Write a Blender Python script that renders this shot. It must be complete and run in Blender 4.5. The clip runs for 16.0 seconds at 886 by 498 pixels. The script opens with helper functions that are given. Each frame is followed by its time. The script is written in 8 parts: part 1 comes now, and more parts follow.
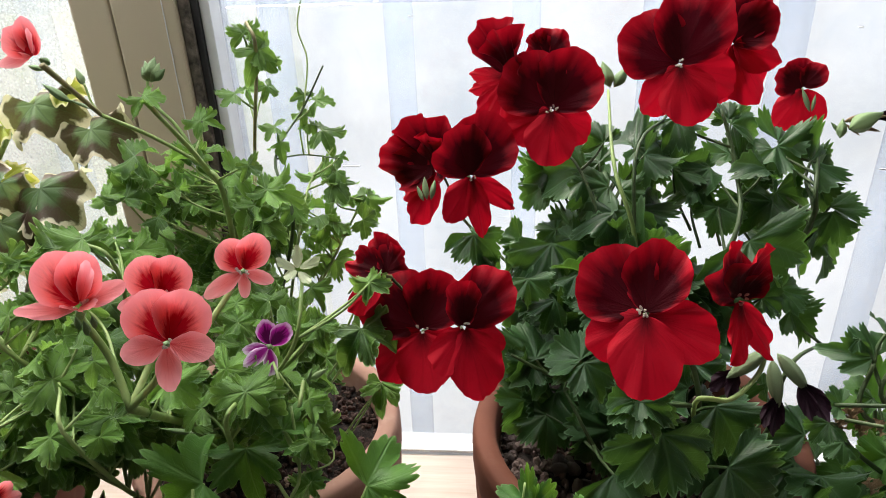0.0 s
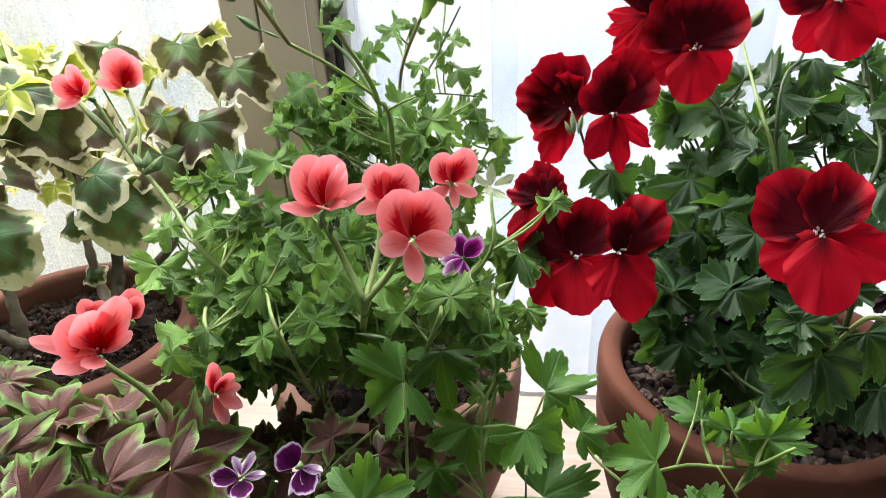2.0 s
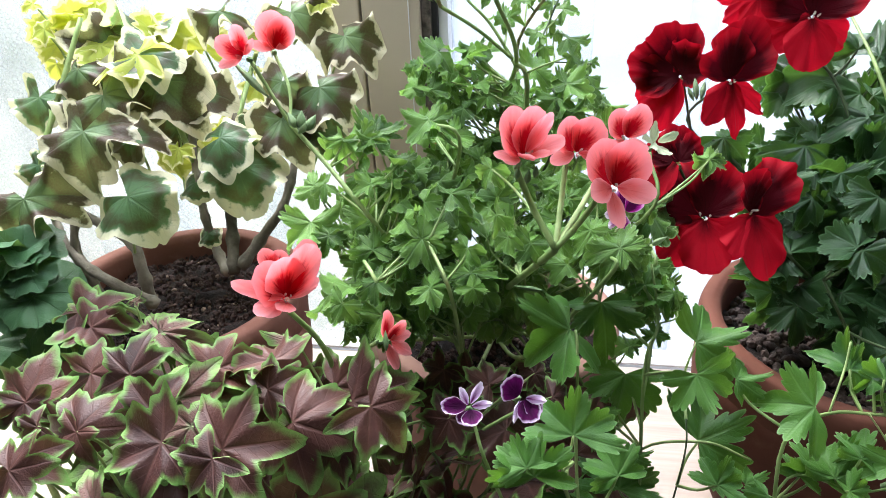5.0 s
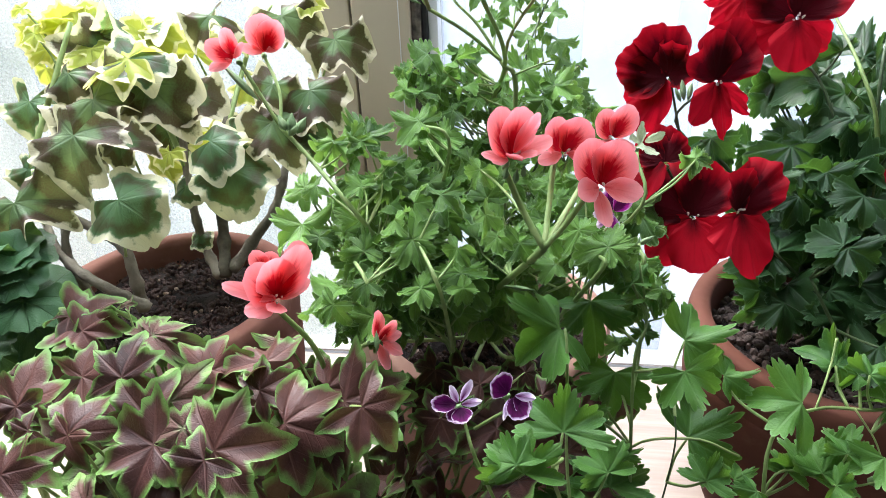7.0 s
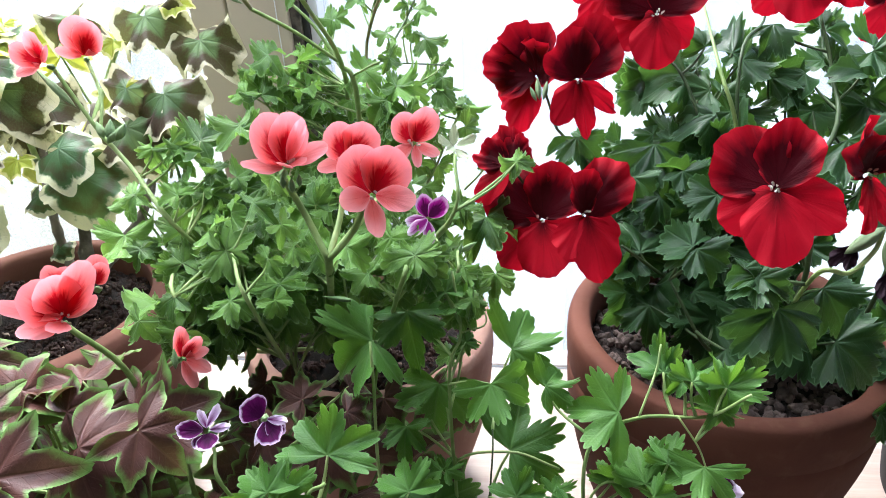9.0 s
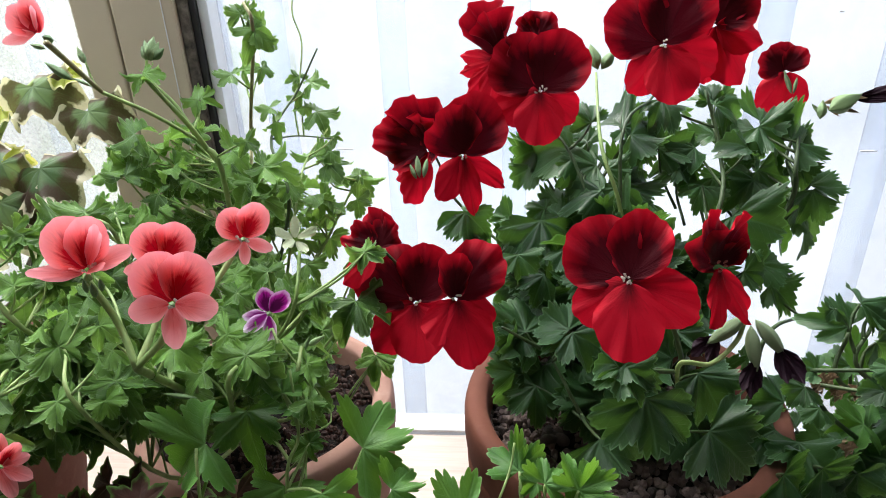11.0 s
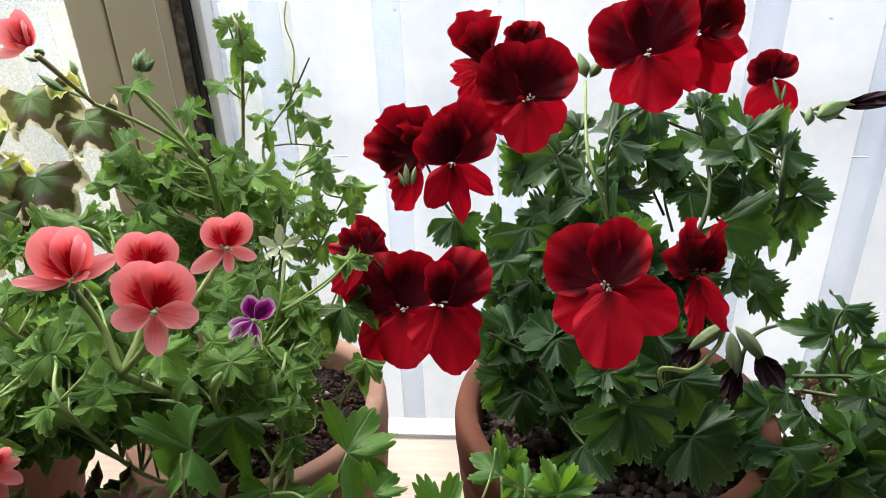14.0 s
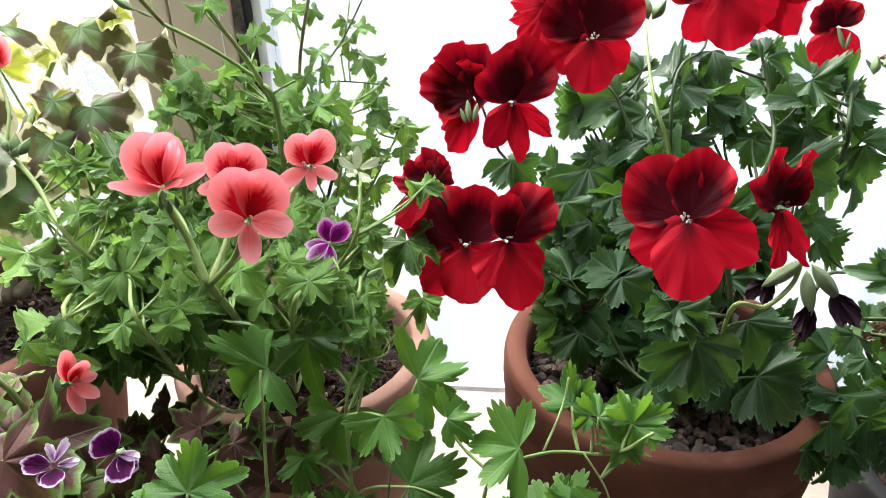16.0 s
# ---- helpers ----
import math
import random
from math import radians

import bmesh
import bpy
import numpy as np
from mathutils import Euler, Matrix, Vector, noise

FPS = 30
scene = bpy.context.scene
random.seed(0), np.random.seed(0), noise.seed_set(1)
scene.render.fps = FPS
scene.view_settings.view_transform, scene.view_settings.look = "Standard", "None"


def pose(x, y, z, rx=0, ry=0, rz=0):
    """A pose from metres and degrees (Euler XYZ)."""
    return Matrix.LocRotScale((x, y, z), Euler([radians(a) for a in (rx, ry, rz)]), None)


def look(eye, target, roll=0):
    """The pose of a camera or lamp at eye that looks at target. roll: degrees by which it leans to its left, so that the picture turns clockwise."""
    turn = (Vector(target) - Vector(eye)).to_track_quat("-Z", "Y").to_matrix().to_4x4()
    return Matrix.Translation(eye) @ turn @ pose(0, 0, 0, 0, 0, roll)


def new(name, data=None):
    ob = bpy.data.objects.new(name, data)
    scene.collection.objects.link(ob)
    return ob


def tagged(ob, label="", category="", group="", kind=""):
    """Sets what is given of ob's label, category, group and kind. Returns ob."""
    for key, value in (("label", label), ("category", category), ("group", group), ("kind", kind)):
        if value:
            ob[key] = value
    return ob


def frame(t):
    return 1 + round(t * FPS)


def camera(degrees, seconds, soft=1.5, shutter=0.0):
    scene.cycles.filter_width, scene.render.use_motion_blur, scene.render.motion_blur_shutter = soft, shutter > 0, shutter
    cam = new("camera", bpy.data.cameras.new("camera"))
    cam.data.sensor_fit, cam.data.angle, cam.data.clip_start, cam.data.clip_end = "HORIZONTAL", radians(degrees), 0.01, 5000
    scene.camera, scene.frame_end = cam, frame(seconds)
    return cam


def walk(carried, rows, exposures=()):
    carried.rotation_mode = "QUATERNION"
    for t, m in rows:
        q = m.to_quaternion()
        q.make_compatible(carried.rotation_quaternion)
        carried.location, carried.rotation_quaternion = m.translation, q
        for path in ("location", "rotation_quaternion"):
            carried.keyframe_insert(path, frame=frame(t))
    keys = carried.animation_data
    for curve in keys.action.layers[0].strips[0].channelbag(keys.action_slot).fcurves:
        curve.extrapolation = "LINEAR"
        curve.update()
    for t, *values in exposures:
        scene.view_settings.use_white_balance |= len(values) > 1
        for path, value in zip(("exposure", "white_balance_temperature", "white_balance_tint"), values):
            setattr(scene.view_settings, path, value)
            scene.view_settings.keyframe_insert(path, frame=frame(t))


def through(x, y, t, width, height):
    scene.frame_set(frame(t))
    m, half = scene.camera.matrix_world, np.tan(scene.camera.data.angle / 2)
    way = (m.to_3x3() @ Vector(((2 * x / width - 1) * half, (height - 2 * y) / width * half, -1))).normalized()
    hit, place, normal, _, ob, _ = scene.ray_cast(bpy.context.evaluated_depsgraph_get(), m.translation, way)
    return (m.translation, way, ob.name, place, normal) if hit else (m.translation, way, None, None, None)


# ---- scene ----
cam = camera(67.1, 16.0, soft=0.3)
METRES, EYE, TILT, LEAN, TURN = 0.40, 0.36, -26.0, 2.0, 4.5
ROWS = [
    (0.0, 0.0, 0.0, 0.0, 0.0, 0.0, -0.0),
    (0.5, -0.0292, -0.0097, -0.0137, 0.66, -0.38, -0.12),
    (1.0, -0.0843, -0.0318, -0.0386, 1.52, -0.92, -0.61),
    (1.5, -0.1312, -0.0432, -0.0515, 2.21, -2.19, -0.81),
    (2.0, -0.1656, -0.0494, -0.0553, 2.76, -2.72, -0.94),
    (2.5, -0.1932, -0.0349, -0.0589, 2.74, -3.57, -1.07),
    (3.0, -0.2485, -0.028, -0.0641, 3.56, -3.94, -1.61),
    (3.5, -0.2852, -0.0268, -0.0708, 3.62, -4.56, -1.67),
    (4.0, -0.3134, -0.0506, -0.0793, 3.33, -4.38, -1.84),
    (4.5, -0.3376, -0.0777, -0.0883, 2.96, -4.23, -1.45),
    (4.7, -0.3433, -0.0868, -0.0899, 3.15, -4.08, -1.38),
    (6.8, -0.3454, -0.0958, -0.1026, 2.77, -3.92, -1.02),
    (7.0, -0.3402, -0.0966, -0.0955, 2.54, -3.73, -0.99),
    (7.5, -0.2978, -0.0896, -0.0838, 2.04, -4.26, -0.4),
    (8.0, -0.2523, -0.0782, -0.0787, 1.67, -3.92, -0.07),
    (8.5, -0.1972, -0.0632, -0.0775, 1.06, -3.99, 0.0),
    (9.0, -0.1481, -0.0586, -0.0822, 1.01, -3.96, -0.02),
    (9.5, -0.102, -0.0604, -0.083, 1.63, -3.23, 0.07),
    (10.0, -0.07, -0.0583, -0.0524, 1.23, -1.64, -0.12),
    (10.2, -0.0543, -0.0524, -0.0449, 0.37, -0.85, -0.24),
    (12.3, 0.0415, -0.0093, -0.0035, -0.96, -0.46, 0.3),
    (12.5, 0.0421, -0.0097, -0.0015, -0.6, -0.53, 0.43),
    (13.0, 0.0344, -0.0226, -0.0028, -0.07, -0.03, 0.43),
    (13.5, 0.0268, -0.0393, -0.0056, 0.1, 0.32, 0.26),
    (14.0, 0.0264, -0.0405, -0.0202, -0.12, -0.24, 0.25),
    (14.5, 0.0094, -0.0343, -0.0443, 0.21, -1.2, 0.1),
    (15.0, -0.0057, -0.031, -0.0598, 0.48, -1.86, -0.15),
    (15.5, -0.0119, -0.0288, -0.0696, 0.3, -2.69, -0.2),
    (16.0, -0.0498, -0.0342, -0.0699, 0.51, -2.7, -1.19),
]
EXPOSURES = [(t, e, k, 13) for t, e, k in ((0.0, 0.27, 7100), (0.7, 0.34, 7200), (2.0, 0.50, 6950), (3.5, 0.80, 6300), (8.0, 0.69, 6250), (9.0, 0.94, 6150), (10.0, 0.94, 6150), (11.5, 0.30, 6850), (14.0, 0.29, 7100), (15.0, 0.62, 7200), (16.0, 0.86, 6800))]
walk(cam, [(t, pose(0, 0, EYE, TILT, LEAN, TURN) @ pose(METRES * x, METRES * y, METRES * z, 90 + pitch, roll, yaw)) for t, x, y, z, yaw, pitch, roll in ROWS], EXPOSURES)

# ---- world, sun, daylight ----
world = bpy.data.worlds.new("world")
scene.world = world
world.use_nodes = True
_nt = world.node_tree
_sky = _nt.nodes.new("ShaderNodeTexSky")
_sky.sky_type = "NISHITA"
_sky.sun_disc = False
_sky.sun_elevation, _sky.sun_rotation = radians(38), radians(-25)
_nt.links.new(_sky.outputs[0], _nt.nodes["Background"].inputs[0])
_nt.nodes["Background"].inputs[1].default_value = 0.12

SILL = -0.115       # top of the window board
PANE = 0.520        # plane of the glass
sun = new("sun", bpy.data.lights.new("sun", "SUN"))
sun.data.energy, sun.data.angle, sun.data.color = 5.0, radians(16), (1.0, 0.97, 0.92)
sun.matrix_world = look((-1.2, 2.6, 2.4), (0, 0, 0))
# sky light that enters through the upper part of the window
day = new("window_daylight", bpy.data.lights.new("window_daylight", "AREA"))
day.data.shape, day.data.size, day.data.size_y = "RECTANGLE", 1.1, 0.75
day.data.energy, day.data.color = 21.0, (0.88, 0.95, 1.0)
day.matrix_world = look((-0.34, 0.47, 0.80), (-0.15, 0.05, 0.0))
# added fill lamp behind the viewpoint, for the sides that face the room
rear_fill = new("rear_fill_light", bpy.data.lights.new("rear_fill_light", "AREA"))
rear_fill.data.shape, rear_fill.data.size, rear_fill.data.size_y = "RECTANGLE", 1.5, 0.7
rear_fill.data.energy, rear_fill.data.color = 1.3, (0.97, 0.98, 1.0)
rear_fill.matrix_world = look((-0.25, -1.46, 0.95), (-0.15, 0.4, 0.0))


# ---- materials ----
def material(name, rough=0.5, spec=0.3):
    m = bpy.data.materials.new(name)
    m.use_nodes = True
    b = m.node_tree.nodes["Principled BSDF"]
    b.inputs["Roughness"].default_value = rough
    b.inputs["Specular IOR Level"].default_value = spec
    return m, m.node_tree, b


def node(nt, kind, **given):
    n = nt.nodes.new("ShaderNode" + kind)
    for key, value in given.items():
        n.inputs[key.replace("_", " ")].default_value = value
    return n


def ramp(nt, source, stops, interpolation="LINEAR"):
    r = nt.nodes.new("ShaderNodeValToRGB")
    r.color_ramp.interpolation = interpolation
    while len(r.color_ramp.elements) < len(stops):
        r.color_ramp.elements.new(0.5)
    for e, (at, c) in zip(r.color_ramp.elements, stops):
        e.position, e.color = at, (*c, 1) if len(c) == 3 else c
    nt.links.new(source, r.inputs[0])
    return r.outputs[0]


def grey(v):
    return (v, v, v)


def mix(nt, fac, a, b, how="MIX"):
    n = nt.nodes.new("ShaderNodeMix")
    n.data_type, n.blend_type = "RGBA", how
    for socket, value in ((n.inputs[0], fac), (n.inputs[6], a), (n.inputs[7], b)):
        if isinstance(value, (int, float)):
            socket.default_value = value
        elif isinstance(value, tuple):
            socket.default_value = (*value, 1)
        else:
            nt.links.new(value, socket)
    return n.outputs[2]


def maths(nt, how, a, b=0.0, c=None):
    n = nt.nodes.new("ShaderNodeMath")
    n.operation = how
    for socket, value in zip(n.inputs, (a, b, c)):
        if value is None:
            continue
        if isinstance(value, (int, float)):
            socket.default_value = value
        else:
            nt.links.new(value, socket)
    return n.outputs[0]


def coords(nt, which="Object"):
    return nt.nodes.new("ShaderNodeTexCoord").outputs[which]


def noise_tex(nt, where, scale, detail=4.0, rough=0.55, out="Fac"):
    n = node(nt, "TexNoise", Scale=scale, Detail=detail, Roughness=rough)
    if where is not None:
        nt.links.new(where, n.inputs["Vector"])
    return n.outputs[out]


def bump(nt, b, height, strength=0.3, distance=0.001):
    n = node(nt, "Bump", Strength=strength, Distance=distance)
    nt.links.new(height, n.inputs["Height"])
    nt.links.new(n.outputs[0], b.inputs["Normal"])


def see_through(nt, b, colour, share):
    """Lets part of the light pass diffusely through a thin blade or petal."""
    t = nt.nodes.new("ShaderNodeBsdfTranslucent")
    if isinstance(colour, tuple):
        t.inputs[0].default_value = (*colour, 1)
    else:
        nt.links.new(colour, t.inputs[0])
    s = nt.nodes.new("ShaderNodeMixShader")
    s.inputs[0].default_value = share
    nt.links.new(b.outputs[0], s.inputs[1])
    nt.links.new(t.outputs[0], s.inputs[2])
    nt.links.new(s.outputs[0], nt.nodes["Material Output"].inputs[0])


def leaf_uv(nt):
    """uv 'shape': radius out to the edge 0..1, lobe position 0..1; uv 'vein': distance from the lobe's vein, radius."""
    outs = []
    for name in ("shape", "vein"):
        u = nt.nodes.new("ShaderNodeUVMap")
        u.uv_map = name
        s = nt.nodes.new("ShaderNodeSeparateXYZ")
        nt.links.new(u.outputs[0], s.inputs[0])
        outs += [s.outputs[0], s.outputs[1]]
    return outs


def leaf_material(name, dark, light, vein, rough=0.45, share=0.3, glow=(0.25, 0.42, 0.04), zone=None, edge=None, edge_at=0.8, zone_at=(0.4, 0.72), relief=0.8, soft_edge=0.04, through=0.6, wander=0.4, fine_wander=0.1):
    m, nt, b = material(name, rough, 0.25)
    radius, lobe, off, along = leaf_uv(nt)
    where = coords(nt)
    rnd = nt.nodes.new("ShaderNodeObjectInfo").outputs["Random"]
    n1 = noise_tex(nt, where, 3.4, 3, 0.45)
    n2 = noise_tex(nt, where, 26.0, 3)
    tone = maths(nt, "ADD", maths(nt, "MULTIPLY", n1, 0.6), maths(nt, "MULTIPLY", rnd, 0.5))
    colour = ramp(nt, tone, [(0.22, dark), (0.74, light)])
    colour = mix(nt, maths(nt, "MULTIPLY", n2, 0.25), colour, tuple(0.55 * c for c in dark))
    wobble = maths(nt, "ADD", radius, maths(nt, "MULTIPLY", maths(nt, "SUBTRACT", n1, 0.5), wander))
    wobble = maths(nt, "ADD", wobble, maths(nt, "MULTIPLY", maths(nt, "SUBTRACT", n2, 0.5), fine_wander))
    if zone:
        band = ramp(nt, wobble, [(zone_at[0] - 0.08, grey(0)), (zone_at[0] + 0.08, grey(1)), (zone_at[1], grey(1)), (min(zone_at[1] + 0.12, 1), grey(0))])
        band = maths(nt, "MULTIPLY", band, ramp(nt, n2, [(0.25, grey(0.75)), (0.6, grey(1))]))
        colour = mix(nt, band, colour, zone)
    if edge:
        rim = ramp(nt, wobble, [(edge_at - soft_edge, grey(0)), (edge_at + soft_edge, grey(1))])
        colour = mix(nt, rim, colour, edge)
    # main veins and the finer net that leaves them
    main = ramp(nt, maths(nt, "SUBTRACT", off, maths(nt, "MULTIPLY", maths(nt, "SUBTRACT", 1.0, along), 0.010)), [(0.004, grey(1)), (0.022, grey(0))])
    side = maths(nt, "SINE", maths(nt, "MULTIPLY", maths(nt, "ADD", maths(nt, "SUBTRACT", along, maths(nt, "MULTIPLY", off, 1.15)), maths(nt, "MULTIPLY", n1, 0.12)), 44.0))
    side = ramp(nt, side, [(0.90, grey(0)), (1.0, grey(0.32))])
    both = maths(nt, "MAXIMUM", main, side)
    colour = mix(nt, maths(nt, "MULTIPLY", both, 0.30), colour, vein)
    colour = mix(nt, ramp(nt, radius, [(0.94, grey(0)), (0.985, grey(0.85))]), colour, edge or vein)
    nt.links.new(colour, b.inputs["Base Color"])
    cells = node(nt, "TexVoronoi", Scale=22.0)
    nt.links.new(where, cells.inputs["Vector"])
    height = maths(nt, "SUBTRACT", maths(nt, "ADD", maths(nt, "MULTIPLY", n2, 0.6), maths(nt, "MULTIPLY", cells.outputs[0], 0.35)), maths(nt, "MULTIPLY", both, 1.1))
    bump(nt, b, height, relief, 0.0007)
    see_through(nt, b, mix(nt, through, colour, glow), share)
    return m


def petal_material(name, base, blotch, rays, reach=(0.35, 0.8), share=0.3, edge=None, side=0.35, rough=0.6, streak=0.8, edge_at=(0.80, 0.93)):
    """uv: across -1..1 (as 0..1), along 0..1."""
    m, nt, b = material(name, rough, 0.10)
    u = nt.nodes.new("ShaderNodeUVMap")
    u.uv_map = "petal"
    s = nt.nodes.new("ShaderNodeSeparateXYZ")
    nt.links.new(u.outputs[0], s.inputs[0])
    across = maths(nt, "ABSOLUTE", maths(nt, "MULTIPLY", maths(nt, "SUBTRACT", s.outputs[0], 0.5), 2.0))
    along = s.outputs[1]
    where = coords(nt)
    n1, n2 = noise_tex(nt, where, 5.0, 5), noise_tex(nt, where, 40.0, 2)
    # fine streaks that fan out along the petal
    fan = nt.nodes.new("ShaderNodeCombineXYZ")
    nt.links.new(maths(nt, "MULTIPLY", s.outputs[0], 24.0), fan.inputs[0])
    nt.links.new(maths(nt, "MULTIPLY", along, 1.6), fan.inputs[1])
    fine = noise_tex(nt, fan.outputs[0], 1.0, 3)
    rnd = nt.nodes.new("ShaderNodeObjectInfo").outputs["Random"]
    colour = mix(nt, maths(nt, "MULTIPLY", n1, 0.5), base, tuple(0.72 * c for c in base))
    colour = mix(nt, maths(nt, "MULTIPLY", rnd, 0.25), colour, tuple(min(1, 1.25 * c) for c in base))
    d = maths(nt, "ADD", along, maths(nt, "MULTIPLY", across, side))
    d = maths(nt, "ADD", d, maths(nt, "MULTIPLY", maths(nt, "SUBTRACT", fine, 0.5), streak))
    d = maths(nt, "ADD", d, maths(nt, "MULTIPLY", maths(nt, "SUBTRACT", n1, 0.5), 0.25))
    core = ramp(nt, d, [(reach[0], grey(1)), (reach[1], grey(0))])
    colour = mix(nt, core, colour, blotch)
    line = maths(nt, "MULTIPLY", ramp(nt, fine, [(0.56, grey(0)), (0.66, grey(1))]), ramp(nt, along, [(0.15, grey(0.8)), (0.95, grey(0.0))]))
    colour = mix(nt, line, colour, rays)
    if edge:
        e = along
        e = maths(nt, "ADD", e, maths(nt, "MULTIPLY", maths(nt, "SUBTRACT", n1, 0.5), 0.15))
        colour = mix(nt, ramp(nt, e, [(edge_at[0], grey(0)), (edge_at[1], grey(1))]), colour, edge)
    nt.links.new(colour, b.inputs["Base Color"])
    bump(nt, b, maths(nt, "ADD", fine, maths(nt, "MULTIPLY", n2, 0.3)), 0.6, 0.0008)
    see_through(nt, b, colour, share)
    return m


def plain_material(name, dark, light, rough=0.6, scale=60.0, relief=0.3, distance=0.001, spec=0.3, share=0.0, spread=(0.3, 0.7)):
    m, nt, b = material(name, rough, spec)
    where = coords(nt)
    rnd = nt.nodes.new("ShaderNodeObjectInfo").outputs["Random"]
    n1, n2 = noise_tex(nt, where, scale, 5), noise_tex(nt, where, scale * 6, 3)
    tone = maths(nt, "ADD", maths(nt, "MULTIPLY", n1, 0.8), maths(nt, "MULTIPLY", maths(nt, "SUBTRACT", rnd, 0.3), 0.35))
    colour = ramp(nt, tone, [(spread[0], dark), (spread[1], light)])
    nt.links.new(colour, b.inputs["Base Color"])
    bump(nt, b, maths(nt, "ADD", n1, maths(nt, "MULTIPLY", n2, 0.5)), relief, distance)
    if share:
        see_through(nt, b, colour, share)
    return m


M_REGAL = leaf_material("regal_leaf", (0.0042, 0.017, 0.007), (0.031, 0.083, 0.025), (0.10, 0.19, 0.09), 0.42, 0.26, (0.20, 0.45, 0.05), relief=0.5, through=0.6)
M_SCENT = leaf_material("scented_leaf", (0.012, 0.046, 0.010), (0.160, 0.320, 0.060), (0.25, 0.38, 0.17), 0.36, 0.33, (0.31, 0.54, 0.08), relief=0.8, through=0.6)
M_ANGEL = leaf_material("trailing_leaf", (0.020, 0.074, 0.015), (0.082, 0.200, 0.036), (0.14, 0.26, 0.09), 0.46, 0.34, (0.22, 0.46, 0.03), relief=0.5)
M_STAR = leaf_material("star_leaf", (0.028, 0.010, 0.010), (0.118, 0.045, 0.036), (0.16, 0.072, 0.058), 0.46, 0.2, (0.20, 0.16, 0.04),
                       edge=(0.13, 0.26, 0.06), edge_at=0.88, soft_edge=0.10, through=0.4, wander=0.3, relief=0.5)
M_STAR_G = leaf_material("star_leaf_pale", (0.12, 0.13, 0.06), (0.20, 0.23, 0.11), (0.095, 0.08, 0.055), 0.5, 0.2, (0.22, 0.28, 0.05),
                         zone=(0.13, 0.055, 0.05), zone_at=(0.12, 0.66), edge=(0.18, 0.32, 0.08), edge_at=0.86, soft_edge=0.10, through=0.4)
M_ZONAL = leaf_material("variegated_leaf", (0.058, 0.125, 0.048), (0.17, 0.265, 0.115), (0.045, 0.08, 0.042), 0.42, 0.46, (0.36, 0.46, 0.12),
                        zone=(0.058, 0.022, 0.022), zone_at=(0.46, 0.84), edge=(0.72, 0.66, 0.47), edge_at=0.87, relief=0.7, through=0.3, soft_edge=0.035, wander=0.55, fine_wander=0.05)
M_ZONAL_G = leaf_material("variegated_leaf_green", (0.040, 0.105, 0.045), (0.10, 0.20, 0.09), (0.07, 0.13, 0.06), 0.42, 0.42, (0.36, 0.50, 0.08),
                          zone=(0.055, 0.05, 0.03), zone_at=(0.50, 0.66), edge=(0.80, 0.76, 0.52), edge_at=0.82, relief=0.6, through=0.35, soft_edge=0.035, wander=0.50, fine_wander=0.05)
# sunlight is put into the colour: yellow, pale variegated leaves near the glass
M_SUNLIT = leaf_material("sunlit_leaf", (0.22, 0.30, 0.03), (0.42, 0.48, 0.08), (0.40, 0.45, 0.15), 0.5, 0.5, (0.72, 0.72, 0.08), edge=(0.80, 0.76, 0.42), edge_at=0.84, fine_wander=0.06)
M_DARK = leaf_material("round_leaf", (0.022, 0.070, 0.028), (0.050, 0.125, 0.050), (0.06, 0.12, 0.05), 0.45, 0.2, (0.2, 0.36, 0.05))

M_RED_UP = petal_material("red_upper_petal", (0.42, 0.005, 0.016), (0.052, 0.0009, 0.0040), (0.016, 0.0004, 0.001), (0.62, 1.20), 0.20, streak=0.34, side=-0.10)
M_RED_LOW = petal_material("red_lower_petal", (0.48, 0.005, 0.018), (0.10, 0.001, 0.004), (0.20, 0.002, 0.006), (0.06, 0.45), 0.34, streak=0.3, side=0.0)
M_PINK_UP = petal_material("salmon_upper_petal", (0.95, 0.120, 0.118), (0.36, 0.003, 0.010), (0.12, 0.001, 0.005), (0.52, 0.84), 0.50, streak=0.85, side=0.38, edge=(0.97, 0.30, 0.33), edge_at=(0.60, 1.02))
M_PINK_LOW = petal_material("salmon_lower_petal", (0.96, 0.180, 0.188), (0.80, 0.05, 0.06), (0.70, 0.03, 0.04), (0.02, 0.30), 0.52, streak=0.6, edge=(0.97, 0.38, 0.41), edge_at=(0.45, 1.0))
M_PURPLE_UP = petal_material("purple_upper_petal", (0.56, 0.020, 0.38), (0.085, 0.002, 0.055), (0.05, 0.001, 0.03), (0.6, 1.0), 0.3, edge=(0.74, 0.40, 0.68))
M_PURPLE_LOW = petal_material("purple_lower_petal", (0.66, 0.30, 0.62), (0.28, 0.008, 0.20), (0.14, 0.003, 0.10), (0.55, 0.95), 0.3, edge=(0.82, 0.66, 0.80))
M_VIOLET = petal_material("violet_petal", (0.10, 0.004, 0.075), (0.035, 0.001, 0.028), (0.03, 0.001, 0.02), (0.5, 0.95), 0.28, edge=(0.74, 0.55, 0.76), edge_at=(0.86, 0.97))
M_VIOLET_W = petal_material("violet_white_petal", (0.60, 0.40, 0.64), (0.16, 0.008, 0.12), (0.10, 0.003, 0.08), (0.25, 0.75), 0.28, edge=(0.80, 0.70, 0.82), edge_at=(0.7, 0.95))
M_WILTED = petal_material("wilted_petal", (0.018, 0.006, 0.012), (0.008, 0.002, 0.005), (0.006, 0.002, 0.004), (0.5, 0.9), 0.1)

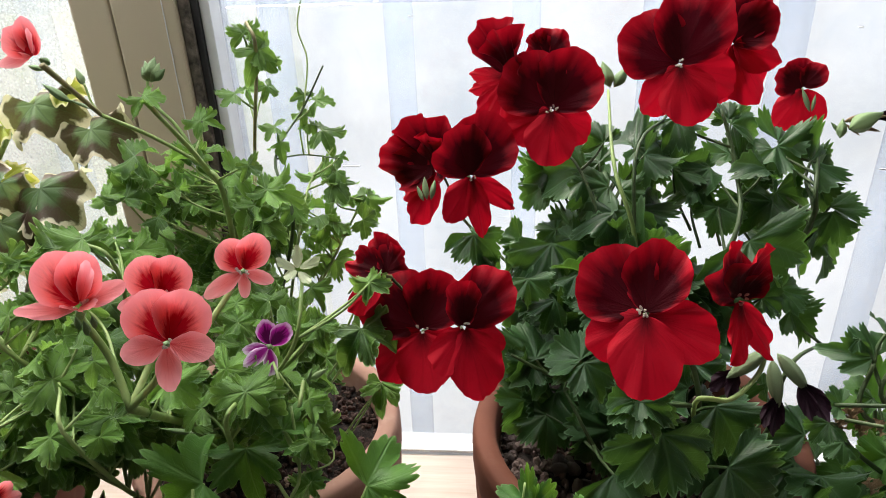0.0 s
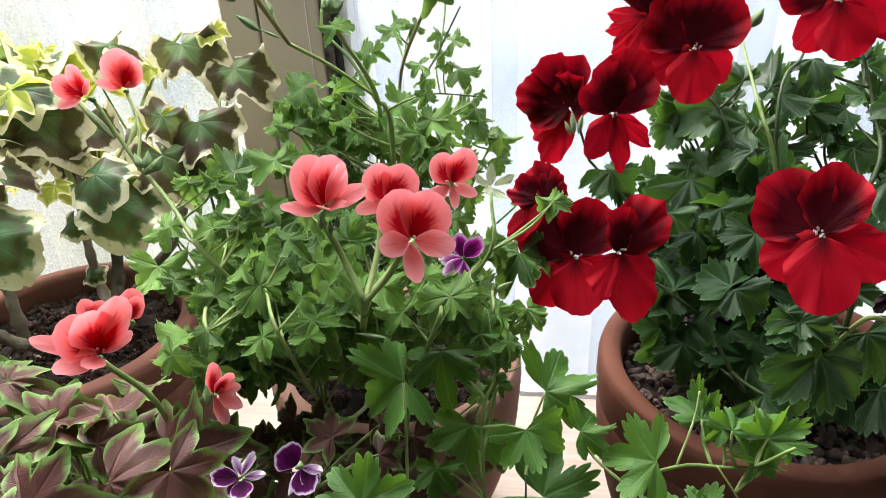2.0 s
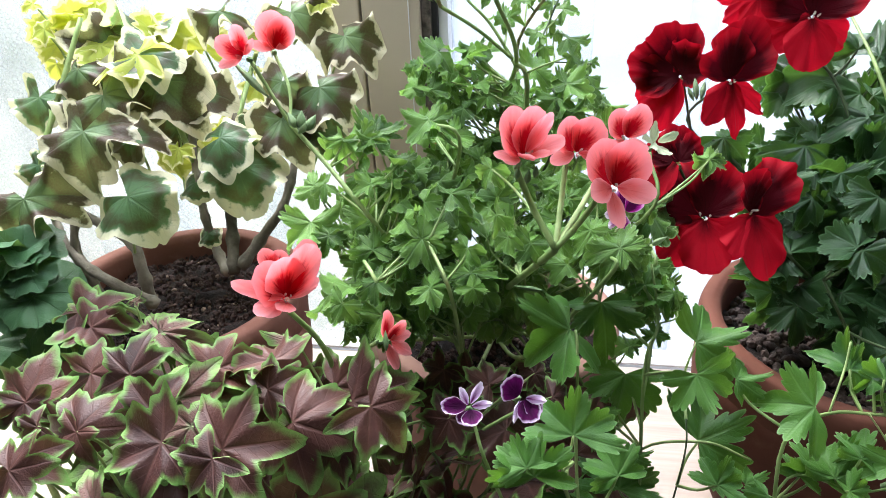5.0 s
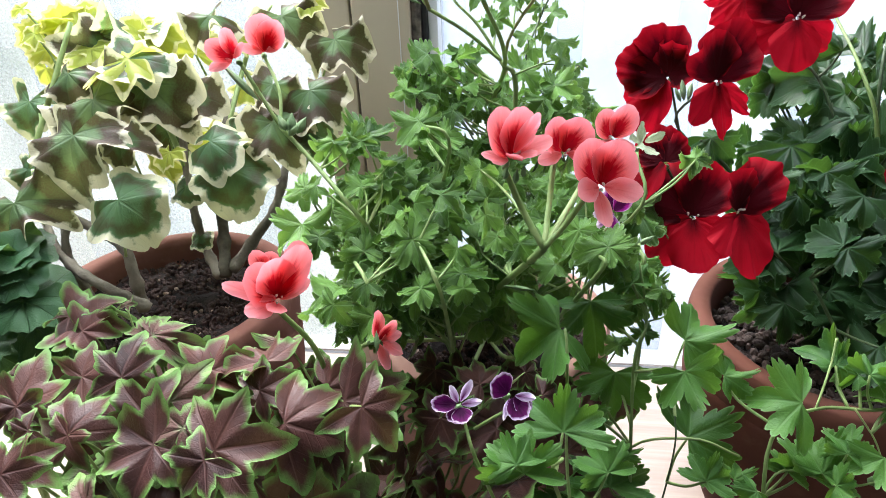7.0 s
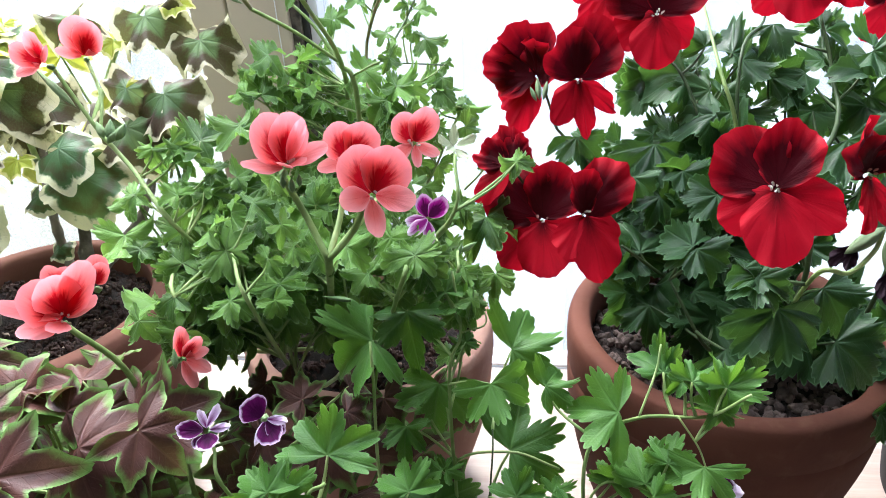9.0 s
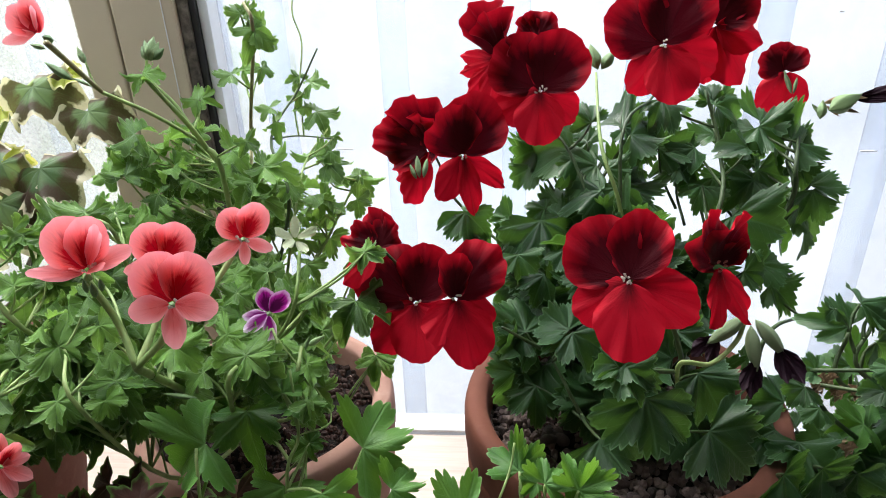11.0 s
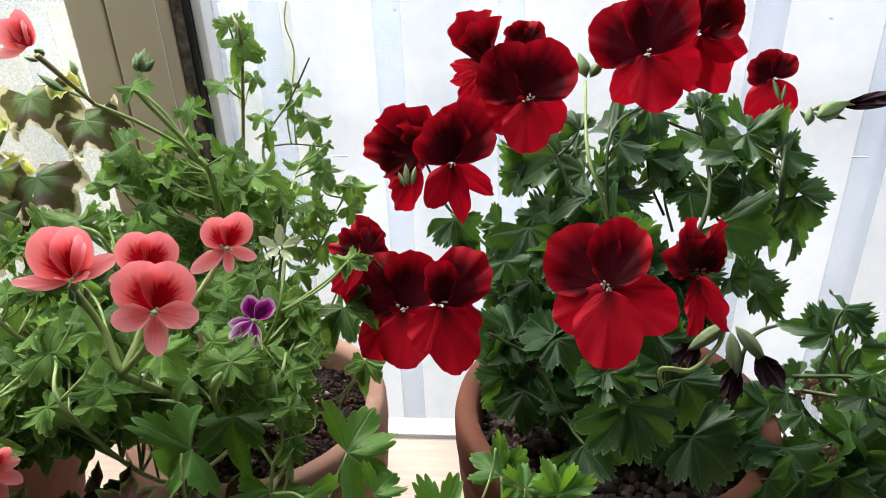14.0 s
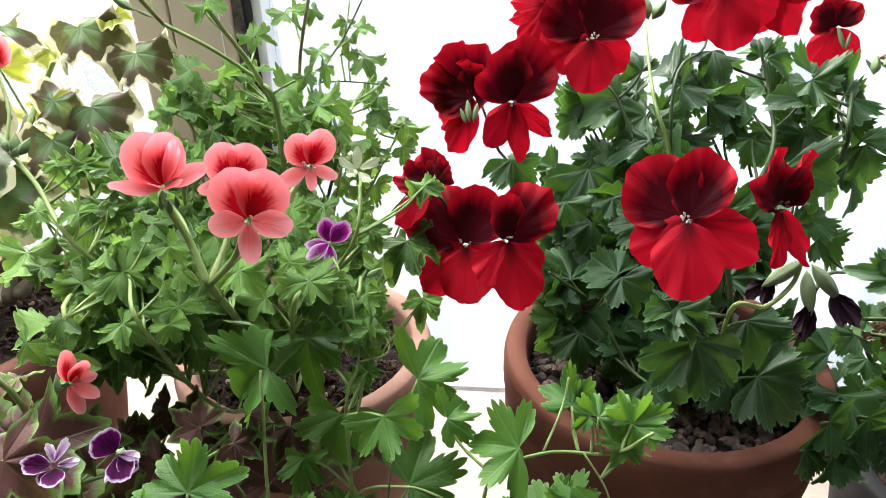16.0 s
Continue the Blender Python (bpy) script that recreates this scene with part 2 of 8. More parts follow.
M_STEM = plain_material("green_stem", (0.21, 0.31, 0.095), (0.40, 0.50, 0.20), 0.5, 120.0, 0.3, 0.0005, share=0.25)
M_STEM_RED = plain_material("reddish_stem", (0.26, 0.22, 0.11), (0.40, 0.39, 0.19), 0.55, 120.0, 0.3, 0.0005, share=0.2)
M_STEM_DARK = plain_material("dark_stem", (0.030, 0.055, 0.018), (0.07, 0.105, 0.04), 0.55, 120.0, 0.3, 0.0005)
M_WOOD_STEM = plain_material("woody_stem", (0.085, 0.070, 0.048), (0.27, 0.235, 0.175), 0.8, 90.0, 0.8, 0.0015)
M_SEPAL = plain_material("sepal", (0.11, 0.19, 0.075), (0.25, 0.35, 0.16), 0.55, 150.0, 0.3, 0.0005, share=0.15)
M_STAMEN = plain_material("stamen", (0.50, 0.42, 0.36), (0.85, 0.78, 0.70), 0.5, 200.0)
M_PLASTIC = plain_material("dark_plastic", (0.008, 0.008, 0.009), (0.02, 0.02, 0.021), 0.75, 40.0)
M_STRAW = plain_material("dry_straw", (0.22, 0.13, 0.07), (0.46, 0.33, 0.20), 0.8, 200.0, 0.8, 0.001, share=0.2)
M_GLAZE = plain_material("white_glaze", (0.55, 0.60, 0.66), (0.72, 0.76, 0.80), 0.25, 30.0, 0.05)
M_STAMEN_RED = plain_material("red_stamen", (0.55, 0.10, 0.08), (0.85, 0.35, 0.28), 0.5, 200.0)


def clay_material(name, dark, light, bloom):
    m, nt, b = material(name, 0.82, 0.2)
    where = coords(nt)
    n1, n2, n3 = noise_tex(nt, where, 9.0, 6), noise_tex(nt, where, 70.0, 5), noise_tex(nt, where, 420.0, 2)
    colour = ramp(nt, n1, [(0.32, dark), (0.68, light)])
    colour = mix(nt, ramp(nt, n2, [(0.55, grey(0)), (0.8, grey(0.4))]), colour, bloom)
    nt.links.new(colour, b.inputs["Base Color"])
    bump(nt, b, maths(nt, "ADD", n2, maths(nt, "MULTIPLY", n3, 0.35)), 0.35, 0.001)
    return m


M_CLAY = clay_material("terracotta", (0.090, 0.032, 0.021), (0.165, 0.058, 0.036), (0.21, 0.105, 0.075))
M_CLAY_PALE = clay_material("pale_terracotta", (0.28, 0.150, 0.112), (0.40, 0.235, 0.185), (0.50, 0.36, 0.29))
M_CLAY_RED = clay_material("orange_terracotta", (0.14, 0.056, 0.040), (0.22, 0.095, 0.068), (0.30, 0.16, 0.12))
M_SOIL = plain_material("potting_soil", (0.008, 0.005, 0.004), (0.036, 0.021, 0.017), 0.95, 130.0, 1.0, 0.004)
M_CRUMB = plain_material("soil_crumb", (0.008, 0.0045, 0.004), (0.070, 0.038, 0.030), 0.9, 300.0, 0.8, 0.001, spread=(0.2, 0.75))
M_CRUMB_PALE = plain_material("pale_grit", (0.22, 0.15, 0.11), (0.45, 0.33, 0.26), 0.9, 300.0, 0.6, 0.001)
M_PEBBLE = plain_material("grey_pebble", (0.016, 0.011, 0.010), (0.120, 0.084, 0.072), 0.85, 160.0, 0.6, 0.001, spread=(0.2, 0.75))


def board_material():
    m, nt, b = material("sill_board", 0.5, 0.4)
    where = coords(nt)
    stretch = nt.nodes.new("ShaderNodeMapping")
    stretch.inputs["Scale"].default_value = (4.0, 90.0, 20.0)
    nt.links.new(where, stretch.inputs[0])
    n1, n2 = noise_tex(nt, stretch.outputs[0], 1.0, 6, 0.7), noise_tex(nt, where, 60.0, 3)
    colour = ramp(nt, n1, [(0.3, (0.36, 0.27, 0.215)), (0.7, (0.50, 0.42, 0.36))])
    colour = mix(nt, maths(nt, "MULTIPLY", n2, 0.2), colour, (0.42, 0.35, 0.30))
    nt.links.new(colour, b.inputs["Base Color"])
    bump(nt, b, n1, 0.15, 0.0006)
    return m


M_BOARD = board_material()
M_FRAME = plain_material("beige_frame", (0.40, 0.345, 0.26), (0.47, 0.41, 0.31), 0.45, 14.0, 0.12, 0.0006, spread=(0.1, 0.9))
M_FRAME_LINE = plain_material("frame_groove", (0.07, 0.06, 0.045), (0.12, 0.10, 0.08), 0.7, 60.0)
M_SEAL = plain_material("weathered_seal", (0.02, 0.018, 0.015), (0.20, 0.17, 0.14), 0.9, 130.0, 0.9, 0.002, spread=(0.35, 0.75))
M_RUBBER = plain_material("black_rubber", (0.012, 0.012, 0.013), (0.03, 0.03, 0.032), 0.6, 80.0)
M_ALU = plain_material("white_aluminium", (0.62, 0.64, 0.66), (0.76, 0.78, 0.80), 0.35, 30.0, 0.1)
M_WALL = plain_material("grey_plaster", (0.11, 0.11, 0.11), (0.15, 0.15, 0.15), 0.9, 8.0, 0.2, 0.001)
M_FLOOR = plain_material("grey_floor", (0.12, 0.11, 0.10), (0.18, 0.17, 0.16), 0.6, 10.0, 0.1)


def glass_material(name, dust, share, scale, relief):
    """Window glass under a film of dust, with smears; wet drops give the relief."""
    m = bpy.data.materials.new(name)
    m.use_nodes = True
    nt = m.node_tree
    nt.nodes.remove(nt.nodes["Principled BSDF"])
    where = coords(nt)
    clear = nt.nodes.new("ShaderNodeBsdfTransparent")
    gloss = nt.nodes.new("ShaderNodeBsdfGlossy")
    gloss.inputs["Roughness"].default_value = 0.05
    film = nt.nodes.new("ShaderNodeBsdfTranslucent")
    film.inputs[0].default_value = (*dust, 1)
    n1, n2 = noise_tex(nt, where, scale, 5, 0.6), noise_tex(nt, where, scale * 9, 4)
    if relief:
        drops = node(nt, "TexVoronoi", Scale=260.0)
        nt.links.new(where, drops.inputs["Vector"])
        n2 = maths(nt, "ADD", n2, ramp(nt, drops.outputs[0], [(0.18, grey(relief)), (0.42, grey(0))]))
    f = maths(nt, "MULTIPLY", ramp(nt, maths(nt, "ADD", maths(nt, "MULTIPLY", n1, 0.7), maths(nt, "MULTIPLY", n2, 0.3)), [(0.3, grey(0.55)), (0.7, grey(1.0))]), share)
    a = nt.nodes.new("ShaderNodeMixShader")
    nt.links.new(f, a.inputs[0])
    nt.links.new(clear.outputs[0], a.inputs[1])
    nt.links.new(film.outputs[0], a.inputs[2])
    fresnel = node(nt, "Fresnel", IOR=1.45)
    c = nt.nodes.new("ShaderNodeMixShader")
    nt.links.new(maths(nt, "MULTIPLY", fresnel.outputs[0], 0.4), c.inputs[0])
    nt.links.new(a.outputs[0], c.inputs[1])
    nt.links.new(gloss.outputs[0], c.inputs[2])
    nt.links.new(c.outputs[0], nt.nodes["Material Output"].inputs[0])
    return m


M_PANE = glass_material("dusty_glass", (0.42, 0.48, 0.56), 0.30, 9.0, 0.0)
M_BAR = glass_material("frosted_strip", (0.24, 0.34, 0.52), 0.34, 12.0, 0.0)
M_PANE_WET = glass_material("wet_glass", (0.42, 0.45, 0.43), 0.50, 30.0, 1.2)


def outside_material(name, stops, strength, scale):
    m = bpy.data.materials.new(name)
    m.use_nodes = True
    nt = m.node_tree
    nt.nodes.remove(nt.nodes["Principled BSDF"])
    e = nt.nodes.new("ShaderNodeEmission")
    e.inputs[1].default_value = strength
    nt.links.new(ramp(nt, noise_tex(nt, coords(nt), scale, 5, 0.6), stops), e.inputs[0])
    nt.links.new(e.outputs[0], nt.nodes["Material Output"].inputs[0])
    return m


M_OUT = outside_material("bright_haze", [(0.30, (0.68, 0.77, 0.86)), (0.64, (0.93, 0.965, 1.0))], 0.82, 3.4)
M_OUT_GREEN = outside_material("garden_haze", [(0.36, (0.50, 0.60, 0.44)), (0.62, (0.96, 0.98, 0.95))], 0.80, 7.0)


# ---- mesh helpers ----
def part(name, bm, mat, parent=None, label="", at=None, smooth=True):
    """Links a bmesh as one mesh object under parent (places are in the world unless at is given)."""
    me = bpy.data.meshes.new(name)
    bm.to_mesh(me)
    bm.free()
    return part_of(name, me, mat, parent, label, at, smooth)


def part_of(name, me, mat, parent=None, label="", at=None, smooth=True):
    if mat and not me.materials:
        me.materials.append(mat)
    if smooth:
        me.shade_smooth()
    ob = new(name, me)
    if parent:
        ob.parent = parent
    if at is not None:
        ob.matrix_basis = at
    return tagged(ob, label)


def box(bm, lo, hi, bevel=0.0):
    made = bmesh.ops.create_cube(bm, size=1.0)["verts"]
    lo, hi = Vector(lo), Vector(hi)
    for v in made:
        v.co = Vector(((hi[i] + lo[i]) / 2 + v.co[i] * (hi[i] - lo[i]) for i in range(3)))
    if bevel:
        bmesh.ops.bevel(bm, geom=list({e for v in made for e in v.link_edges}), offset=bevel, segments=2, affect="EDGES", profile=0.6)
    return bm


def boxed(name, lo, hi, mat, bevel=0.0, parent=None, label=""):
    return part(name, box(bmesh.new(), lo, hi, bevel), mat, parent, label, smooth=False)


def lathe(bm, profile, sides=56, wobble=0.0):
    rings = []
    for r, z in profile:
        rings.append([bm.verts.new((r * math.cos(2 * math.pi * i / sides) * (1 + wobble * noise.noise((3 * math.cos(2 * math.pi * i / sides), 3 * math.sin(2 * math.pi * i / sides), 20 * z))),
                                    r * math.sin(2 * math.pi * i / sides), z)) for i in range(sides)])
    for a, b in zip(rings, rings[1:]):
        for i in range(sides):
            j = (i + 1) % sides
            bm.faces.new((a[i], a[j], b[j], b[i]))
    return bm, rings


def spline(points, steps):
    """A smooth line through the points."""
    p = [Vector(v) for v in points]
    p = [2 * p[0] - p[1], *p, 2 * p[-1] - p[-2]]
    out = []
    for a, b, c, d in zip(p, p[1:], p[2:], p[3:]):
        for i in range(steps):
            t = i / steps
            out.append(0.5 * (2 * b + (c - a) * t + (2 * a - 5 * b + 4 * c - d) * t * t + (3 * b - a - 3 * c + d) * t ** 3))
    return [*out, p[-2]]


def tube(bm, line, r0, r1, sides=6, knots=0.0):
    """A tapered stem along a line of points."""
    rings, n = [], len(line)
    side = None
    for k, v in enumerate(line):
        ahead = (line[min(k + 1, n - 1)] - line[max(k - 1, 0)]).normalized()
        side = (side - ahead * side.dot(ahead)).normalized() if side else ahead.orthogonal().normalized()
        other = ahead.cross(side)
        r = r0 + (r1 - r0) * k / (n - 1)
        if knots:
            r *= 1 + knots * max(0, math.sin(k * 1.9)) ** 4
        rings.append([bm.verts.new(v + r * (math.cos(2 * math.pi * i / sides) * side + math.sin(2 * math.pi * i / sides) * other)) for i in range(sides)])
    for a, b in zip(rings, rings[1:]):
        for i in range(sides):
            bm.faces.new((a[i], a[(i + 1) % sides], b[(i + 1) % sides], b[i]))
    bm.faces.new(rings[0][::-1])
    bm.faces.new(rings[-1])
    return bm


# ---- leaf blades ----
def blade(lobes, spread, depth, sharp, teeth, tooth, side_len, sinus, pleat, cup, ruffle, seed, per=10, fold=0.0, bend=0.0, rings=(0.22, 0.45, 0.68, 0.86, 1.0), blunt=1.0, crinkle=0.0):
    """A palmate leaf, 1 from the stalk to the tip, along +y with its upper face to +z. depth: how far the clefts reach in."""
    rng = random.Random(seed)
    middle = [spread * (2 * i / (lobes - 1) - 1) for i in range(lobes)]
    half = spread / (lobes - 1)
    lengths = [(1 - (1 - side_len) * (abs(a) / spread) ** 1.4) * rng.uniform(0.93, 1.05) for a in middle]
    shift = [rng.uniform(-0.1, 0.1) * half for _ in middle]
    phase = rng.uniform(0, 6.28)
    end = spread + half * 0.98
    n = lobes * per
    bm = bmesh.new()
    shape, vein = bm.loops.layers.uv.new("shape"), bm.loops.layers.uv.new("vein")
    grid = []
    heart = bm.verts.new((0, 0, 0))
    info = {heart: (0.0, 0.5, 0.0, 0.0)}
    for i in range(n + 1):
        a = -end + 2 * end * i / n
        k = min(range(lobes), key=lambda q: abs(a - middle[q]))
        u = min(1.0, abs(a - middle[k] - shift[k] * max(0, 1 - abs(a - middle[k]) / half)) / half)
        r = lengths[k] * (1 - depth * u ** sharp)
        if abs(a) > spread:
            r *= 1 - sinus * min(1, (abs(a) - spread) / half) ** 1.5
        w = ((a - middle[k]) / (2 * half) * teeth + 0.5) % 1.0
        tri = 1 - abs(w - 0.5) * 2
        if blunt < 1:
            tri += (math.sqrt(max(0.0, 1 - (2 * w - 1) ** 2)) - tri) * (2 - 2 * blunt)
        uneven = 1 + 0.35 * math.sin(2.7 * a + phase) + 0.25 * math.sin(6.1 * a + 2 * phase)
        r *= 1 - tooth * (1 - tri) * uneven
        line = []
        for f in rings:
            d = r * f
            z = pleat * d * (0.5 - 0.5 * math.cos(math.pi * u) - 0.35) + cup * d * d + ruffle * d * d * math.sin(a * 3.1 + phase) + 0.5 * ruffle * d ** 3 * math.sin(a * 7.3 + 2 * phase)
            z += crinkle * d * f ** 14 * (tri - 0.5)
            z += 0.13 * d * noise.noise((3 * d * math.sin(a), 3 * d * math.cos(a), seed * 1.7))
            z += fold * (math.sqrt((d * math.sin(a)) ** 2 + 0.01) - 0.1) + bend * d * math.cos(a) * abs(d * math.cos(a))
            v = bm.verts.new((d * math.sin(a), d * math.cos(a), z))
            info[v] = (f, (a + end) / (2 * end), d * math.sin(u * half), d)
            line.append(v)
        grid.append(line)
    faces = []
    for p, q in zip(grid, grid[1:]):
        faces.append(bm.faces.new((heart, q[0], p[0])))
        for j in range(len(rings) - 1):
            faces.append(bm.faces.new((p[j], q[j], q[j + 1], p[j + 1])))
    for f in faces:
        for loop in f.loops:
            s = info[loop.vert]
            loop[shape].uv, loop[vein].uv = s[:2], s[2:]
    me = bpy.data.meshes.new("leaf")
    bm.normal_update()
    bm.to_mesh(me)
    bm.free()
    me.shade_smooth()
    return me


def with_material(me, mat):
    me.materials.append(mat)
    return me


def blades(mat, count, seed, **shape):
    out = []
    for i in range(count):
        rng = random.Random(seed + i)
        s = dict(shape)
        s["cup"] += rng.uniform(-0.22, 0.22)
        s["ruffle"] *= rng.uniform(0.6, 1.5)
        s["depth"] *= rng.uniform(0.9, 1.1)
        folds = s.pop("folds", (-0.15, 0.45))
        s["fold"], s["bend"] = rng.uniform(*folds), rng.uniform(-0.45, 0.15)
        out.append(with_material(blade(seed=seed + i, **s), mat))
    return out


LEAVES = {
    "regal": blades(M_REGAL, 14, 100, lobes=5, spread=1.45, depth=0.20, sharp=2.3, teeth=5, tooth=0.12, side_len=0.90, sinus=0.25, pleat=0.14, cup=-0.30, ruffle=0.40, per=30, blunt=0.85, crinkle=0.05),
    "scented": blades(M_SCENT, 16, 200, lobes=5, spread=2.00, depth=0.40, sharp=2.3, teeth=5, tooth=0.15, side_len=0.92, sinus=0.3, pleat=0.10, cup=-0.24, ruffle=0.42, per=30, blunt=0.55, folds=(-0.25, 0.22), crinkle=0.20),
    "angel": blades(M_ANGEL, 12, 300, lobes=5, spread=1.72, depth=0.46, sharp=2.1, teeth=5, tooth=0.15, side_len=0.88, sinus=0.3, pleat=0.10, cup=-0.24, ruffle=0.55, per=30, blunt=0.65, crinkle=0.06),
    "star": blades(M_STAR, 10, 400, lobes=5, spread=1.95, depth=0.43, sharp=1.12, teeth=3, tooth=0.085, side_len=0.88, sinus=0.30, pleat=0.10, cup=-0.24, ruffle=0.30, per=18, folds=(-0.25, 0.30), crinkle=0.05),
    "star_pale": blades(M_STAR_G, 4, 420, lobes=5, spread=1.95, depth=0.43, sharp=1.12, teeth=3, tooth=0.085, side_len=0.88, sinus=0.30, pleat=0.10, cup=-0.24, ruffle=0.30, per=18, folds=(-0.25, 0.30), crinkle=0.05),
    "zonal": blades(M_ZONAL, 10, 500, lobes=7, spread=2.30, depth=0.09, sharp=2.0, teeth=2, tooth=0.05, side_len=0.95, sinus=0.25, pleat=0.03, cup=-0.36, ruffle=0.46, per=14, blunt=0.5, folds=(-0.45, 0.30), crinkle=0.10),
    "zonal_green": blades(M_ZONAL_G, 6, 520, lobes=7, spread=2.30, depth=0.08, sharp=2.0, teeth=2, tooth=0.05, side_len=0.95, sinus=0.25, pleat=0.03, cup=-0.30, ruffle=0.38, per=14, blunt=0.5, folds=(-0.40, 0.25), crinkle=0.10),
    "zonal_sunlit": blades(M_SUNLIT, 3, 540, lobes=7, spread=2.2, depth=0.16, sharp=2.0, teeth=2, tooth=0.14, side_len=0.8, sinus=0.4, pleat=0.15, cup=-0.1, ruffle=0.2, per=12),
    "round": blades(M_DARK, 4, 560, lobes=7, spread=2.3, depth=0.10, sharp=2.0, teeth=2, tooth=0.10, side_len=0.88, sinus=0.3, pleat=0.08, cup=-0.2, ruffle=0.12, per=10, blunt=0.5),
}


# ---- petals ----
def petal_mesh(mat, seed, wide=0.9, claw=0.25, cup=0.12, ruffle=0.05, square=0.9, frill=0.02):
    """A rounded petal 1 long along +y from its claw, its face to +z."""
    rng = random.Random(seed)
    ph = rng.uniform(0, 6.28)
    rows, cols = 9, 46
    bm = bmesh.new()
    uv = bm.loops.layers.uv.new("petal")
    heart = bm.verts.new((0, 0, 0))
    grid, info = [], {heart: (0.5, 0.0)}
    for j in range(cols + 1):
        s = 2 * j / cols - 1
        a = s * 1.50
        reach = max(0.10, math.cos(a)) ** square * (1 + frill * math.sin(9 * a + ph) + 0.7 * frill * math.sin(19 * a + 2 * ph) + 0.6 * frill * math.sin(34 * a + ph) + 0.1 * frill * rng.uniform(-1, 1))
        line = []
        for i in range(1, rows + 1):
            t = i / rows
            d = t * reach
            x, y = d * math.sin(a), d * math.cos(a)
            narrow = claw + (1 - claw) * min(1, y / 0.35) if y < 0.35 else 1.0
            x *= wide * (0.5 + 0.5 * narrow)
            edge = t ** 3
            z = cup * (2.2 * x * x + 0.55 * y * y) + ruffle * edge * (math.sin(a * 4.3 + ph) + 0.6 * math.sin(a * 9.1 + 2.3 * ph) + 0.35 * math.sin(a * 17.3 + ph)) * (0.35 + 0.65 * d)
            z += 0.5 * ruffle * d * noise.noise((3 * x, 3 * y, seed * 0.7))
            line.append(bm.verts.new((x, y, z)))
            info[line[-1]] = (j / cols, t)
        grid.append(line)
    for p, q in zip(grid, grid[1:]):
        faces = [bm.faces.new((heart, q[0], p[0]))] + [bm.faces.new((p[k], q[k], q[k + 1], p[k + 1])) for k in range(rows - 1)]
        for f in faces:
            for loop in f.loops:
                loop[uv].uv = info[loop.vert]
    me = bpy.data.meshes.new("petal")
    bm.normal_update()
    bm.to_mesh(me)
    bm.free()
    me.shade_smooth()
    return with_material(me, mat)


def petals(mat, count, seed, **shape):
    return [petal_mesh(mat, seed + i, **shape) for i in range(count)]


PETALS = {
    "red_up": petals(M_RED_UP, 7, 10, wide=0.98, claw=0.5, cup=0.10, ruffle=0.115, square=0.70, frill=0.014),
    "red_ruffled": petals(M_RED_UP, 5, 15, wide=0.95, claw=0.5, cup=0.14, ruffle=0.22, square=0.66, frill=0.022),
    "red_low": petals(M_RED_LOW, 6, 20, wide=0.74, claw=0.3, cup=-0.10, ruffle=0.065, square=0.66, frill=0.012),
    "pink_up": petals(M_PINK_UP, 4, 30, wide=0.92, claw=0.5, cup=0.16, ruffle=0.022, square=0.8, frill=0.008),
    "pink_low": petals(M_PINK_LOW, 4, 40, wide=0.56, claw=0.2, cup=0.10, ruffle=0.022, square=0.8, frill=0.008),
    "purple_up": petals(M_PURPLE_UP, 2, 50, wide=0.78, claw=0.4, cup=0.1, ruffle=0.03),
    "purple_low": petals(M_PURPLE_LOW, 3, 55, wide=0.50, claw=0.2, cup=0.0, ruffle=0.03),
    "violet_up": petals(M_VIOLET, 3, 60, wide=1.15, claw=0.3, cup=0.15, ruffle=0.05),
    "violet_low": petals(M_VIOLET_W, 3, 65, wide=0.46, claw=0.2, cup=0.0, ruffle=0.06),
    "dry": petals(M_STRAW, 4, 80, wide=0.7, claw=0.5, cup=0.9, ruffle=0.3, frill=0.06),
    "wilted": petals(M_WILTED, 3, 70, wide=0.36, claw=0.6, cup=0.6, ruffle=0.14),
}


def drop_mesh(name, mat, ridges=5, taper=0.55, blunt=0.35):
    """A bud or seed case, 1 long along +y, ribbed lengthwise."""
    bm = bmesh.new()
    rings = []
    for i in range(9):
        t = i / 8
        r = 0.27 * (math.sin(math.pi * min(1, t / (2 * blunt) if t < blunt else 0.5 + 0.5 * (t - blunt) / (1 - blunt))) ** taper + 0.02)
        rings.append([bm.verts.new((r * (1 + 0.16 * math.cos(ridges * a)) * math.cos(a), t, r * (1 + 0.16 * math.cos(ridges * a)) * math.sin(a)))
                      for a in (2 * math.pi * k / 15 for k in range(15))])
    for p, q in zip(rings, rings[1:]):
        for k in range(15):
            bm.faces.new((p[k], q[k], q[(k + 1) % 15], p[(k + 1) % 15]))
    bm.faces.new(rings[0])
    bm.faces.new(rings[-1][::-1])
    me = bpy.data.meshes.new(name)
    bm.normal_update()
    bm.to_mesh(me)
    bm.free()
    me.shade_smooth()
    return with_material(me, mat)


M_PALE_SEPAL = plain_material("pale_sepal", (0.12, 0.18, 0.08), (0.27, 0.35, 0.19), 0.6, 150.0, 0.4, 0.0006, share=0.15)
M_SPENT = plain_material("spent_petal", (0.36, 0.42, 0.24), (0.62, 0.66, 0.46), 0.6, 150.0, 0.4, 0.0006, share=0.3)
PETALS["pale"] = petals(M_SPENT, 3, 90, wide=0.45, claw=0.5, cup=0.35, ruffle=0.08)
PALE_BUD = drop_mesh("seed_case", M_PALE_SEPAL, 5, 0.8, 0.45)
DRY_BUD = drop_mesh("seed_case", M_STRAW, 5, 0.9, 0.4)
BUD = drop_mesh("bud", M_SEPAL, 5, 1.1, 0.38)
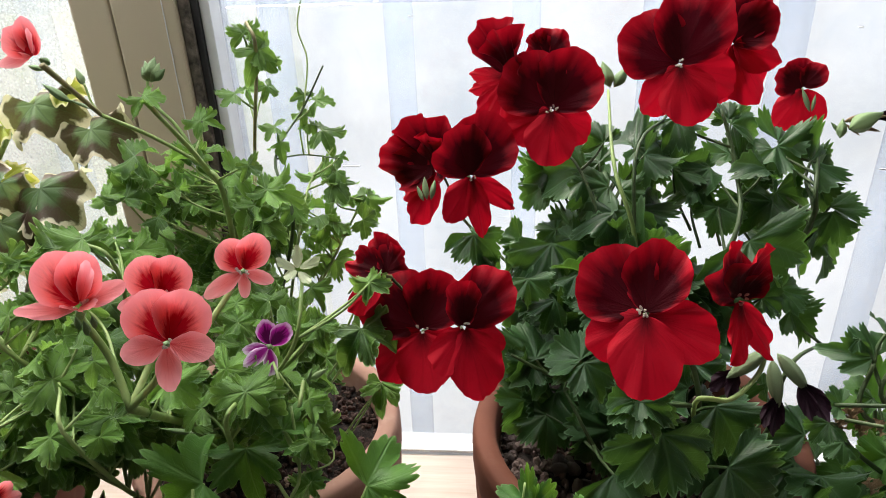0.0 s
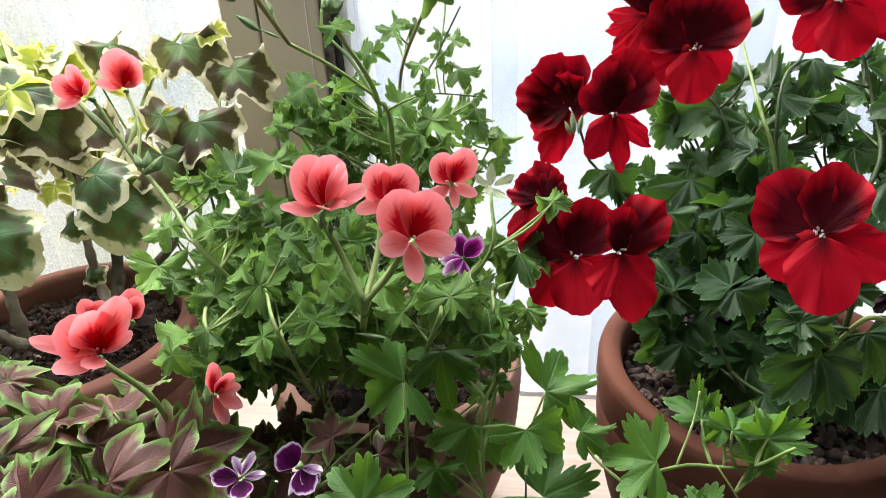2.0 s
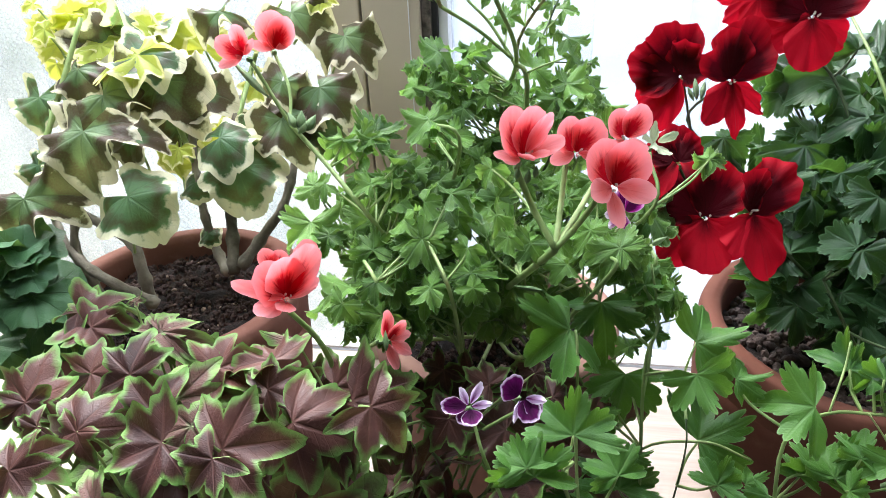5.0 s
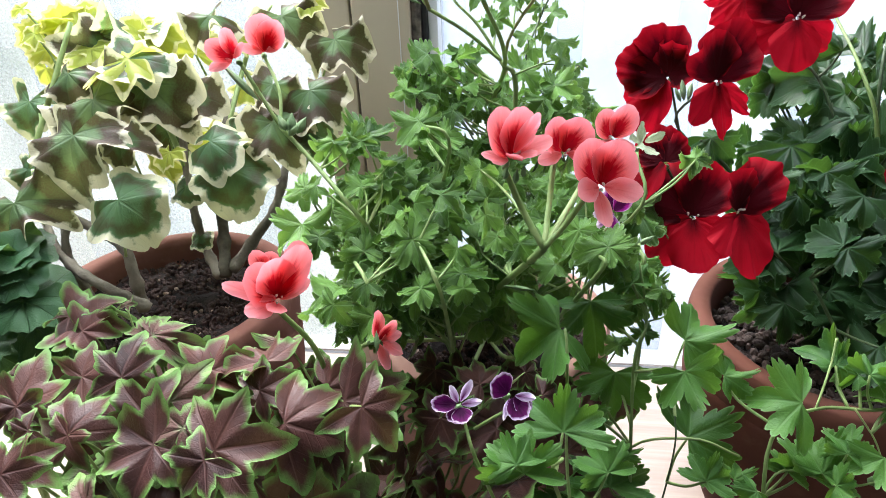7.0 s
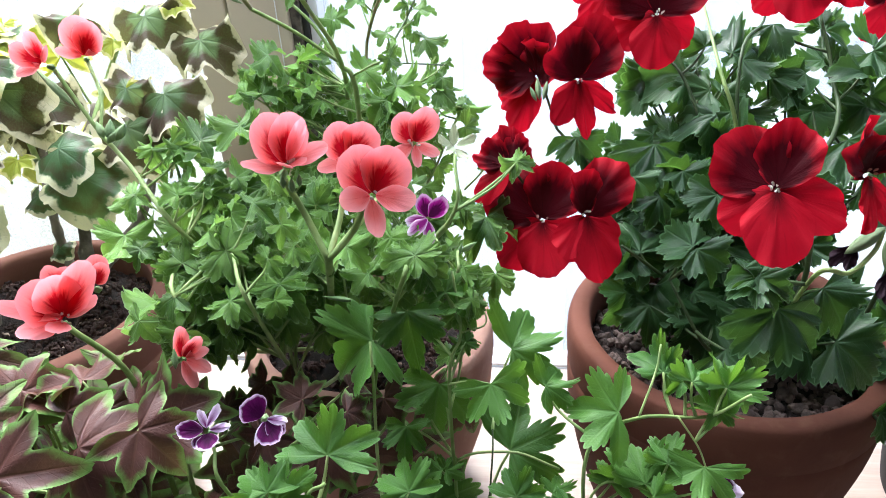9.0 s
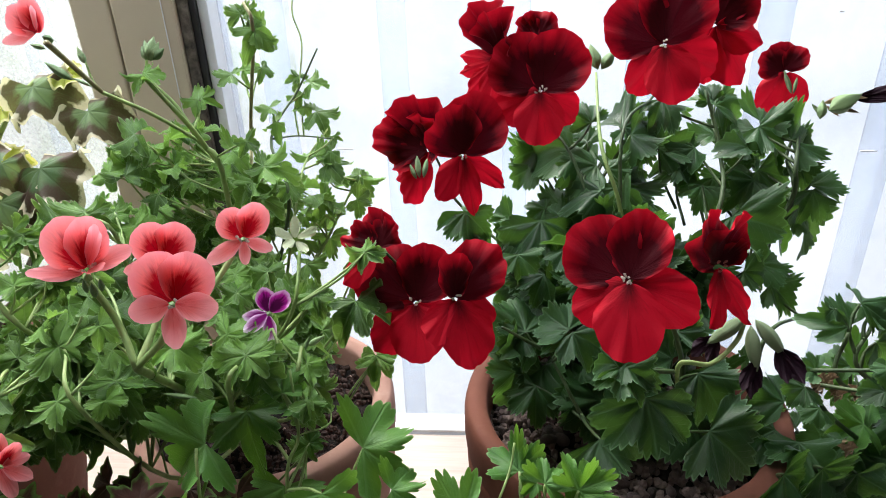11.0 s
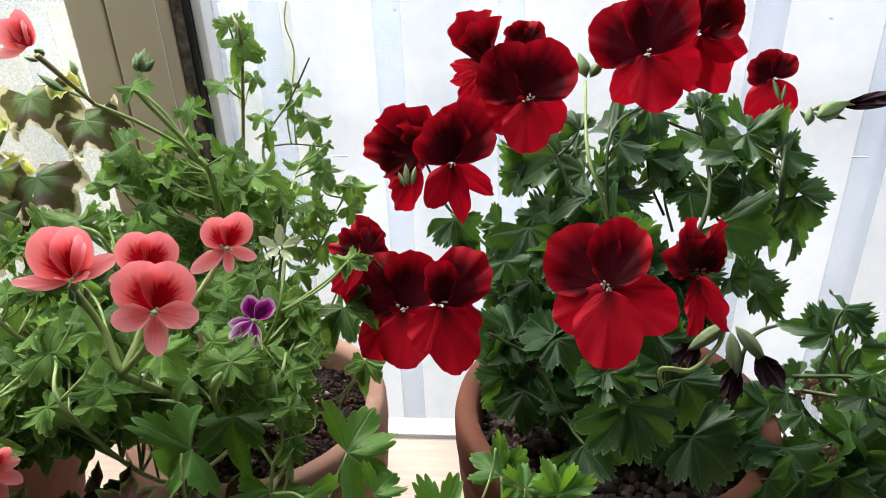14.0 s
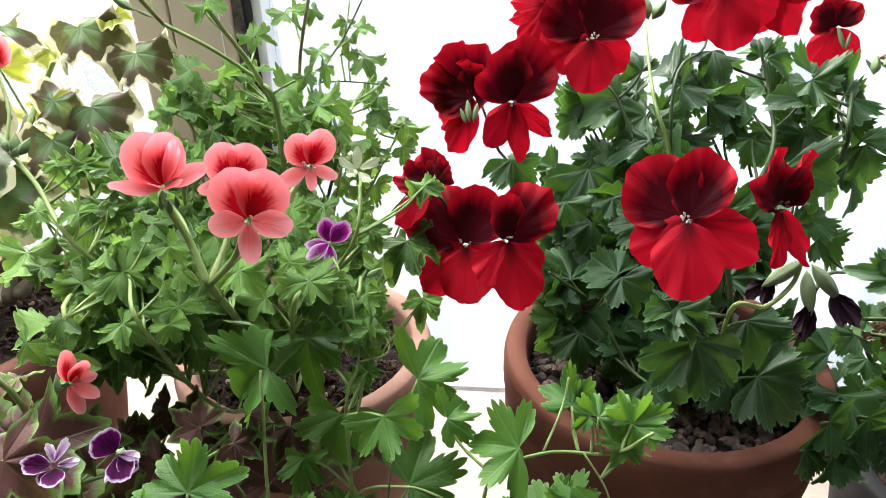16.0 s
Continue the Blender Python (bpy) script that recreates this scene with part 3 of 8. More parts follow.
CALYX = drop_mesh("calyx", M_SEPAL, 5, 0.8, 0.4)
ANTHER = drop_mesh("stamen", M_STAMEN, 3, 0.6, 0.7)
ANTHER_RED = drop_mesh("stamen", M_STAMEN_RED, 3, 0.6, 0.7)


# ---- plants ----
class Plant:
    """A potted plant: an Empty at its foot, and its parts."""

    def __init__(self, name, foot, label, category, stem_mat, stalk_mat=None):
        self.foot = Vector(foot)
        self.top = tagged(new(name), label, category)
        self.top.matrix_basis = Matrix.Translation(self.foot)
        self.away = Matrix.Translation(-self.foot)
        self.stem_mat, self.stalk_mat = stem_mat, stalk_mat or stem_mat
        self.nodes, self.waiting, self.clear = [], [], []
        self.rng = random.Random(len(name) * 7 + int(abs(foot[0]) * 1000))

    def stem(self, points, r0=0.003, r1=0.0015, mat=None, knots=0.0, name="stem", sides=7):
        line = spline(points, 6)
        self.nodes += line[2:]
        return part(name, tube(bmesh.new(), line, r0, r1, sides, knots), mat or self.stem_mat, self.top, at=self.away)

    def leaf(self, kind, base, tip, face=(0.0, -0.55, 0.83), wide=1.0, stalk=True, pick=None):
        base, tip = Vector(base), Vector(tip)
        size = (tip - base).length
        y = (tip - base) / size
        z = Vector(face)
        z = z - y * z.dot(y)
        z = z.normalized() if z.length > 1e-3 else y.orthogonal().normalized()
        x = y.cross(z)
        m = Matrix((x * size * wide, y * size, z * size)).transposed().to_4x4()
        m.translation = base
        mesh = LEAVES[kind][self.rng.randrange(len(LEAVES[kind])) if pick is None else pick % len(LEAVES[kind])]
        part_of("leaf", mesh, None, self.top, at=self.away @ m)
        if stalk:
            self.waiting.append((base, -y, z, size))

    def fill(self, kinds, count, middle, reach, sizes, lift=0.6, shell=0.55, droop=0.25, front=0.35):
        """Leaves spread over a rounded clump, facing out of it and up."""
        rng, made, middle = self.rng, 0, Vector(middle)
        for _ in range(count * 6):
            if made >= count:
                break
            out = Vector((rng.gauss(0, 1), rng.gauss(0, 1), rng.gauss(0, 1))).normalized()
            at = middle + Vector((out[i] * reach[i] * rng.uniform(shell, 1.0) for i in range(3)))
            if any(blocks(at, c, r) for c, r in self.clear):
                continue
            axis = (out * 0.9 + Vector((rng.gauss(0, 0.45), rng.gauss(0, 0.45), rng.gauss(0, 0.3) - droop))).normalized()
            face = out * 0.45 + Vector((rng.gauss(0, 0.25), -front + rng.gauss(0, 0.25), lift + rng.gauss(0, 0.2)))
            self.leaf(rng.choice(kinds), at, at + axis * rng.uniform(*sizes), face, rng.uniform(0.9, 1.1))
            made += 1

    def finish(self, r=0.0009):
        """A stalk from each leaf to the stem beside it."""
        for base, back, up, size in self.waiting:
            near = min(self.nodes, key=lambda v: (v - base).length + 3.0 * max(0.0, v.z - base.z + 0.012))
            far = (near - base).length
            if far < 0.002:
                continue
            if far > 0.045:
                near = base + (near - base) * (0.026 / far) + back * 0.006 - Vector((0, 0, 0.026))
                far = 0.04
            bend = base.lerp(near, 0.4) + (back * 0.15 - up * 0.25) * min(far * 0.5, size)
            line = spline([base - up * 0.0004, bend, near], 4)
            part("leaf_stalk", tube(bmesh.new(), line, r * 0.8, r * 1.15, 5), self.stalk_mat, self.top, at=self.away)

    def flower(self, centre, face, up, petal_list, name="flower", calyx=0.006, label="", stamens=0, stamen_mesh=None, reach=0.004):
        """petal_list: kind, angle (0 right, 90 up), length, width factor, tilt towards the viewer in degrees."""
        centre, z = Vector(centre), Vector(face).normalized()
        y = Vector(up)
        y = (y - z * y.dot(z)).normalized()
        m = Matrix((y.cross(z), y, z)).transposed().to_4x4()
        m.translation = centre
        body = part_of(name, CALYX, None, self.top, label, self.away @ m @ Matrix.Translation((0, 0, -calyx - 0.0015)) @ Matrix.Rotation(radians(-90), 4, "X").inverted() @ Matrix.Diagonal((calyx * 0.9, calyx, calyx * 0.9, 1)))
        inner = body.matrix_basis.inverted() @ self.away @ m
        for n, (kind, angle, length, wide, tilt) in enumerate(petal_list):
            turn = Matrix.Rotation(radians(angle - 90), 4, "Z") @ Matrix.Translation((0, 0.001, 0.0009 * (n % 4))) @ Matrix.Rotation(radians(tilt + 5 * (n % 2)), 4, "X")
            mesh = PETALS[kind][self.rng.randrange(len(PETALS[kind]))]
            part_of("petal", mesh, None, body, at=inner @ turn @ Matrix.Diagonal((length * wide, length, length, 1)))
        for k in range(stamens):
            a = self.rng.uniform(0, 6.28)
            turn = Matrix.Translation((reach * 0.6 * math.cos(a), reach * 0.45 * math.sin(a), reach * self.rng.uniform(0.2, 0.6))) @ Matrix.Rotation(radians(70) + self.rng.gauss(0, 0.5), 4, "X") @ Matrix.Rotation(self.rng.gauss(0, 0.5), 4, "Z")
            part_of("stamen", stamen_mesh or ANTHER, None, body, at=inner @ turn @ Matrix.Diagonal((reach * 0.5, reach * 0.7, reach * 0.5, 1)))
        self.clear.append((centre, max((p[2] for p in petal_list), default=0.01) * 0.9))
        return body

    def bud(self, base, tip, wide=0.8, name="bud", mesh=None):
        base, tip = Vector(base), Vector(tip)
        y = tip - base
        x = y.orthogonal().normalized() * y.length * wide
        z = x.cross(y.normalized())
        m = Matrix((x, y, z)).transposed().to_4x4()
        m.translation = base
        return part_of(name, mesh or BUD, None, self.top, at=self.away @ m)


def blocks(at, centre, r):
    """Whether a place lies in front of a blossom, on the room's side."""
    d = at - centre
    front = Vector((0.0, -0.88, 0.47))
    k = d.dot(front)
    return k > -0.01 and (d - front * k).length < r


# ---- the window and the room ----
LEFT, RIGHT, TOP = -1.1, 0.95, 1.35
FLOOR = -0.95
tagged(boxed("floor", (LEFT - 0.1, -1.6, FLOOR - 0.05), (RIGHT + 0.1, PANE + 0.06, FLOOR), M_FLOOR), "grey floor of the room", kind="structure")
tagged(boxed("ceiling", (LEFT - 0.1, -1.6, TOP), (RIGHT + 0.1, PANE + 0.08, TOP + 0.05), M_WALL), "pale grey ceiling", kind="structure")
tagged(boxed("wall_left", (LEFT - 0.1, -1.5, FLOOR), (LEFT, PANE - 0.05, TOP), M_WALL), "grey plastered side wall", kind="structure")
tagged(boxed("wall_right", (RIGHT, -1.5, FLOOR), (RIGHT + 0.1, PANE - 0.05, TOP), M_WALL), "grey plastered side wall", kind="structure")
tagged(boxed("wall_back", (LEFT - 0.1, -1.6, FLOOR), (RIGHT + 0.1, -1.5, TOP), M_WALL), "grey plastered back wall", kind="structure")
tagged(boxed("wall_below_window", (LEFT, 0.42, FLOOR), (RIGHT, PANE + 0.05, SILL - 0.032), M_WALL), "grey plastered wall below the window", kind="structure")
tagged(boxed("window_sill", (LEFT, -0.02, SILL - 0.03), (RIGHT, PANE - 0.014, SILL), M_BOARD, 0.003), "pale pinkish wooden window board", kind="structure")

# the window: two panes on both sides of a beige post
window = tagged(new("window_1"), "dusty window with a beige post between its panes", kind="structure")
POST_L, POST_R = -0.313, -0.222
boxed("post", (POST_L, PANE - 0.030, SILL + 0.001), (POST_L + 0.030, PANE + 0.03, TOP - 0.002), M_FRAME, 0.002, window)
boxed("post", (POST_L + 0.0318, PANE - 0.031, SILL + 0.001), (POST_R - 0.011, PANE + 0.03, TOP - 0.002), M_FRAME, 0.002, window)
boxed("groove", (POST_L + 0.026, PANE - 0.024, SILL + 0.001), (POST_L + 0.034, PANE + 0.02, TOP - 0.002), M_FRAME_LINE, 0, window)
boxed("scratch", (-0.2425, PANE - 0.0316, SILL + 0.05), (-0.2418, PANE - 0.0308, TOP - 0.05), M_ALU, 0, window)
boxed("seal", (POST_R - 0.0108, PANE - 0.027, SILL + 0.001), (POST_R - 0.003, PANE + 0.02, TOP - 0.002), M_SEAL, 0.0008, window, "weathered brown sealing strip")
boxed("gasket", (POST_R - 0.0028, PANE - 0.024, SILL + 0.001), (POST_R + 0.002, PANE + 0.02, TOP - 0.002), M_RUBBER, 0.0008, window, "black rubber gasket")
boxed("pane_frame", (POST_R + 0.0022, PANE - 0.020, SILL + 0.001), (POST_R + 0.010, PANE + 0.012, TOP - 0.002), M_ALU, 0.001, window, "white aluminium frame")
boxed("bottom_frame", (POST_R + 0.0102, PANE - 0.013, SILL + 0.001), (RIGHT, PANE + 0.012, SILL + 0.004), M_ALU, 0.001, window, "white aluminium frame")
boxed("bottom_frame", (LEFT, PANE - 0.013, SILL + 0.001), (POST_L - 0.001, PANE + 0.012, SILL + 0.004), M_ALU, 0.001, window, "white aluminium frame")
for lo, hi, mat in ((POST_R + 0.0103, RIGHT, M_PANE), (LEFT, POST_L - 0.001, M_PANE_WET)):
    pane = boxed("pane", (lo, PANE - 0.002, SILL + 0.0042), (hi, PANE + 0.002, TOP - 0.002), mat, 0, window, "dusty streaked window glass")
    pane.visible_shadow = False

# made-up window, out of view, set around the added fill lamp
rear = tagged(new("added_rear_window"), "added unseen window around the rear fill lamp", kind="structure")
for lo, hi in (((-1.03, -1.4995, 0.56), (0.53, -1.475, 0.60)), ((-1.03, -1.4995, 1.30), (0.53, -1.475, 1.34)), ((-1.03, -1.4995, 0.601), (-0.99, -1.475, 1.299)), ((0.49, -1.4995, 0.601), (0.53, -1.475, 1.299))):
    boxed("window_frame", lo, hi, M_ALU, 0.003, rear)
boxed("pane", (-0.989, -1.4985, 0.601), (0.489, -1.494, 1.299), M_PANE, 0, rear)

# the painted bars outside, a hand's width behind the glass
grille = tagged(new("window_grille"), "pale bluish frosted bars outside the window", "grille")
for k in range(-5, 9):
    x = -0.097 + 0.1205 * k
    boxed("bar", (x - 0.013, 0.648, -0.6), (x + 0.013, 0.668, 0.9), M_BAR, 0.003, grille)
boxed("rail", (LEFT, 0.640, 0.296), (RIGHT, 0.6478, 0.340), M_BAR, 0.003, grille)
boxed("foot_rail", (LEFT, 0.640, -0.60), (RIGHT, 0.6478, -0.57), M_BAR, 0.003, grille)
boxed("backdrop_haze", (-0.55, 1.6, -1.9), (3.0, 1.62, 0.75), M_OUT)
boxed("backdrop_garden", (-3.2, 1.5, -1.9), (-0.45, 1.52, 0.75), M_OUT_GREEN)
tagged(bpy.data.objects["backdrop_haze"], "bright hazy daylight outside", kind="structure")
tagged(bpy.data.objects["backdrop_garden"], "blurred bright garden outside", kind="structure")


# ---- pots, soil, gravel ----
def flower_pot(x, y, rim_z, r, mat, label, lip=0.012, belly=0.9, foot=0.66):
    """A clay pot with a rolled lip that stands on the window board."""
    h = rim_z - SILL
    pot = tagged(new("flower_pot"), label, "flower pot", "clay flower pots")
    pot.matrix_basis = Matrix.Translation((x, y, SILL))
    out = [(r * 0.10, 0.0), (r * foot * 0.97, 0.0), (r * foot, 0.004)]
    for i in range(1, 12):
        t = i / 12
        out.append((r * (foot + (0.985 - foot) * math.sin(t * math.pi / 2) ** belly), 0.004 + (h - 0.036) * t))
    inner = [(r * 0.955 - lip, h - 0.030), (r * 0.80, h * 0.55), (r * 0.5, 0.02), (r * 0.1, 0.018)]
    bm, rings = lathe(bmesh.new(), out + [(r * 0.986, h - 0.032), (r * 0.960, h - 0.0305)] + inner, 64, 0.006)
    part("body", bm, mat, pot)
    lipring = [(r * 0.9825, h - 0.036), (r * 0.992, h - 0.030), (r * 1.0, h - 0.022), (r, h - 0.008), (r * 0.985, h - 0.002), (r * 0.965, h),
               (r * 0.985 - lip, h - 0.001), (r * 0.965 - lip, h - 0.006), (r * 0.955 - lip, h - 0.020), (r * 0.952 - lip, h - 0.034)]
    bm, rings = lathe(bmesh.new(), lipring, 64, 0.006)
    part("rim", bm, mat, pot)
    return pot


def earth(name, x, y, z, r, mat, label, rough=0.006, seed=0):
    """The uneven surface of the filling, one sheet with a skirt that reaches the pot's wall."""
    bm = bmesh.new()
    rings = []
    for k in range(0, 19):
        d = r * k / 18
        ring = []
        for i in range(48):
            a = 2 * math.pi * i / 48
            p = Vector((d * math.cos(a), d * math.sin(a), 0))
            p.z = rough * (noise.noise(p * 60 + Vector((seed, 0, 0))) + 0.6 * noise.noise(p * 160)) + 0.010 * (1 - (d / r) ** 2) - (0.01 if k == 18 else 0)
            ring.append(bm.verts.new(p))
        rings.append(ring)
    for a, b in zip(rings, rings[1:]):
        for i in range(48):
            bm.faces.new((a[i], b[i], b[(i + 1) % 48], a[(i + 1) % 48]))
    bmesh.ops.remove_doubles(bm, verts=bm.verts, dist=1e-5)
    ob = part(name, bm, mat, None, "", Matrix.Translation((x, y, z)))
    return tagged(ob, label, "soil")


def stone_meshes(mat, count, seed, flat=0.7, round_off=1, uneven=(0.78, 1.12)):
    out = []
    for i in range(count):
        rng = random.Random(seed + i)
        bm = bmesh.new()
        bmesh.ops.create_icosphere(bm, subdivisions=round_off, radius=0.5)
        for v in bm.verts:
            v.co *= rng.uniform(*uneven)
            v.co.z *= flat
        me = bpy.data.meshes.new("stone")
        bm.to_mesh(me)
        bm.free()
        me.shade_smooth()
        out.append(with_material(me, mat))
    return out


PEBBLES = stone_meshes(M_PEBBLE, 8, 900, 0.75, 2, (0.93, 1.07))
GRIT = stone_meshes(M_CRUMB_PALE, 4, 940, 0.8)


def scatter(ground, meshes, name, count, r, sizes, seed, depth=0.35, clear=()):
    """Loose pieces that lie on the filling, each an object of its own."""
    rng = random.Random(seed)
    for _ in range(count):
        d, a = r * math.sqrt(rng.random()), rng.uniform(0, 2 * math.pi)
        p = Vector((d * math.cos(a), d * math.sin(a), 0))
        s = rng.uniform(*sizes)
        p.z = 0.006 * (noise.noise(p * 60) + 0.6 * noise.noise(p * 160)) + 0.010 * (1 - (d / r) ** 2) + s * (0.5 - depth) + rng.uniform(0, 0.2) * s
        m = Matrix.Translation(p) @ Euler((rng.uniform(-0.6, 0.6), rng.uniform(-0.6, 0.6), rng.uniform(0, 6.28))).to_matrix().to_4x4() @ Matrix.Diagonal((s * rng.uniform(0.9, 1.4), s * rng.uniform(0.7, 1.0), s, 1))
        part_of(name, rng.choice(meshes), None, ground, at=m, smooth=meshes is PEBBLES)


def loose_layer(ground, name, mat, count, r, sizes, seed, mound=0.010):
    """The smaller pieces in one mesh."""
    rng = random.Random(seed)
    bm = bmesh.new()
    bmesh.ops.create_icosphere(bm, subdivisions=1, radius=0.5)
    vs, fs = [v.co.copy() for v in bm.verts], [[v.index for v in f.verts] for f in bm.faces]
    bm.free()
    verts, faces = [], []
    for _ in range(count):
        d, a = r * math.sqrt(rng.random()), rng.uniform(0, 2 * math.pi)
        s = rng.uniform(*sizes)
        p = Vector((d * math.cos(a), d * math.sin(a), 0))
        p.z = 0.006 * (noise.noise(p * 60) + 0.6 * noise.noise(p * 160)) + mound * (1 - (d / r) ** 2) + s * 0.30
        turn = Euler((rng.uniform(0, 6), rng.uniform(0, 6), rng.uniform(0, 6))).to_matrix()
        k = (rng.uniform(0.8, 1.4), rng.uniform(0.7, 1.0), rng.uniform(0.6, 0.9))
        n = len(verts)
        verts += [p + turn @ Vector((v[0] * k[0] * s, v[1] * k[1] * s, v[2] * k[2] * s)) * rng.uniform(0.85, 1.1) for v in vs]
        faces += [[n + i for i in f] for f in fs]
    me = bpy.data.meshes.new(name)
    me.from_pydata([tuple(v) for v in verts], [], faces)
    ob = part_of(name, me, mat, ground, smooth=False)
    return tagged(ob, kind="stuff")


flower_pot(0.086, 0.340, 0.070, 0.104, M_CLAY, "large terracotta pot with a rounded rim, filled with gravel")
flower_pot(-0.163, 0.360, 0.050, 0.093, M_CLAY_PALE, "pale terracotta pot with dark soil on the window board")
flower_pot(-0.400, 0.328, 0.082, 0.095, M_CLAY_RED, "orange terracotta pot with dark soil on the window board")
flower_pot(-0.262, 0.135, 0.030, 0.070, M_CLAY, "terracotta pot hidden under maroon star leaves")
flower_pot(-0.085, 0.130, -0.010, 0.060, M_CLAY, "small terracotta pot under trailing geranium leaves")
flower_pot(0.322, 0.350, -0.036, 0.085, M_PLASTIC, "dark plastic pot at the end of the row", foot=0.92)
flower_pot(0.242, 0.215, -0.070, 0.030, M_GLAZE, "small pale bluish white pot in front of a dark pot", lip=0.004)

gravel = earth("gravel", 0.086, 0.340, 0.042, 0.091, M_SOIL, "grey-brown gravel on the soil of the pot")
loose_layer(gravel, "fine_gravel", M_PEBBLE, 1300, 0.089, (0.0045, 0.008), 3)
scatter(gravel, PEBBLES, "pebble", 290, 0.087, (0.0065, 0.0105), 5)
soil_mid = earth("soil", -0.163, 0.360, 0.026, 0.081, M_SOIL, "dark crumbly potting soil in the pot", seed=3)
loose_layer(soil_mid, "soil_litter", M_CRUMB, 2400, 0.078, (0.0022, 0.0058), 7)
scatter(soil_mid, GRIT, "grit", 45, 0.078, (0.003, 0.006), 8)
soil_left = earth("soil", -0.400, 0.328, 0.058, 0.083, M_SOIL, "dark crumbly potting soil in the pot", seed=5)
loose_layer(soil_left, "soil_litter", M_CRUMB, 2600, 0.082, (0.0022, 0.0055), 9)
scatter(soil_left, GRIT, "grit", 90, 0.080, (0.002, 0.0045), 10)
for n, (x, y, z, r) in enumerate(((-0.262, 0.135, 0.008, 0.060), (-0.085, 0.130, -0.03, 0.050), (0.322, 0.350, -0.056, 0.070), (0.242, 0.215, -0.078, 0.025))):
    earth("soil", x, y, z, r, M_SOIL, "dark potting soil in the pot", seed=n)


# ---- the red geranium ----
red = Plant("red_geranium", (0.09, 0.345, 0.05), "regal geranium with dark red velvety flowers and dark green leaves", "geranium", M_STEM_DARK)
red.stem([(0.0900, 0.3450, 0.0500), (0.0850, 0.3500, 0.1200), (0.0769, 0.3558, 0.1936), (0.0651, 0.3725, 0.2307), (0.0725, 0.4622, 0.2540)], 0.0019, 0.0009, mat=M_STEM)
red.stem([(0.0900, 0.3450, 0.0500), (0.1000, 0.3500, 0.1200), (0.1354, 0.3640, 0.1896), (0.1454, 0.4080, 0.2174), (0.1364, 0.4231, 0.2506)], 0.0021, 0.0010)
red.stem([(0.0900, 0.3450, 0.0500), (0.1200, 0.3400, 0.1000), (0.1859, 0.3896, 0.1776), (0.1873, 0.3907, 0.2118), (0.2150, 0.4647, 0.2304)], 0.0024, 0.0010)
red.stem([(0.0900, 0.3450, 0.0500), (0.0600, 0.3500, 0.1000), (-0.0052, 0.3649, 0.1699), (-0.0231, 0.3713, 0.1868)], 0.0024, 0.0009)
red.stem([(0.0900, 0.3450, 0.0500), (0.0500, 0.3300, 0.1000), (0.0062, 0.3026, 0.1479)], 0.0021, 0.0008)
red.stem([(0.0900, 0.3450, 0.0500), (0.1100, 0.3100, 0.1000), (0.0883, 0.2585, 0.1726), (0.0689, 0.2385, 0.2043)], 0.0021, 0.0009)
red.stem([(0.1100, 0.3100, 0.1000), (0.0861, 0.2406, 0.1696), (0.1003, 0.2418, 0.1690), (0.1128, 0.2496, 0.1762), (0.1168, 0.2544, 0.1855)], 0.0012, 0.0011, mat=M_STEM)
red.stem([(0.0900, 0.3450, 0.0500), (0.1400, 0.3000, 0.0900), (0.1347, 0.2692, 0.1658), (0.1888, 0.3463, 0.1288)], 0.0018, 0.0008)
red.stem([(0.0900, 0.3450, 0.0500), (0.0600, 0.2900, 0.0850), (0.0352, 0.3010, 0.1260)], 0.0018, 0.0008)
red.stem([(0.0850, 0.3500, 0.1300), (0.0769, 0.3749, 0.2332), (0.1078, 0.4383, 0.2434), (0.1117, 0.4502, 0.2673)], 0.0012, 0.0008)
red.stem([(0.0850, 0.3500, 0.1300), (0.0518, 0.3855, 0.2152), (0.0352, 0.4146, 0.2322)], 0.0012, 0.0008)
red.flower((0.0605, 0.2444, 0.2101), (-0.15, -0.76, 0.63), (0.00, 0.43, 0.90), [('red_up', 133, 0.0329, 1.02, 5), ('red_up', 74, 0.0309, 0.82, 4), ('red_low', 216, 0.0271, 1.05, -5), ('red_low', 269, 0.0343, 1.05, -4), ('red_low', 336, 0.0314, 1, -5)], stamens=7)
red.flower((0.0964, 0.2449, 0.2173), (0.40, -0.76, 0.51), (0.00, 0.43, 0.90), [('red_up', 132, 0.0300, 0.8, 25), ('red_up', 104, 0.0285, 0.7, 35), ('red_up', 62, 0.0150, 0.7, 40), ('red_low', 252, 0.0265, 0.5, 5), ('red_low', 305, 0.0290, 0.55, 0)], stamens=5, stamen_mesh=ANTHER_RED)
red.flower((-0.0405, 0.2941, 0.1685), (-0.01, -0.79, 0.62), (0.00, 0.43, 0.90), [('red_up', 137, 0.0375, 1, 8), ('red_up', 68, 0.0321, 0.95, 8), ('red_low', 230, 0.0330, 1, -10), ('red_low', 275, 0.0315, 1.15, -5), ('red_low', 320, 0.0300, 0.95, -10)], stamens=4)
red.flower((-0.0186, 0.2863, 0.1755), (0.40, -0.72, 0.56), (0.00, 0.43, 0.90), [('red_up', 55, 0.0346, 0.85, 12), ('red_up', 100, 0.0256, 0.7, 20), ('red_low', 235, 0.0261, 0.9, 0), ('red_low', 285, 0.0363, 1, -6), ('red_low', 330, 0.0261, 0.9, -6)], stamens=3)
red.flower((-0.0582, 0.2965, 0.2004), (-0.27, -0.69, 0.67), (0.00, 0.43, 0.90), [('red_ruffled', 110, 0.0204, 1.1, 10), ('red_ruffled', 60, 0.0166, 1, 15), ('red_ruffled', 160, 0.0193, 0.9, 10), ('red_low', 230, 0.0263, 0.7, -10)])
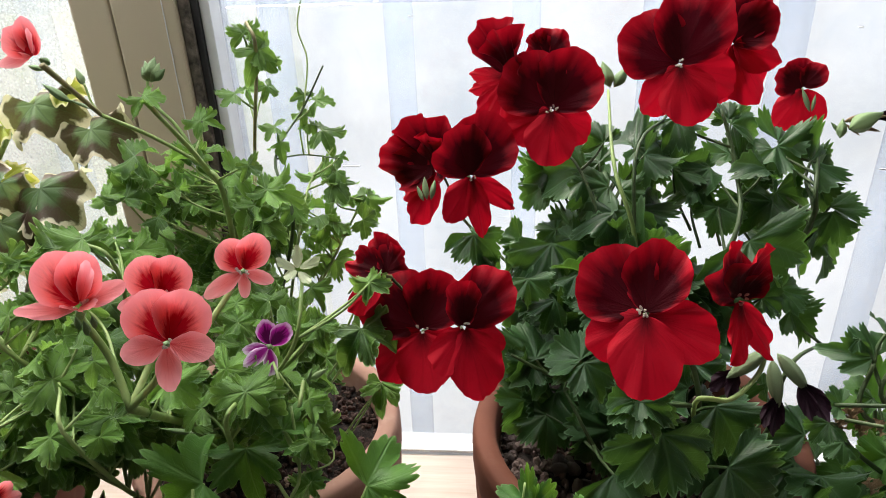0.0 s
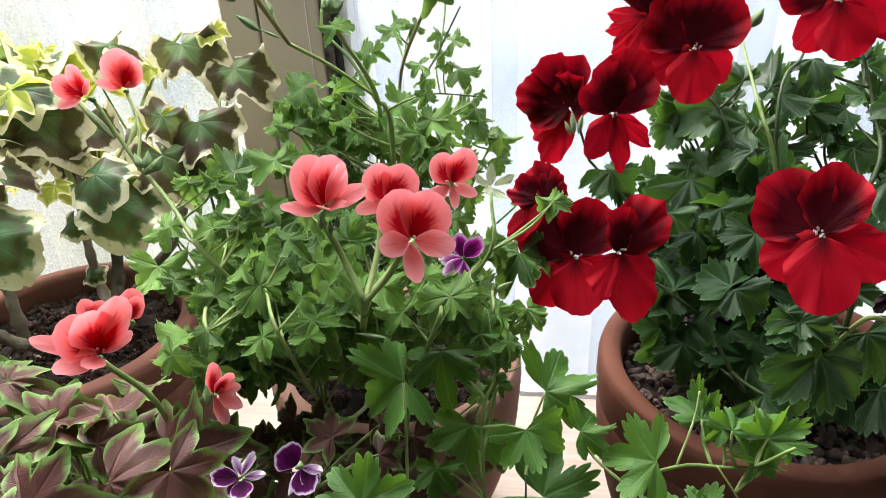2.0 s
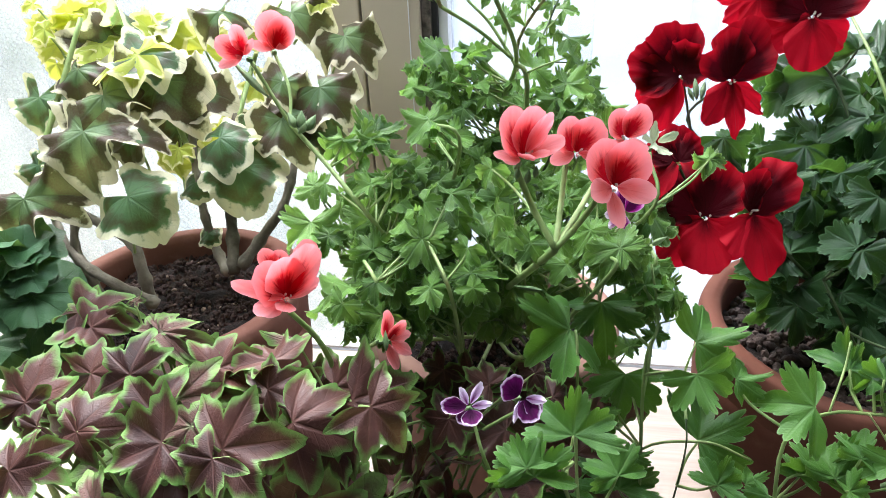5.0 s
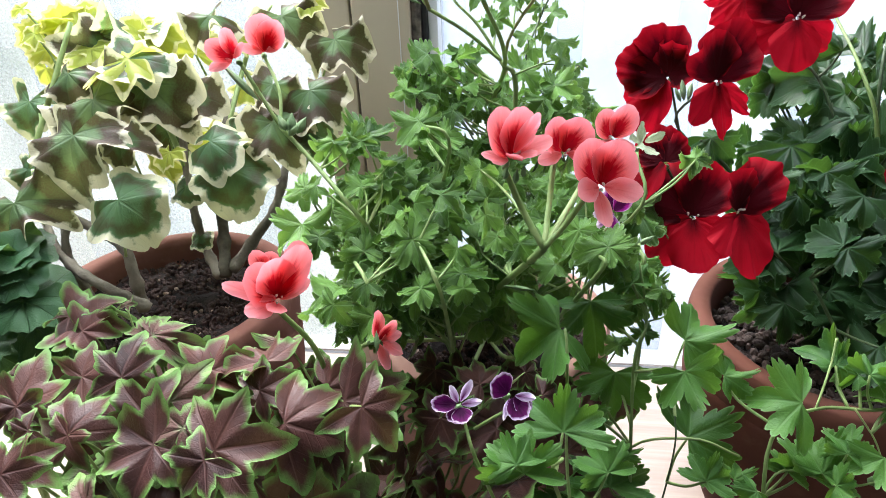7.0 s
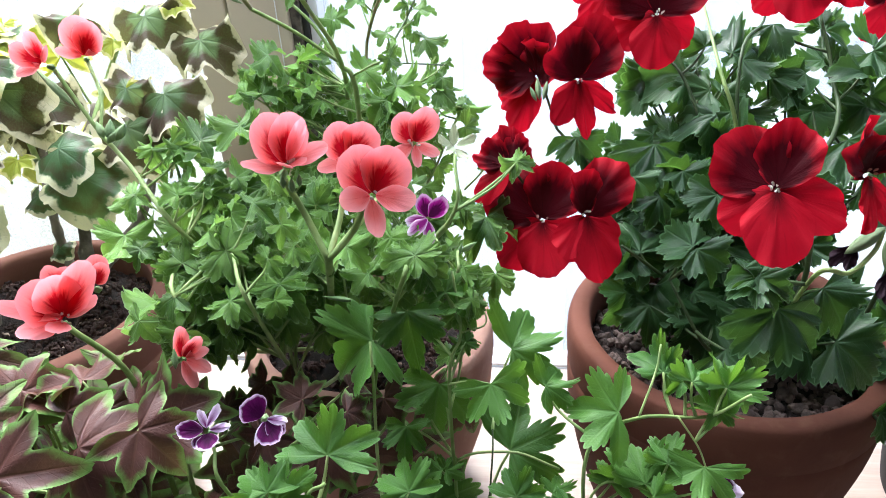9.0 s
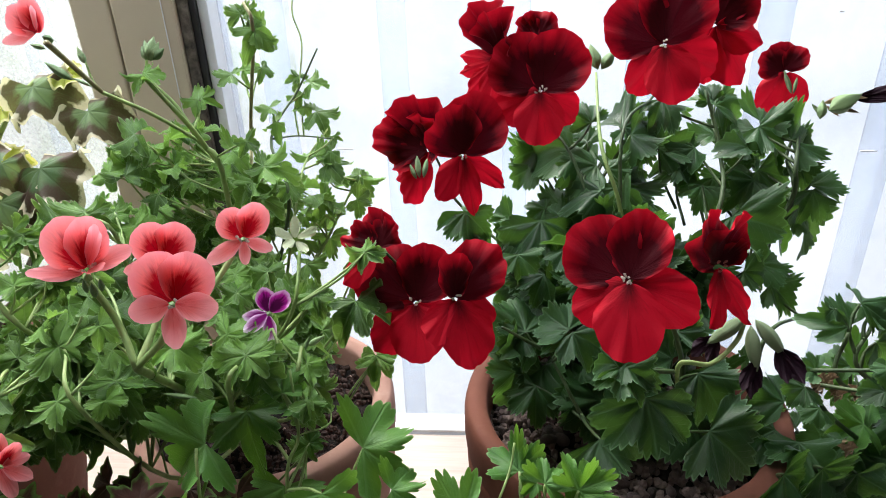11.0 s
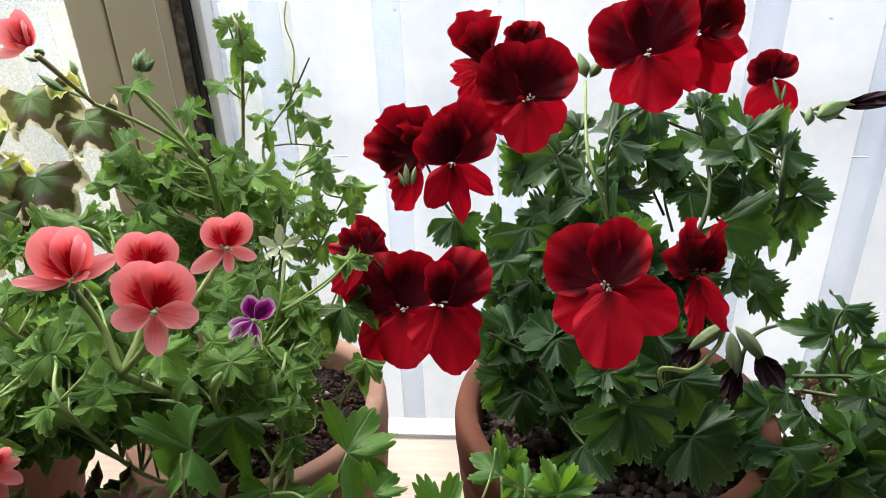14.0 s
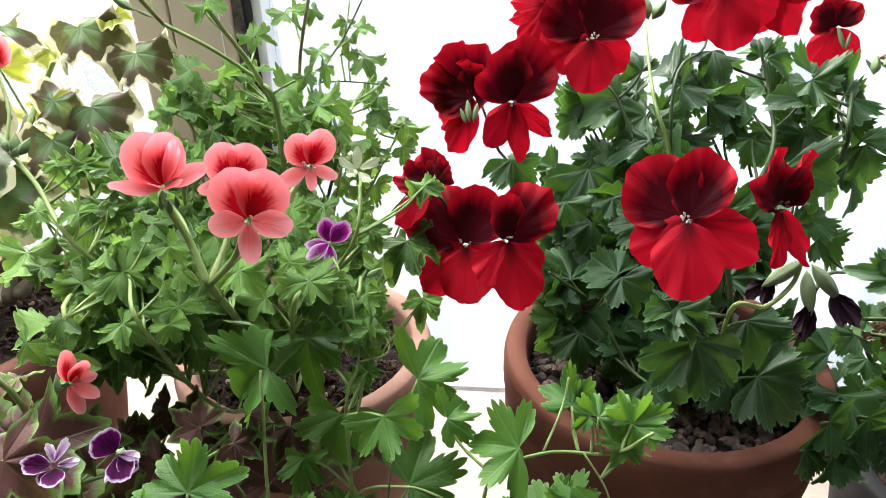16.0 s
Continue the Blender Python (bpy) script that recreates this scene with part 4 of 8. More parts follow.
red.flower((-0.0180, 0.3765, 0.2238), (0.31, -0.88, 0.36), (0.00, 0.43, 0.90), [('red_up', 70, 0.0384, 1, 8), ('red_up', 120, 0.0330, 1, 15), ('red_low', 246, 0.0300, 0.75, -5), ('red_low', 285, 0.0367, 0.48, -8), ('red_low', 330, 0.0353, 0.48, -8)], stamens=4)
red.flower((-0.0415, 0.4076, 0.2175), (-0.42, -0.84, 0.35), (0.00, 0.43, 0.90), [('red_ruffled', 100, 0.0366, 1, 20), ('red_ruffled', 150, 0.0349, 1, 12), ('red_ruffled', 55, 0.0296, 1, 35), ('red_ruffled', 25, 0.0285, 0.9, 30), ('red_low', 205, 0.0366, 0.75, -10), ('red_low', 240, 0.0401, 0.7, -10), ('red_ruffled', 180, 0.0296, 0.9, 10)])
red.flower((0.0298, 0.3977, 0.2573), (0.01, -0.92, 0.39), (0.00, 0.43, 0.90), [('red_up', 128, 0.0374, 1.05, 8), ('red_up', 58, 0.0374, 1, 8), ('red_low', 210, 0.0291, 1.1, -8), ('red_low', 268, 0.0323, 1.15, -4), ('red_low', 325, 0.0275, 1.1, -8)], stamens=6)
red.flower((0.0051, 0.4155, 0.2733), (-0.55, -0.79, 0.26), (0.00, 0.43, 0.90), [('red_ruffled', 100, 0.0366, 0.75, 15), ('red_ruffled', 60, 0.0332, 0.8, 25), ('red_low', 215, 0.0321, 0.6, -5), ('red_low', 245, 0.0377, 0.6, -10), ('red_low', 285, 0.0339, 0.8, -5), ('red_low', 188, 0.0300, 0.42, -5), ('red_low', 168, 0.0270, 0.5, 5)])
red.flower((0.0292, 0.4229, 0.2837), (-0.04, -0.77, 0.64), (0.00, 0.43, 0.90), [('red_ruffled', 105, 0.0168, 1.1, 25), ('red_ruffled', 60, 0.0168, 1.1, 25), ('red_ruffled', 150, 0.0168, 1, 25)])
red.flower((0.0929, 0.3643, 0.2889), (-0.26, -0.91, 0.33), (0.00, 0.43, 0.90), [('red_up', 140, 0.0343, 1, 8), ('red_up', 68, 0.0405, 0.9, 8), ('red_low', 235, 0.0293, 0.85, -8), ('red_low', 285, 0.0312, 1.1, -5), ('red_low', 335, 0.0293, 1.1, -8)], stamens=4)
red.flower((0.1295, 0.4033, 0.2930), (0.09, -0.95, 0.31), (0.00, 0.43, 0.90), [('red_up', 75, 0.0328, 0.9, 12), ('red_up', 40, 0.0272, 0.9, 12), ('red_low', 300, 0.0373, 0.9, -8), ('red_low', 340, 0.0292, 0.9, -8), ('red_low', 270, 0.0324, 0.8, -8)], stamens=3)
red.flower((0.2134, 0.4942, 0.2456), (-0.18, -0.93, 0.32), (0.00, 0.43, 0.90), [('red_up', 110, 0.0213, 1, 12), ('red_up', 150, 0.0229, 0.9, 12), ('red_up', 55, 0.0185, 0.9, 12), ('red_low', 240, 0.0322, 0.8, -8), ('red_low', 290, 0.0302, 0.9, -8)])
red.bud((0.1173, 0.2549, 0.1864), (0.0990, 0.2479, 0.1756), 0.52, "seed_case", PALE_BUD)
red.flower((0.1041, 0.2499, 0.1786), (-0.28, -0.92, 0.28), (0.00, 0.43, 0.90), [('wilted', 215, 0.0126, 1.6, 0), ('wilted', 250, 0.0105, 1.6, 0)], name="wilted_flower", calyx=0.003, label="nodding flower with dark wilted petals")
red.bud((0.1215, 0.2546, 0.1848), (0.1355, 0.2481, 0.1687), 0.52, "seed_case", PALE_BUD)
red.flower((0.1316, 0.2499, 0.1732), (-0.35, -0.89, 0.28), (0.00, 0.43, 0.90), [('wilted', 310, 0.0162, 1.5, 0), ('wilted', 290, 0.0144, 1.4, 0)], name="wilted_flower", calyx=0.003, label="nodding flower with dark wilted petals")
red.bud((0.1194, 0.2533, 0.1825), (0.1225, 0.2441, 0.1628), 0.52, "seed_case", PALE_BUD)
red.flower((0.1216, 0.2466, 0.1684), (-0.32, -0.90, 0.30), (0.00, 0.43, 0.90), [('wilted', 265, 0.0152, 1.4, 0), ('wilted', 245, 0.0131, 1.2, 0)], name="wilted_flower", calyx=0.003, label="nodding flower with dark wilted petals")
red.bud((-0.0416, 0.3500, 0.2194), (-0.0432, 0.3565, 0.2310), 0.46, "seed_case", PALE_BUD)
red.bud((-0.0393, 0.3503, 0.2193), (-0.0372, 0.3563, 0.2293), 0.46, "seed_case", PALE_BUD)
red.bud((-0.0433, 0.3495, 0.2189), (-0.0473, 0.3536, 0.2267), 0.46, "seed_case", PALE_BUD)
red.stem([(0.0500, 0.3600, 0.1300), (-0.0254, 0.4272, 0.1735), (-0.0199, 0.3818, 0.2216)], 0.0012, 0.0009)
red.stem([(-0.0254, 0.4272, 0.1735), (-0.0390, 0.4126, 0.2154)], 0.0010, 0.0008)
red.stem([(0.0500, 0.3400, 0.1000), (-0.0207, 0.3247, 0.1335), (-0.0405, 0.2989, 0.1648)], 0.0012, 0.0009)
red.stem([(-0.0207, 0.3247, 0.1335), (-0.0210, 0.2906, 0.1722)], 0.0010, 0.0008)
red.stem([(-0.0207, 0.3247, 0.1335), (-0.0565, 0.3006, 0.1964)], 0.0010, 0.0008)
red.bud((0.2091, 0.4669, 0.2360), (0.2040, 0.4734, 0.2505), 0.35, "seed_case", PALE_BUD)
red.bud((0.2103, 0.4670, 0.2359), (0.2131, 0.4724, 0.2466), 0.35, "seed_case", PALE_BUD)
red.bud((0.2239, 0.4465, 0.2254), (0.2162, 0.4497, 0.2336), 0.40, "seed_case", PALE_BUD)
red.bud((0.2239, 0.4503, 0.2333), (0.2450, 0.4548, 0.2384), 0.30, "seed_case", DRY_BUD)
red.bud((0.2277, 0.4513, 0.2346), (0.2469, 0.4521, 0.2324), 0.30, "seed_case", DRY_BUD)
red.bud((0.2354, 0.4536, 0.2377), (0.2546, 0.4544, 0.2356), 0.30, "seed_case", DRY_BUD)
red.bud((0.2315, 0.4502, 0.2317), (0.2488, 0.4496, 0.2268), 0.30, "seed_case", DRY_BUD)
red.bud((0.2258, 0.4500, 0.2322), (0.2354, 0.4474, 0.2249), 0.30, "seed_case", DRY_BUD)
red.flower((0.2475, 0.4584, 0.2339), (-0.15, -0.95, 0.26), (0.00, 0.43, 0.90), [('wilted', 8, 0.0370, 0.8, 0), ('wilted', 2, 0.0233, 0.8, 0)], name="wilted_flower", calyx=0.008, label="faded flower with dark wilted petals")
red.bud((0.0707, 0.4428, 0.2603), (0.0654, 0.4499, 0.2760), 0.80)
red.bud((0.0730, 0.4430, 0.2603), (0.0821, 0.4495, 0.2719), 0.80)
red.bud((0.2196, 0.4404, 0.2253), (0.2216, 0.4464, 0.2372), 0.80)
red.bud((0.2253, 0.4434, 0.2302), (0.2481, 0.4501, 0.2396), 0.80)
red.clear += [(Vector((0.022, 0.300, 0.055)), 0.030), (Vector((0.125, 0.262, 0.055)), 0.030)]
red.leaf('regal', (0.0660, 0.3890, 0.2123), (0.0398, 0.3871, 0.2108), face=(0.00, -0.60, 0.80))
red.leaf('regal', (0.0527, 0.4000, 0.2186), (0.0225, 0.3934, 0.2137), face=(0.00, -0.60, 0.80))
red.leaf('regal', (0.0307, 0.4120, 0.2055), (0.0121, 0.4013, 0.2021), face=(0.00, -0.30, 0.95))
red.leaf('regal', (0.0366, 0.4200, 0.2150), (0.0115, 0.4250, 0.2189), face=(0.00, -0.60, 0.80))
red.leaf('regal', (0.0620, 0.4100, 0.2206), (0.0482, 0.4207, 0.2240), face=(0.00, -0.30, 0.95))
red.leaf('regal', (0.0624, 0.4000, 0.2365), (0.0556, 0.4058, 0.2498), face=(0.00, -0.92, 0.40))
red.leaf('regal', (0.0897, 0.4100, 0.2255), (0.1135, 0.4036, 0.2223), face=(0.00, -0.45, 0.89))
red.leaf('regal', (0.0854, 0.4200, 0.2273), (0.1109, 0.4411, 0.2431), face=(0.00, -0.60, 0.80), wide=0.80)
red.leaf('regal', (0.1116, 0.4300, 0.2431), (0.1181, 0.4102, 0.2370), face=(0.00, -0.30, 0.95))
red.leaf('regal', (0.1493, 0.4400, 0.2359), (0.1680, 0.4562, 0.2480), face=(0.00, -0.60, 0.80), wide=0.90)
red.leaf('regal', (0.1484, 0.4450, 0.2370), (0.1432, 0.4509, 0.2506), face=(0.00, -0.92, 0.40), wide=0.70)
red.leaf('regal', (0.1481, 0.4300, 0.2190), (0.1299, 0.4364, 0.2210), face=(0.00, -0.30, 0.95))
red.leaf('regal', (0.1571, 0.4360, 0.2129), (0.1535, 0.4450, 0.2334), face=(0.00, -0.92, 0.40), wide=0.50)
red.leaf('regal', (0.1563, 0.4280, 0.2113), (0.1799, 0.4347, 0.2135), face=(0.00, -0.30, 0.95))
red.leaf('regal', (0.1270, 0.4100, 0.2059), (0.1068, 0.4021, 0.2000), face=(0.00, -0.60, 0.80))
red.leaf('regal', (0.1327, 0.4160, 0.2146), (0.1111, 0.4149, 0.2140), face=(0.00, -0.45, 0.89))
red.leaf('regal', (0.0722, 0.3850, 0.2118), (0.0850, 0.3934, 0.2180), face=(0.00, -0.60, 0.80))
red.leaf('regal', (0.0848, 0.4000, 0.1936), (0.1105, 0.4116, 0.2022), face=(0.00, -0.60, 0.80))
red.leaf('regal', (0.0877, 0.4020, 0.1906), (0.1076, 0.3996, 0.1894), face=(0.00, -0.45, 0.89))
red.leaf('regal', (0.0671, 0.3700, 0.2024), (0.0418, 0.3631, 0.1989), face=(0.00, -0.45, 0.89))
red.leaf('regal', (0.0766, 0.3720, 0.2040), (0.0700, 0.3554, 0.1916), face=(0.00, -0.60, 0.80))
red.leaf('regal', (0.1225, 0.4080, 0.2042), (0.1374, 0.4012, 0.1991), face=(0.00, -0.60, 0.80))
red.leaf('regal', (0.1717, 0.4180, 0.2275), (0.1884, 0.4032, 0.2164), face=(0.00, -0.60, 0.80))
red.leaf('regal', (0.1741, 0.4240, 0.2295), (0.1915, 0.4368, 0.2361), face=(0.00, -0.45, 0.89))
red.leaf('regal', (0.1972, 0.4240, 0.2172), (0.2163, 0.4223, 0.2164), face=(0.00, -0.45, 0.89))
red.leaf('regal', (0.1720, 0.4240, 0.2237), (0.1547, 0.4163, 0.2197), face=(0.00, -0.45, 0.89))
red.leaf('regal', (0.1734, 0.4110, 0.2000), (0.1899, 0.3960, 0.1888), face=(0.00, -0.60, 0.80), wide=1.10)
red.leaf('regal', (0.1688, 0.4020, 0.1970), (0.1489, 0.3916, 0.1892), face=(0.00, -0.60, 0.80))
red.leaf('regal', (0.1651, 0.4250, 0.2054), (0.1562, 0.4148, 0.1977), face=(0.00, -0.60, 0.80))
red.leaf('regal', (0.2056, 0.4050, 0.1919), (0.2258, 0.4170, 0.1979), face=(0.00, -0.45, 0.89))
red.leaf('regal', (0.1969, 0.4100, 0.2044), (0.2060, 0.3990, 0.1961), face=(0.00, -0.60, 0.80))
red.leaf('regal', (0.2062, 0.4020, 0.1900), (0.2129, 0.3872, 0.1789), face=(0.00, -0.60, 0.80))
red.leaf('regal', (0.2061, 0.4150, 0.1710), (0.2298, 0.4056, 0.1534), face=(0.35, -0.55, 0.76))
red.leaf('regal', (0.1873, 0.4220, 0.1671), (0.2040, 0.4040, 0.1535), face=(0.00, -0.60, 0.80))
red.leaf('regal', (0.1434, 0.3620, 0.1887), (0.1613, 0.3399, 0.1721), face=(0.00, -0.60, 0.80), wide=1.25)
red.leaf('regal', (0.1653, 0.3600, 0.1574), (0.1834, 0.3562, 0.1555), face=(0.00, -0.45, 0.89))
red.leaf('regal', (0.1708, 0.3550, 0.1462), (0.1886, 0.3459, 0.1394), face=(0.00, -0.60, 0.80))
red.leaf('regal', (0.1495, 0.3450, 0.1606), (0.1626, 0.3386, 0.1559), face=(0.00, -0.60, 0.80))
red.leaf('regal', (0.0479, 0.3880, 0.1805), (0.0355, 0.4083, 0.1956), face=(0.00, -0.60, 0.80))
red.leaf('regal', (0.0352, 0.3920, 0.1818), (0.0206, 0.3953, 0.1843), face=(0.00, -0.60, 0.80))
red.leaf('regal', (0.0133, 0.3850, 0.1771), (-0.0036, 0.3827, 0.1754), face=(0.00, -0.60, 0.80))
red.leaf('regal', (0.0306, 0.3620, 0.1867), (0.0290, 0.3368, 0.1678), face=(0.00, -0.60, 0.80))
red.leaf('regal', (0.0225, 0.3660, 0.1796), (0.0084, 0.3521, 0.1692), face=(0.00, -0.60, 0.80))
red.leaf('regal', (0.0448, 0.3750, 0.1817), (0.0587, 0.3842, 0.1885), face=(0.00, -0.60, 0.80))
red.leaf('regal', (-0.0163, 0.3720, 0.1879), (-0.0134, 0.3545, 0.1748), face=(0.00, -0.60, 0.80))
red.leaf('regal', (-0.0075, 0.3740, 0.1827), (-0.0249, 0.3663, 0.1769), face=(0.00, -0.60, 0.80))
red.leaf('regal', (0.0159, 0.3420, 0.1735), (0.0186, 0.3286, 0.1634), face=(0.00, -0.60, 0.80))
red.leaf('regal', (0.0413, 0.3300, 0.1824), (0.0477, 0.3178, 0.1733), face=(0.00, -0.60, 0.80))
red.leaf('regal', (0.0205, 0.3200, 0.1330), (0.0110, 0.3435, 0.1507), face=(0.00, -0.60, 0.80), wide=1.10)
red.leaf('regal', (0.0196, 0.3220, 0.1290), (0.0030, 0.3156, 0.1242), face=(0.00, -0.60, 0.80))
red.leaf('regal', (0.0412, 0.2870, 0.1567), (0.0283, 0.3001, 0.1633), face=(0.00, -0.45, 0.89), wide=1.10)
red.leaf('regal', (0.0430, 0.2850, 0.1562), (0.0506, 0.2699, 0.1449), face=(0.00, -0.60, 0.80))
red.leaf('regal', (0.0267, 0.3070, 0.1035), (0.0112, 0.2940, 0.0938), face=(0.00, -0.60, 0.80), wide=1.10)
red.leaf('regal', (0.0614, 0.2490, 0.1619), (0.0480, 0.2459, 0.1609), face=(0.00, -0.30, 0.95), wide=0.80)
red.leaf('regal', (0.0625, 0.2470, 0.1623), (0.0703, 0.2333, 0.1521), face=(0.00, -0.60, 0.80), wide=0.90)
red.leaf('regal', (0.0640, 0.2500, 0.1630), (0.0810, 0.2427, 0.1593), face=(0.00, -0.45, 0.89), wide=0.80)
red.leaf('regal', (0.0563, 0.2500, 0.1659), (0.0632, 0.2571, 0.1681), face=(0.00, -0.30, 0.95), wide=0.80)
red.leaf('regal', (0.0743, 0.2460, 0.1448), (0.0788, 0.2238, 0.1282), face=(0.00, -0.60, 0.80), wide=1.15)
red.leaf('regal', (0.0554, 0.2500, 0.1152), (0.0670, 0.2353, 0.1042), face=(0.00, -0.60, 0.80), wide=1.50)
red.leaf('regal', (0.1080, 0.2490, 0.1228), (0.1296, 0.2351, 0.1124), face=(0.00, -0.60, 0.80), wide=1.15)
red.leaf('regal', (0.1064, 0.2720, 0.1405), (0.1213, 0.2564, 0.1289), face=(0.00, -0.60, 0.80))
red.leaf('regal', (0.1619, 0.2900, 0.1086), (0.1470, 0.3006, 0.1166), face=(0.00, -0.60, 0.80))
red.leaf('regal', (0.0921, 0.2700, 0.1671), (0.1071, 0.2752, 0.1697), face=(0.00, -0.45, 0.89))
red.leaf('regal', (0.0313, 0.3350, 0.1638), (0.0148, 0.3286, 0.1591), face=(0.00, -0.60, 0.80))
red.leaf('regal', (0.0581, 0.3150, 0.1745), (0.0443, 0.3029, 0.1654), face=(0.00, -0.60, 0.80))
red.leaf('regal', (0.0391, 0.3520, 0.1702), (0.0513, 0.3398, 0.1611), face=(0.00, -0.60, 0.80))
red.leaf('regal', (0.1361, 0.4000, 0.1943), (0.1271, 0.3862, 0.1840), face=(0.00, -0.60, 0.80))
red.leaf('regal', (0.1439, 0.4050, 0.1979), (0.1508, 0.3920, 0.1881), face=(0.00, -0.60, 0.80))
red.leaf('regal', (0.1007, 0.3850, 0.1879), (0.0922, 0.3746, 0.1827), face=(0.00, -0.45, 0.89))
red.leaf('regal', (0.0623, 0.3720, 0.1832), (0.0485, 0.3644, 0.1794), face=(0.00, -0.45, 0.89))
red.fill(["regal"], 70, (0.075, 0.365, 0.140), (0.066, 0.040, 0.048), (0.022, 0.032), lift=0.5, shell=0.1)
red.fill(["regal"], 26, (0.105, 0.315, 0.100), (0.060, 0.030, 0.024), (0.022, 0.032), lift=0.5, shell=0.1)
red.fill(["regal"], 16, (0.040, 0.330, 0.105), (0.034, 0.020, 0.028), (0.020, 0.030), lift=0.4, shell=0.1)
red.fill(["regal"], 7, (0.170, 0.420, 0.200), (0.050, 0.030, 0.045), (0.018, 0.027), lift=0.6, shell=0.2)
red.fill(["regal"], 8, (0.080, 0.425, 0.210), (0.050, 0.025, 0.022), (0.018, 0.026), lift=0.7, shell=0.2)
red.fill(["regal"], 8, (0.185, 0.305, 0.075), (0.035, 0.030, 0.030), (0.020, 0.030), lift=0.5)
red.finish(0.0009)

# ---- the scented geranium with salmon flowers ----
mid = Plant("salmon_geranium", (-0.163, 0.35, 0.035), "bushy geranium with salmon pink flowers and small crinkled green leaves", "geranium", M_STEM)
mid.stem([(-0.1630, 0.3500, 0.0350), (-0.1600, 0.3400, 0.1200), (-0.1600, 0.3586, 0.2049), (-0.1482, 0.3083, 0.2555), (-0.1604, 0.2873, 0.2938)], 0.0023, 0.0010)
mid.stem([(-0.1600, 0.3400, 0.1200), (-0.1472, 0.3569, 0.2017), (-0.1501, 0.3874, 0.2472), (-0.1162, 0.3186, 0.3080), (-0.1209, 0.3244, 0.3209)], 0.0014, 0.0008, mat=M_STEM_RED)
mid.stem([(-0.1500, 0.3600, 0.1200), (-0.1210, 0.3495, 0.2048), (-0.1376, 0.3821, 0.2338), (-0.1293, 0.4279, 0.2547), (-0.1169, 0.4406, 0.2785)], 0.0012, 0.0006, mat=M_STEM_DARK)
mid.stem([(-0.1376, 0.3821, 0.2338), (-0.1294, 0.4142, 0.2261), (-0.1017, 0.3982, 0.2286)], 0.0006, 0.0005, mat=M_STEM_DARK)
mid.stem([(-0.1293, 0.4279, 0.2547), (-0.1273, 0.4415, 0.2824), (-0.1338, 0.4511, 0.3035), (-0.1272, 0.4667, 0.3346)], 0.0006, 0.0005)
mid.stem([(-0.1400, 0.3600, 0.1200), (-0.1176, 0.3468, 0.1985), (-0.1202, 0.3900, 0.2153), (-0.1101, 0.4177, 0.2295)], 0.0010, 0.0006)
mid.stem([(-0.1400, 0.3400, 0.1200), (-0.1116, 0.3741, 0.1608), (-0.1008, 0.4045, 0.1805), (-0.0909, 0.4121, 0.1943)], 0.0010, 0.0006)
mid.stem([(-0.1630, 0.3500, 0.0350), (-0.2200, 0.2700, 0.0900), (-0.2072, 0.1957, 0.1802), (-0.2486, 0.2859, 0.1499)], 0.0016, 0.0007)
mid.stem([(-0.1630, 0.3500, 0.0350), (-0.1700, 0.2500, 0.0800), (-0.1726, 0.1961, 0.1751), (-0.1854, 0.2149, 0.1915)], 0.0016, 0.0007)
mid.stem([(-0.1630, 0.3500, 0.0350), (-0.1400, 0.2700, 0.0800), (-0.1033, 0.1905, 0.1903), (-0.1016, 0.2013, 0.1961)], 0.0016, 0.0008)
mid.stem([(-0.1630, 0.3500, 0.0350), (-0.1200, 0.2900, 0.0900), (-0.0835, 0.2124, 0.1787), (-0.0813, 0.2196, 0.1915)], 0.0014, 0.0007)
mid.stem([(-0.1630, 0.3500, 0.0350), (-0.2000, 0.3000, 0.1200), (-0.1738, 0.2564, 0.2225), (-0.1899, 0.2610, 0.2353)], 0.0016, 0.0007)
mid.flower((-0.1072, 0.1723, 0.2413), (0.46, -0.68, 0.57), (0.00, 0.43, 0.90), [('pink_up', 116, 0.0180, 1.05, 14), ('pink_up', 60, 0.0180, 1.05, 14), ('pink_low', 196, 0.0132, 1.2, 14), ('pink_low', 345, 0.0144, 1.15, 10), ('pink_low', 274, 0.0146, 0.9, 5)], stamens=5, reach=0.0035)
mid.flower((-0.1204, 0.1964, 0.2448), (0.45, -0.60, 0.66), (0.00, 0.43, 0.90), [('pink_up', 125, 0.0154, 1, 30), ('pink_up', 55, 0.0154, 1, 30), ('pink_low', 200, 0.0128, 0.8, 0), ('pink_low', 340, 0.0128, 0.8, 0)], stamens=5, reach=0.0035)
mid.flower((-0.0982, 0.2191, 0.2429), (0.43, -0.75, 0.50), (0.00, 0.43, 0.90), [('pink_up', 125, 0.0133, 1, 15), ('pink_up', 65, 0.0152, 0.85, 15), ('pink_low', 215, 0.0161, 0.7, 0), ('pink_low', 272, 0.0096, 0.8, 0), ('pink_low', 340, 0.0110, 0.85, 0)], stamens=5, reach=0.0035)
mid.flower((-0.1406, 0.1819, 0.2488), (0.39, -0.42, 0.82), (0.00, 0.43, 0.90), [('pink_up', 128, 0.0198, 0.95, 38), ('pink_up', 84, 0.0192, 0.75, 46), ('pink_low', 12, 0.0160, 0.9, 26), ('pink_low', 50, 0.0195, 0.5, 64), ('pink_low', 202, 0.0190, 0.6, 22), ('pink_low', 248, 0.0105, 1.1, 48), ('pink_low', 318, 0.0105, 1.0, 46)], stamens=5, reach=0.0035)
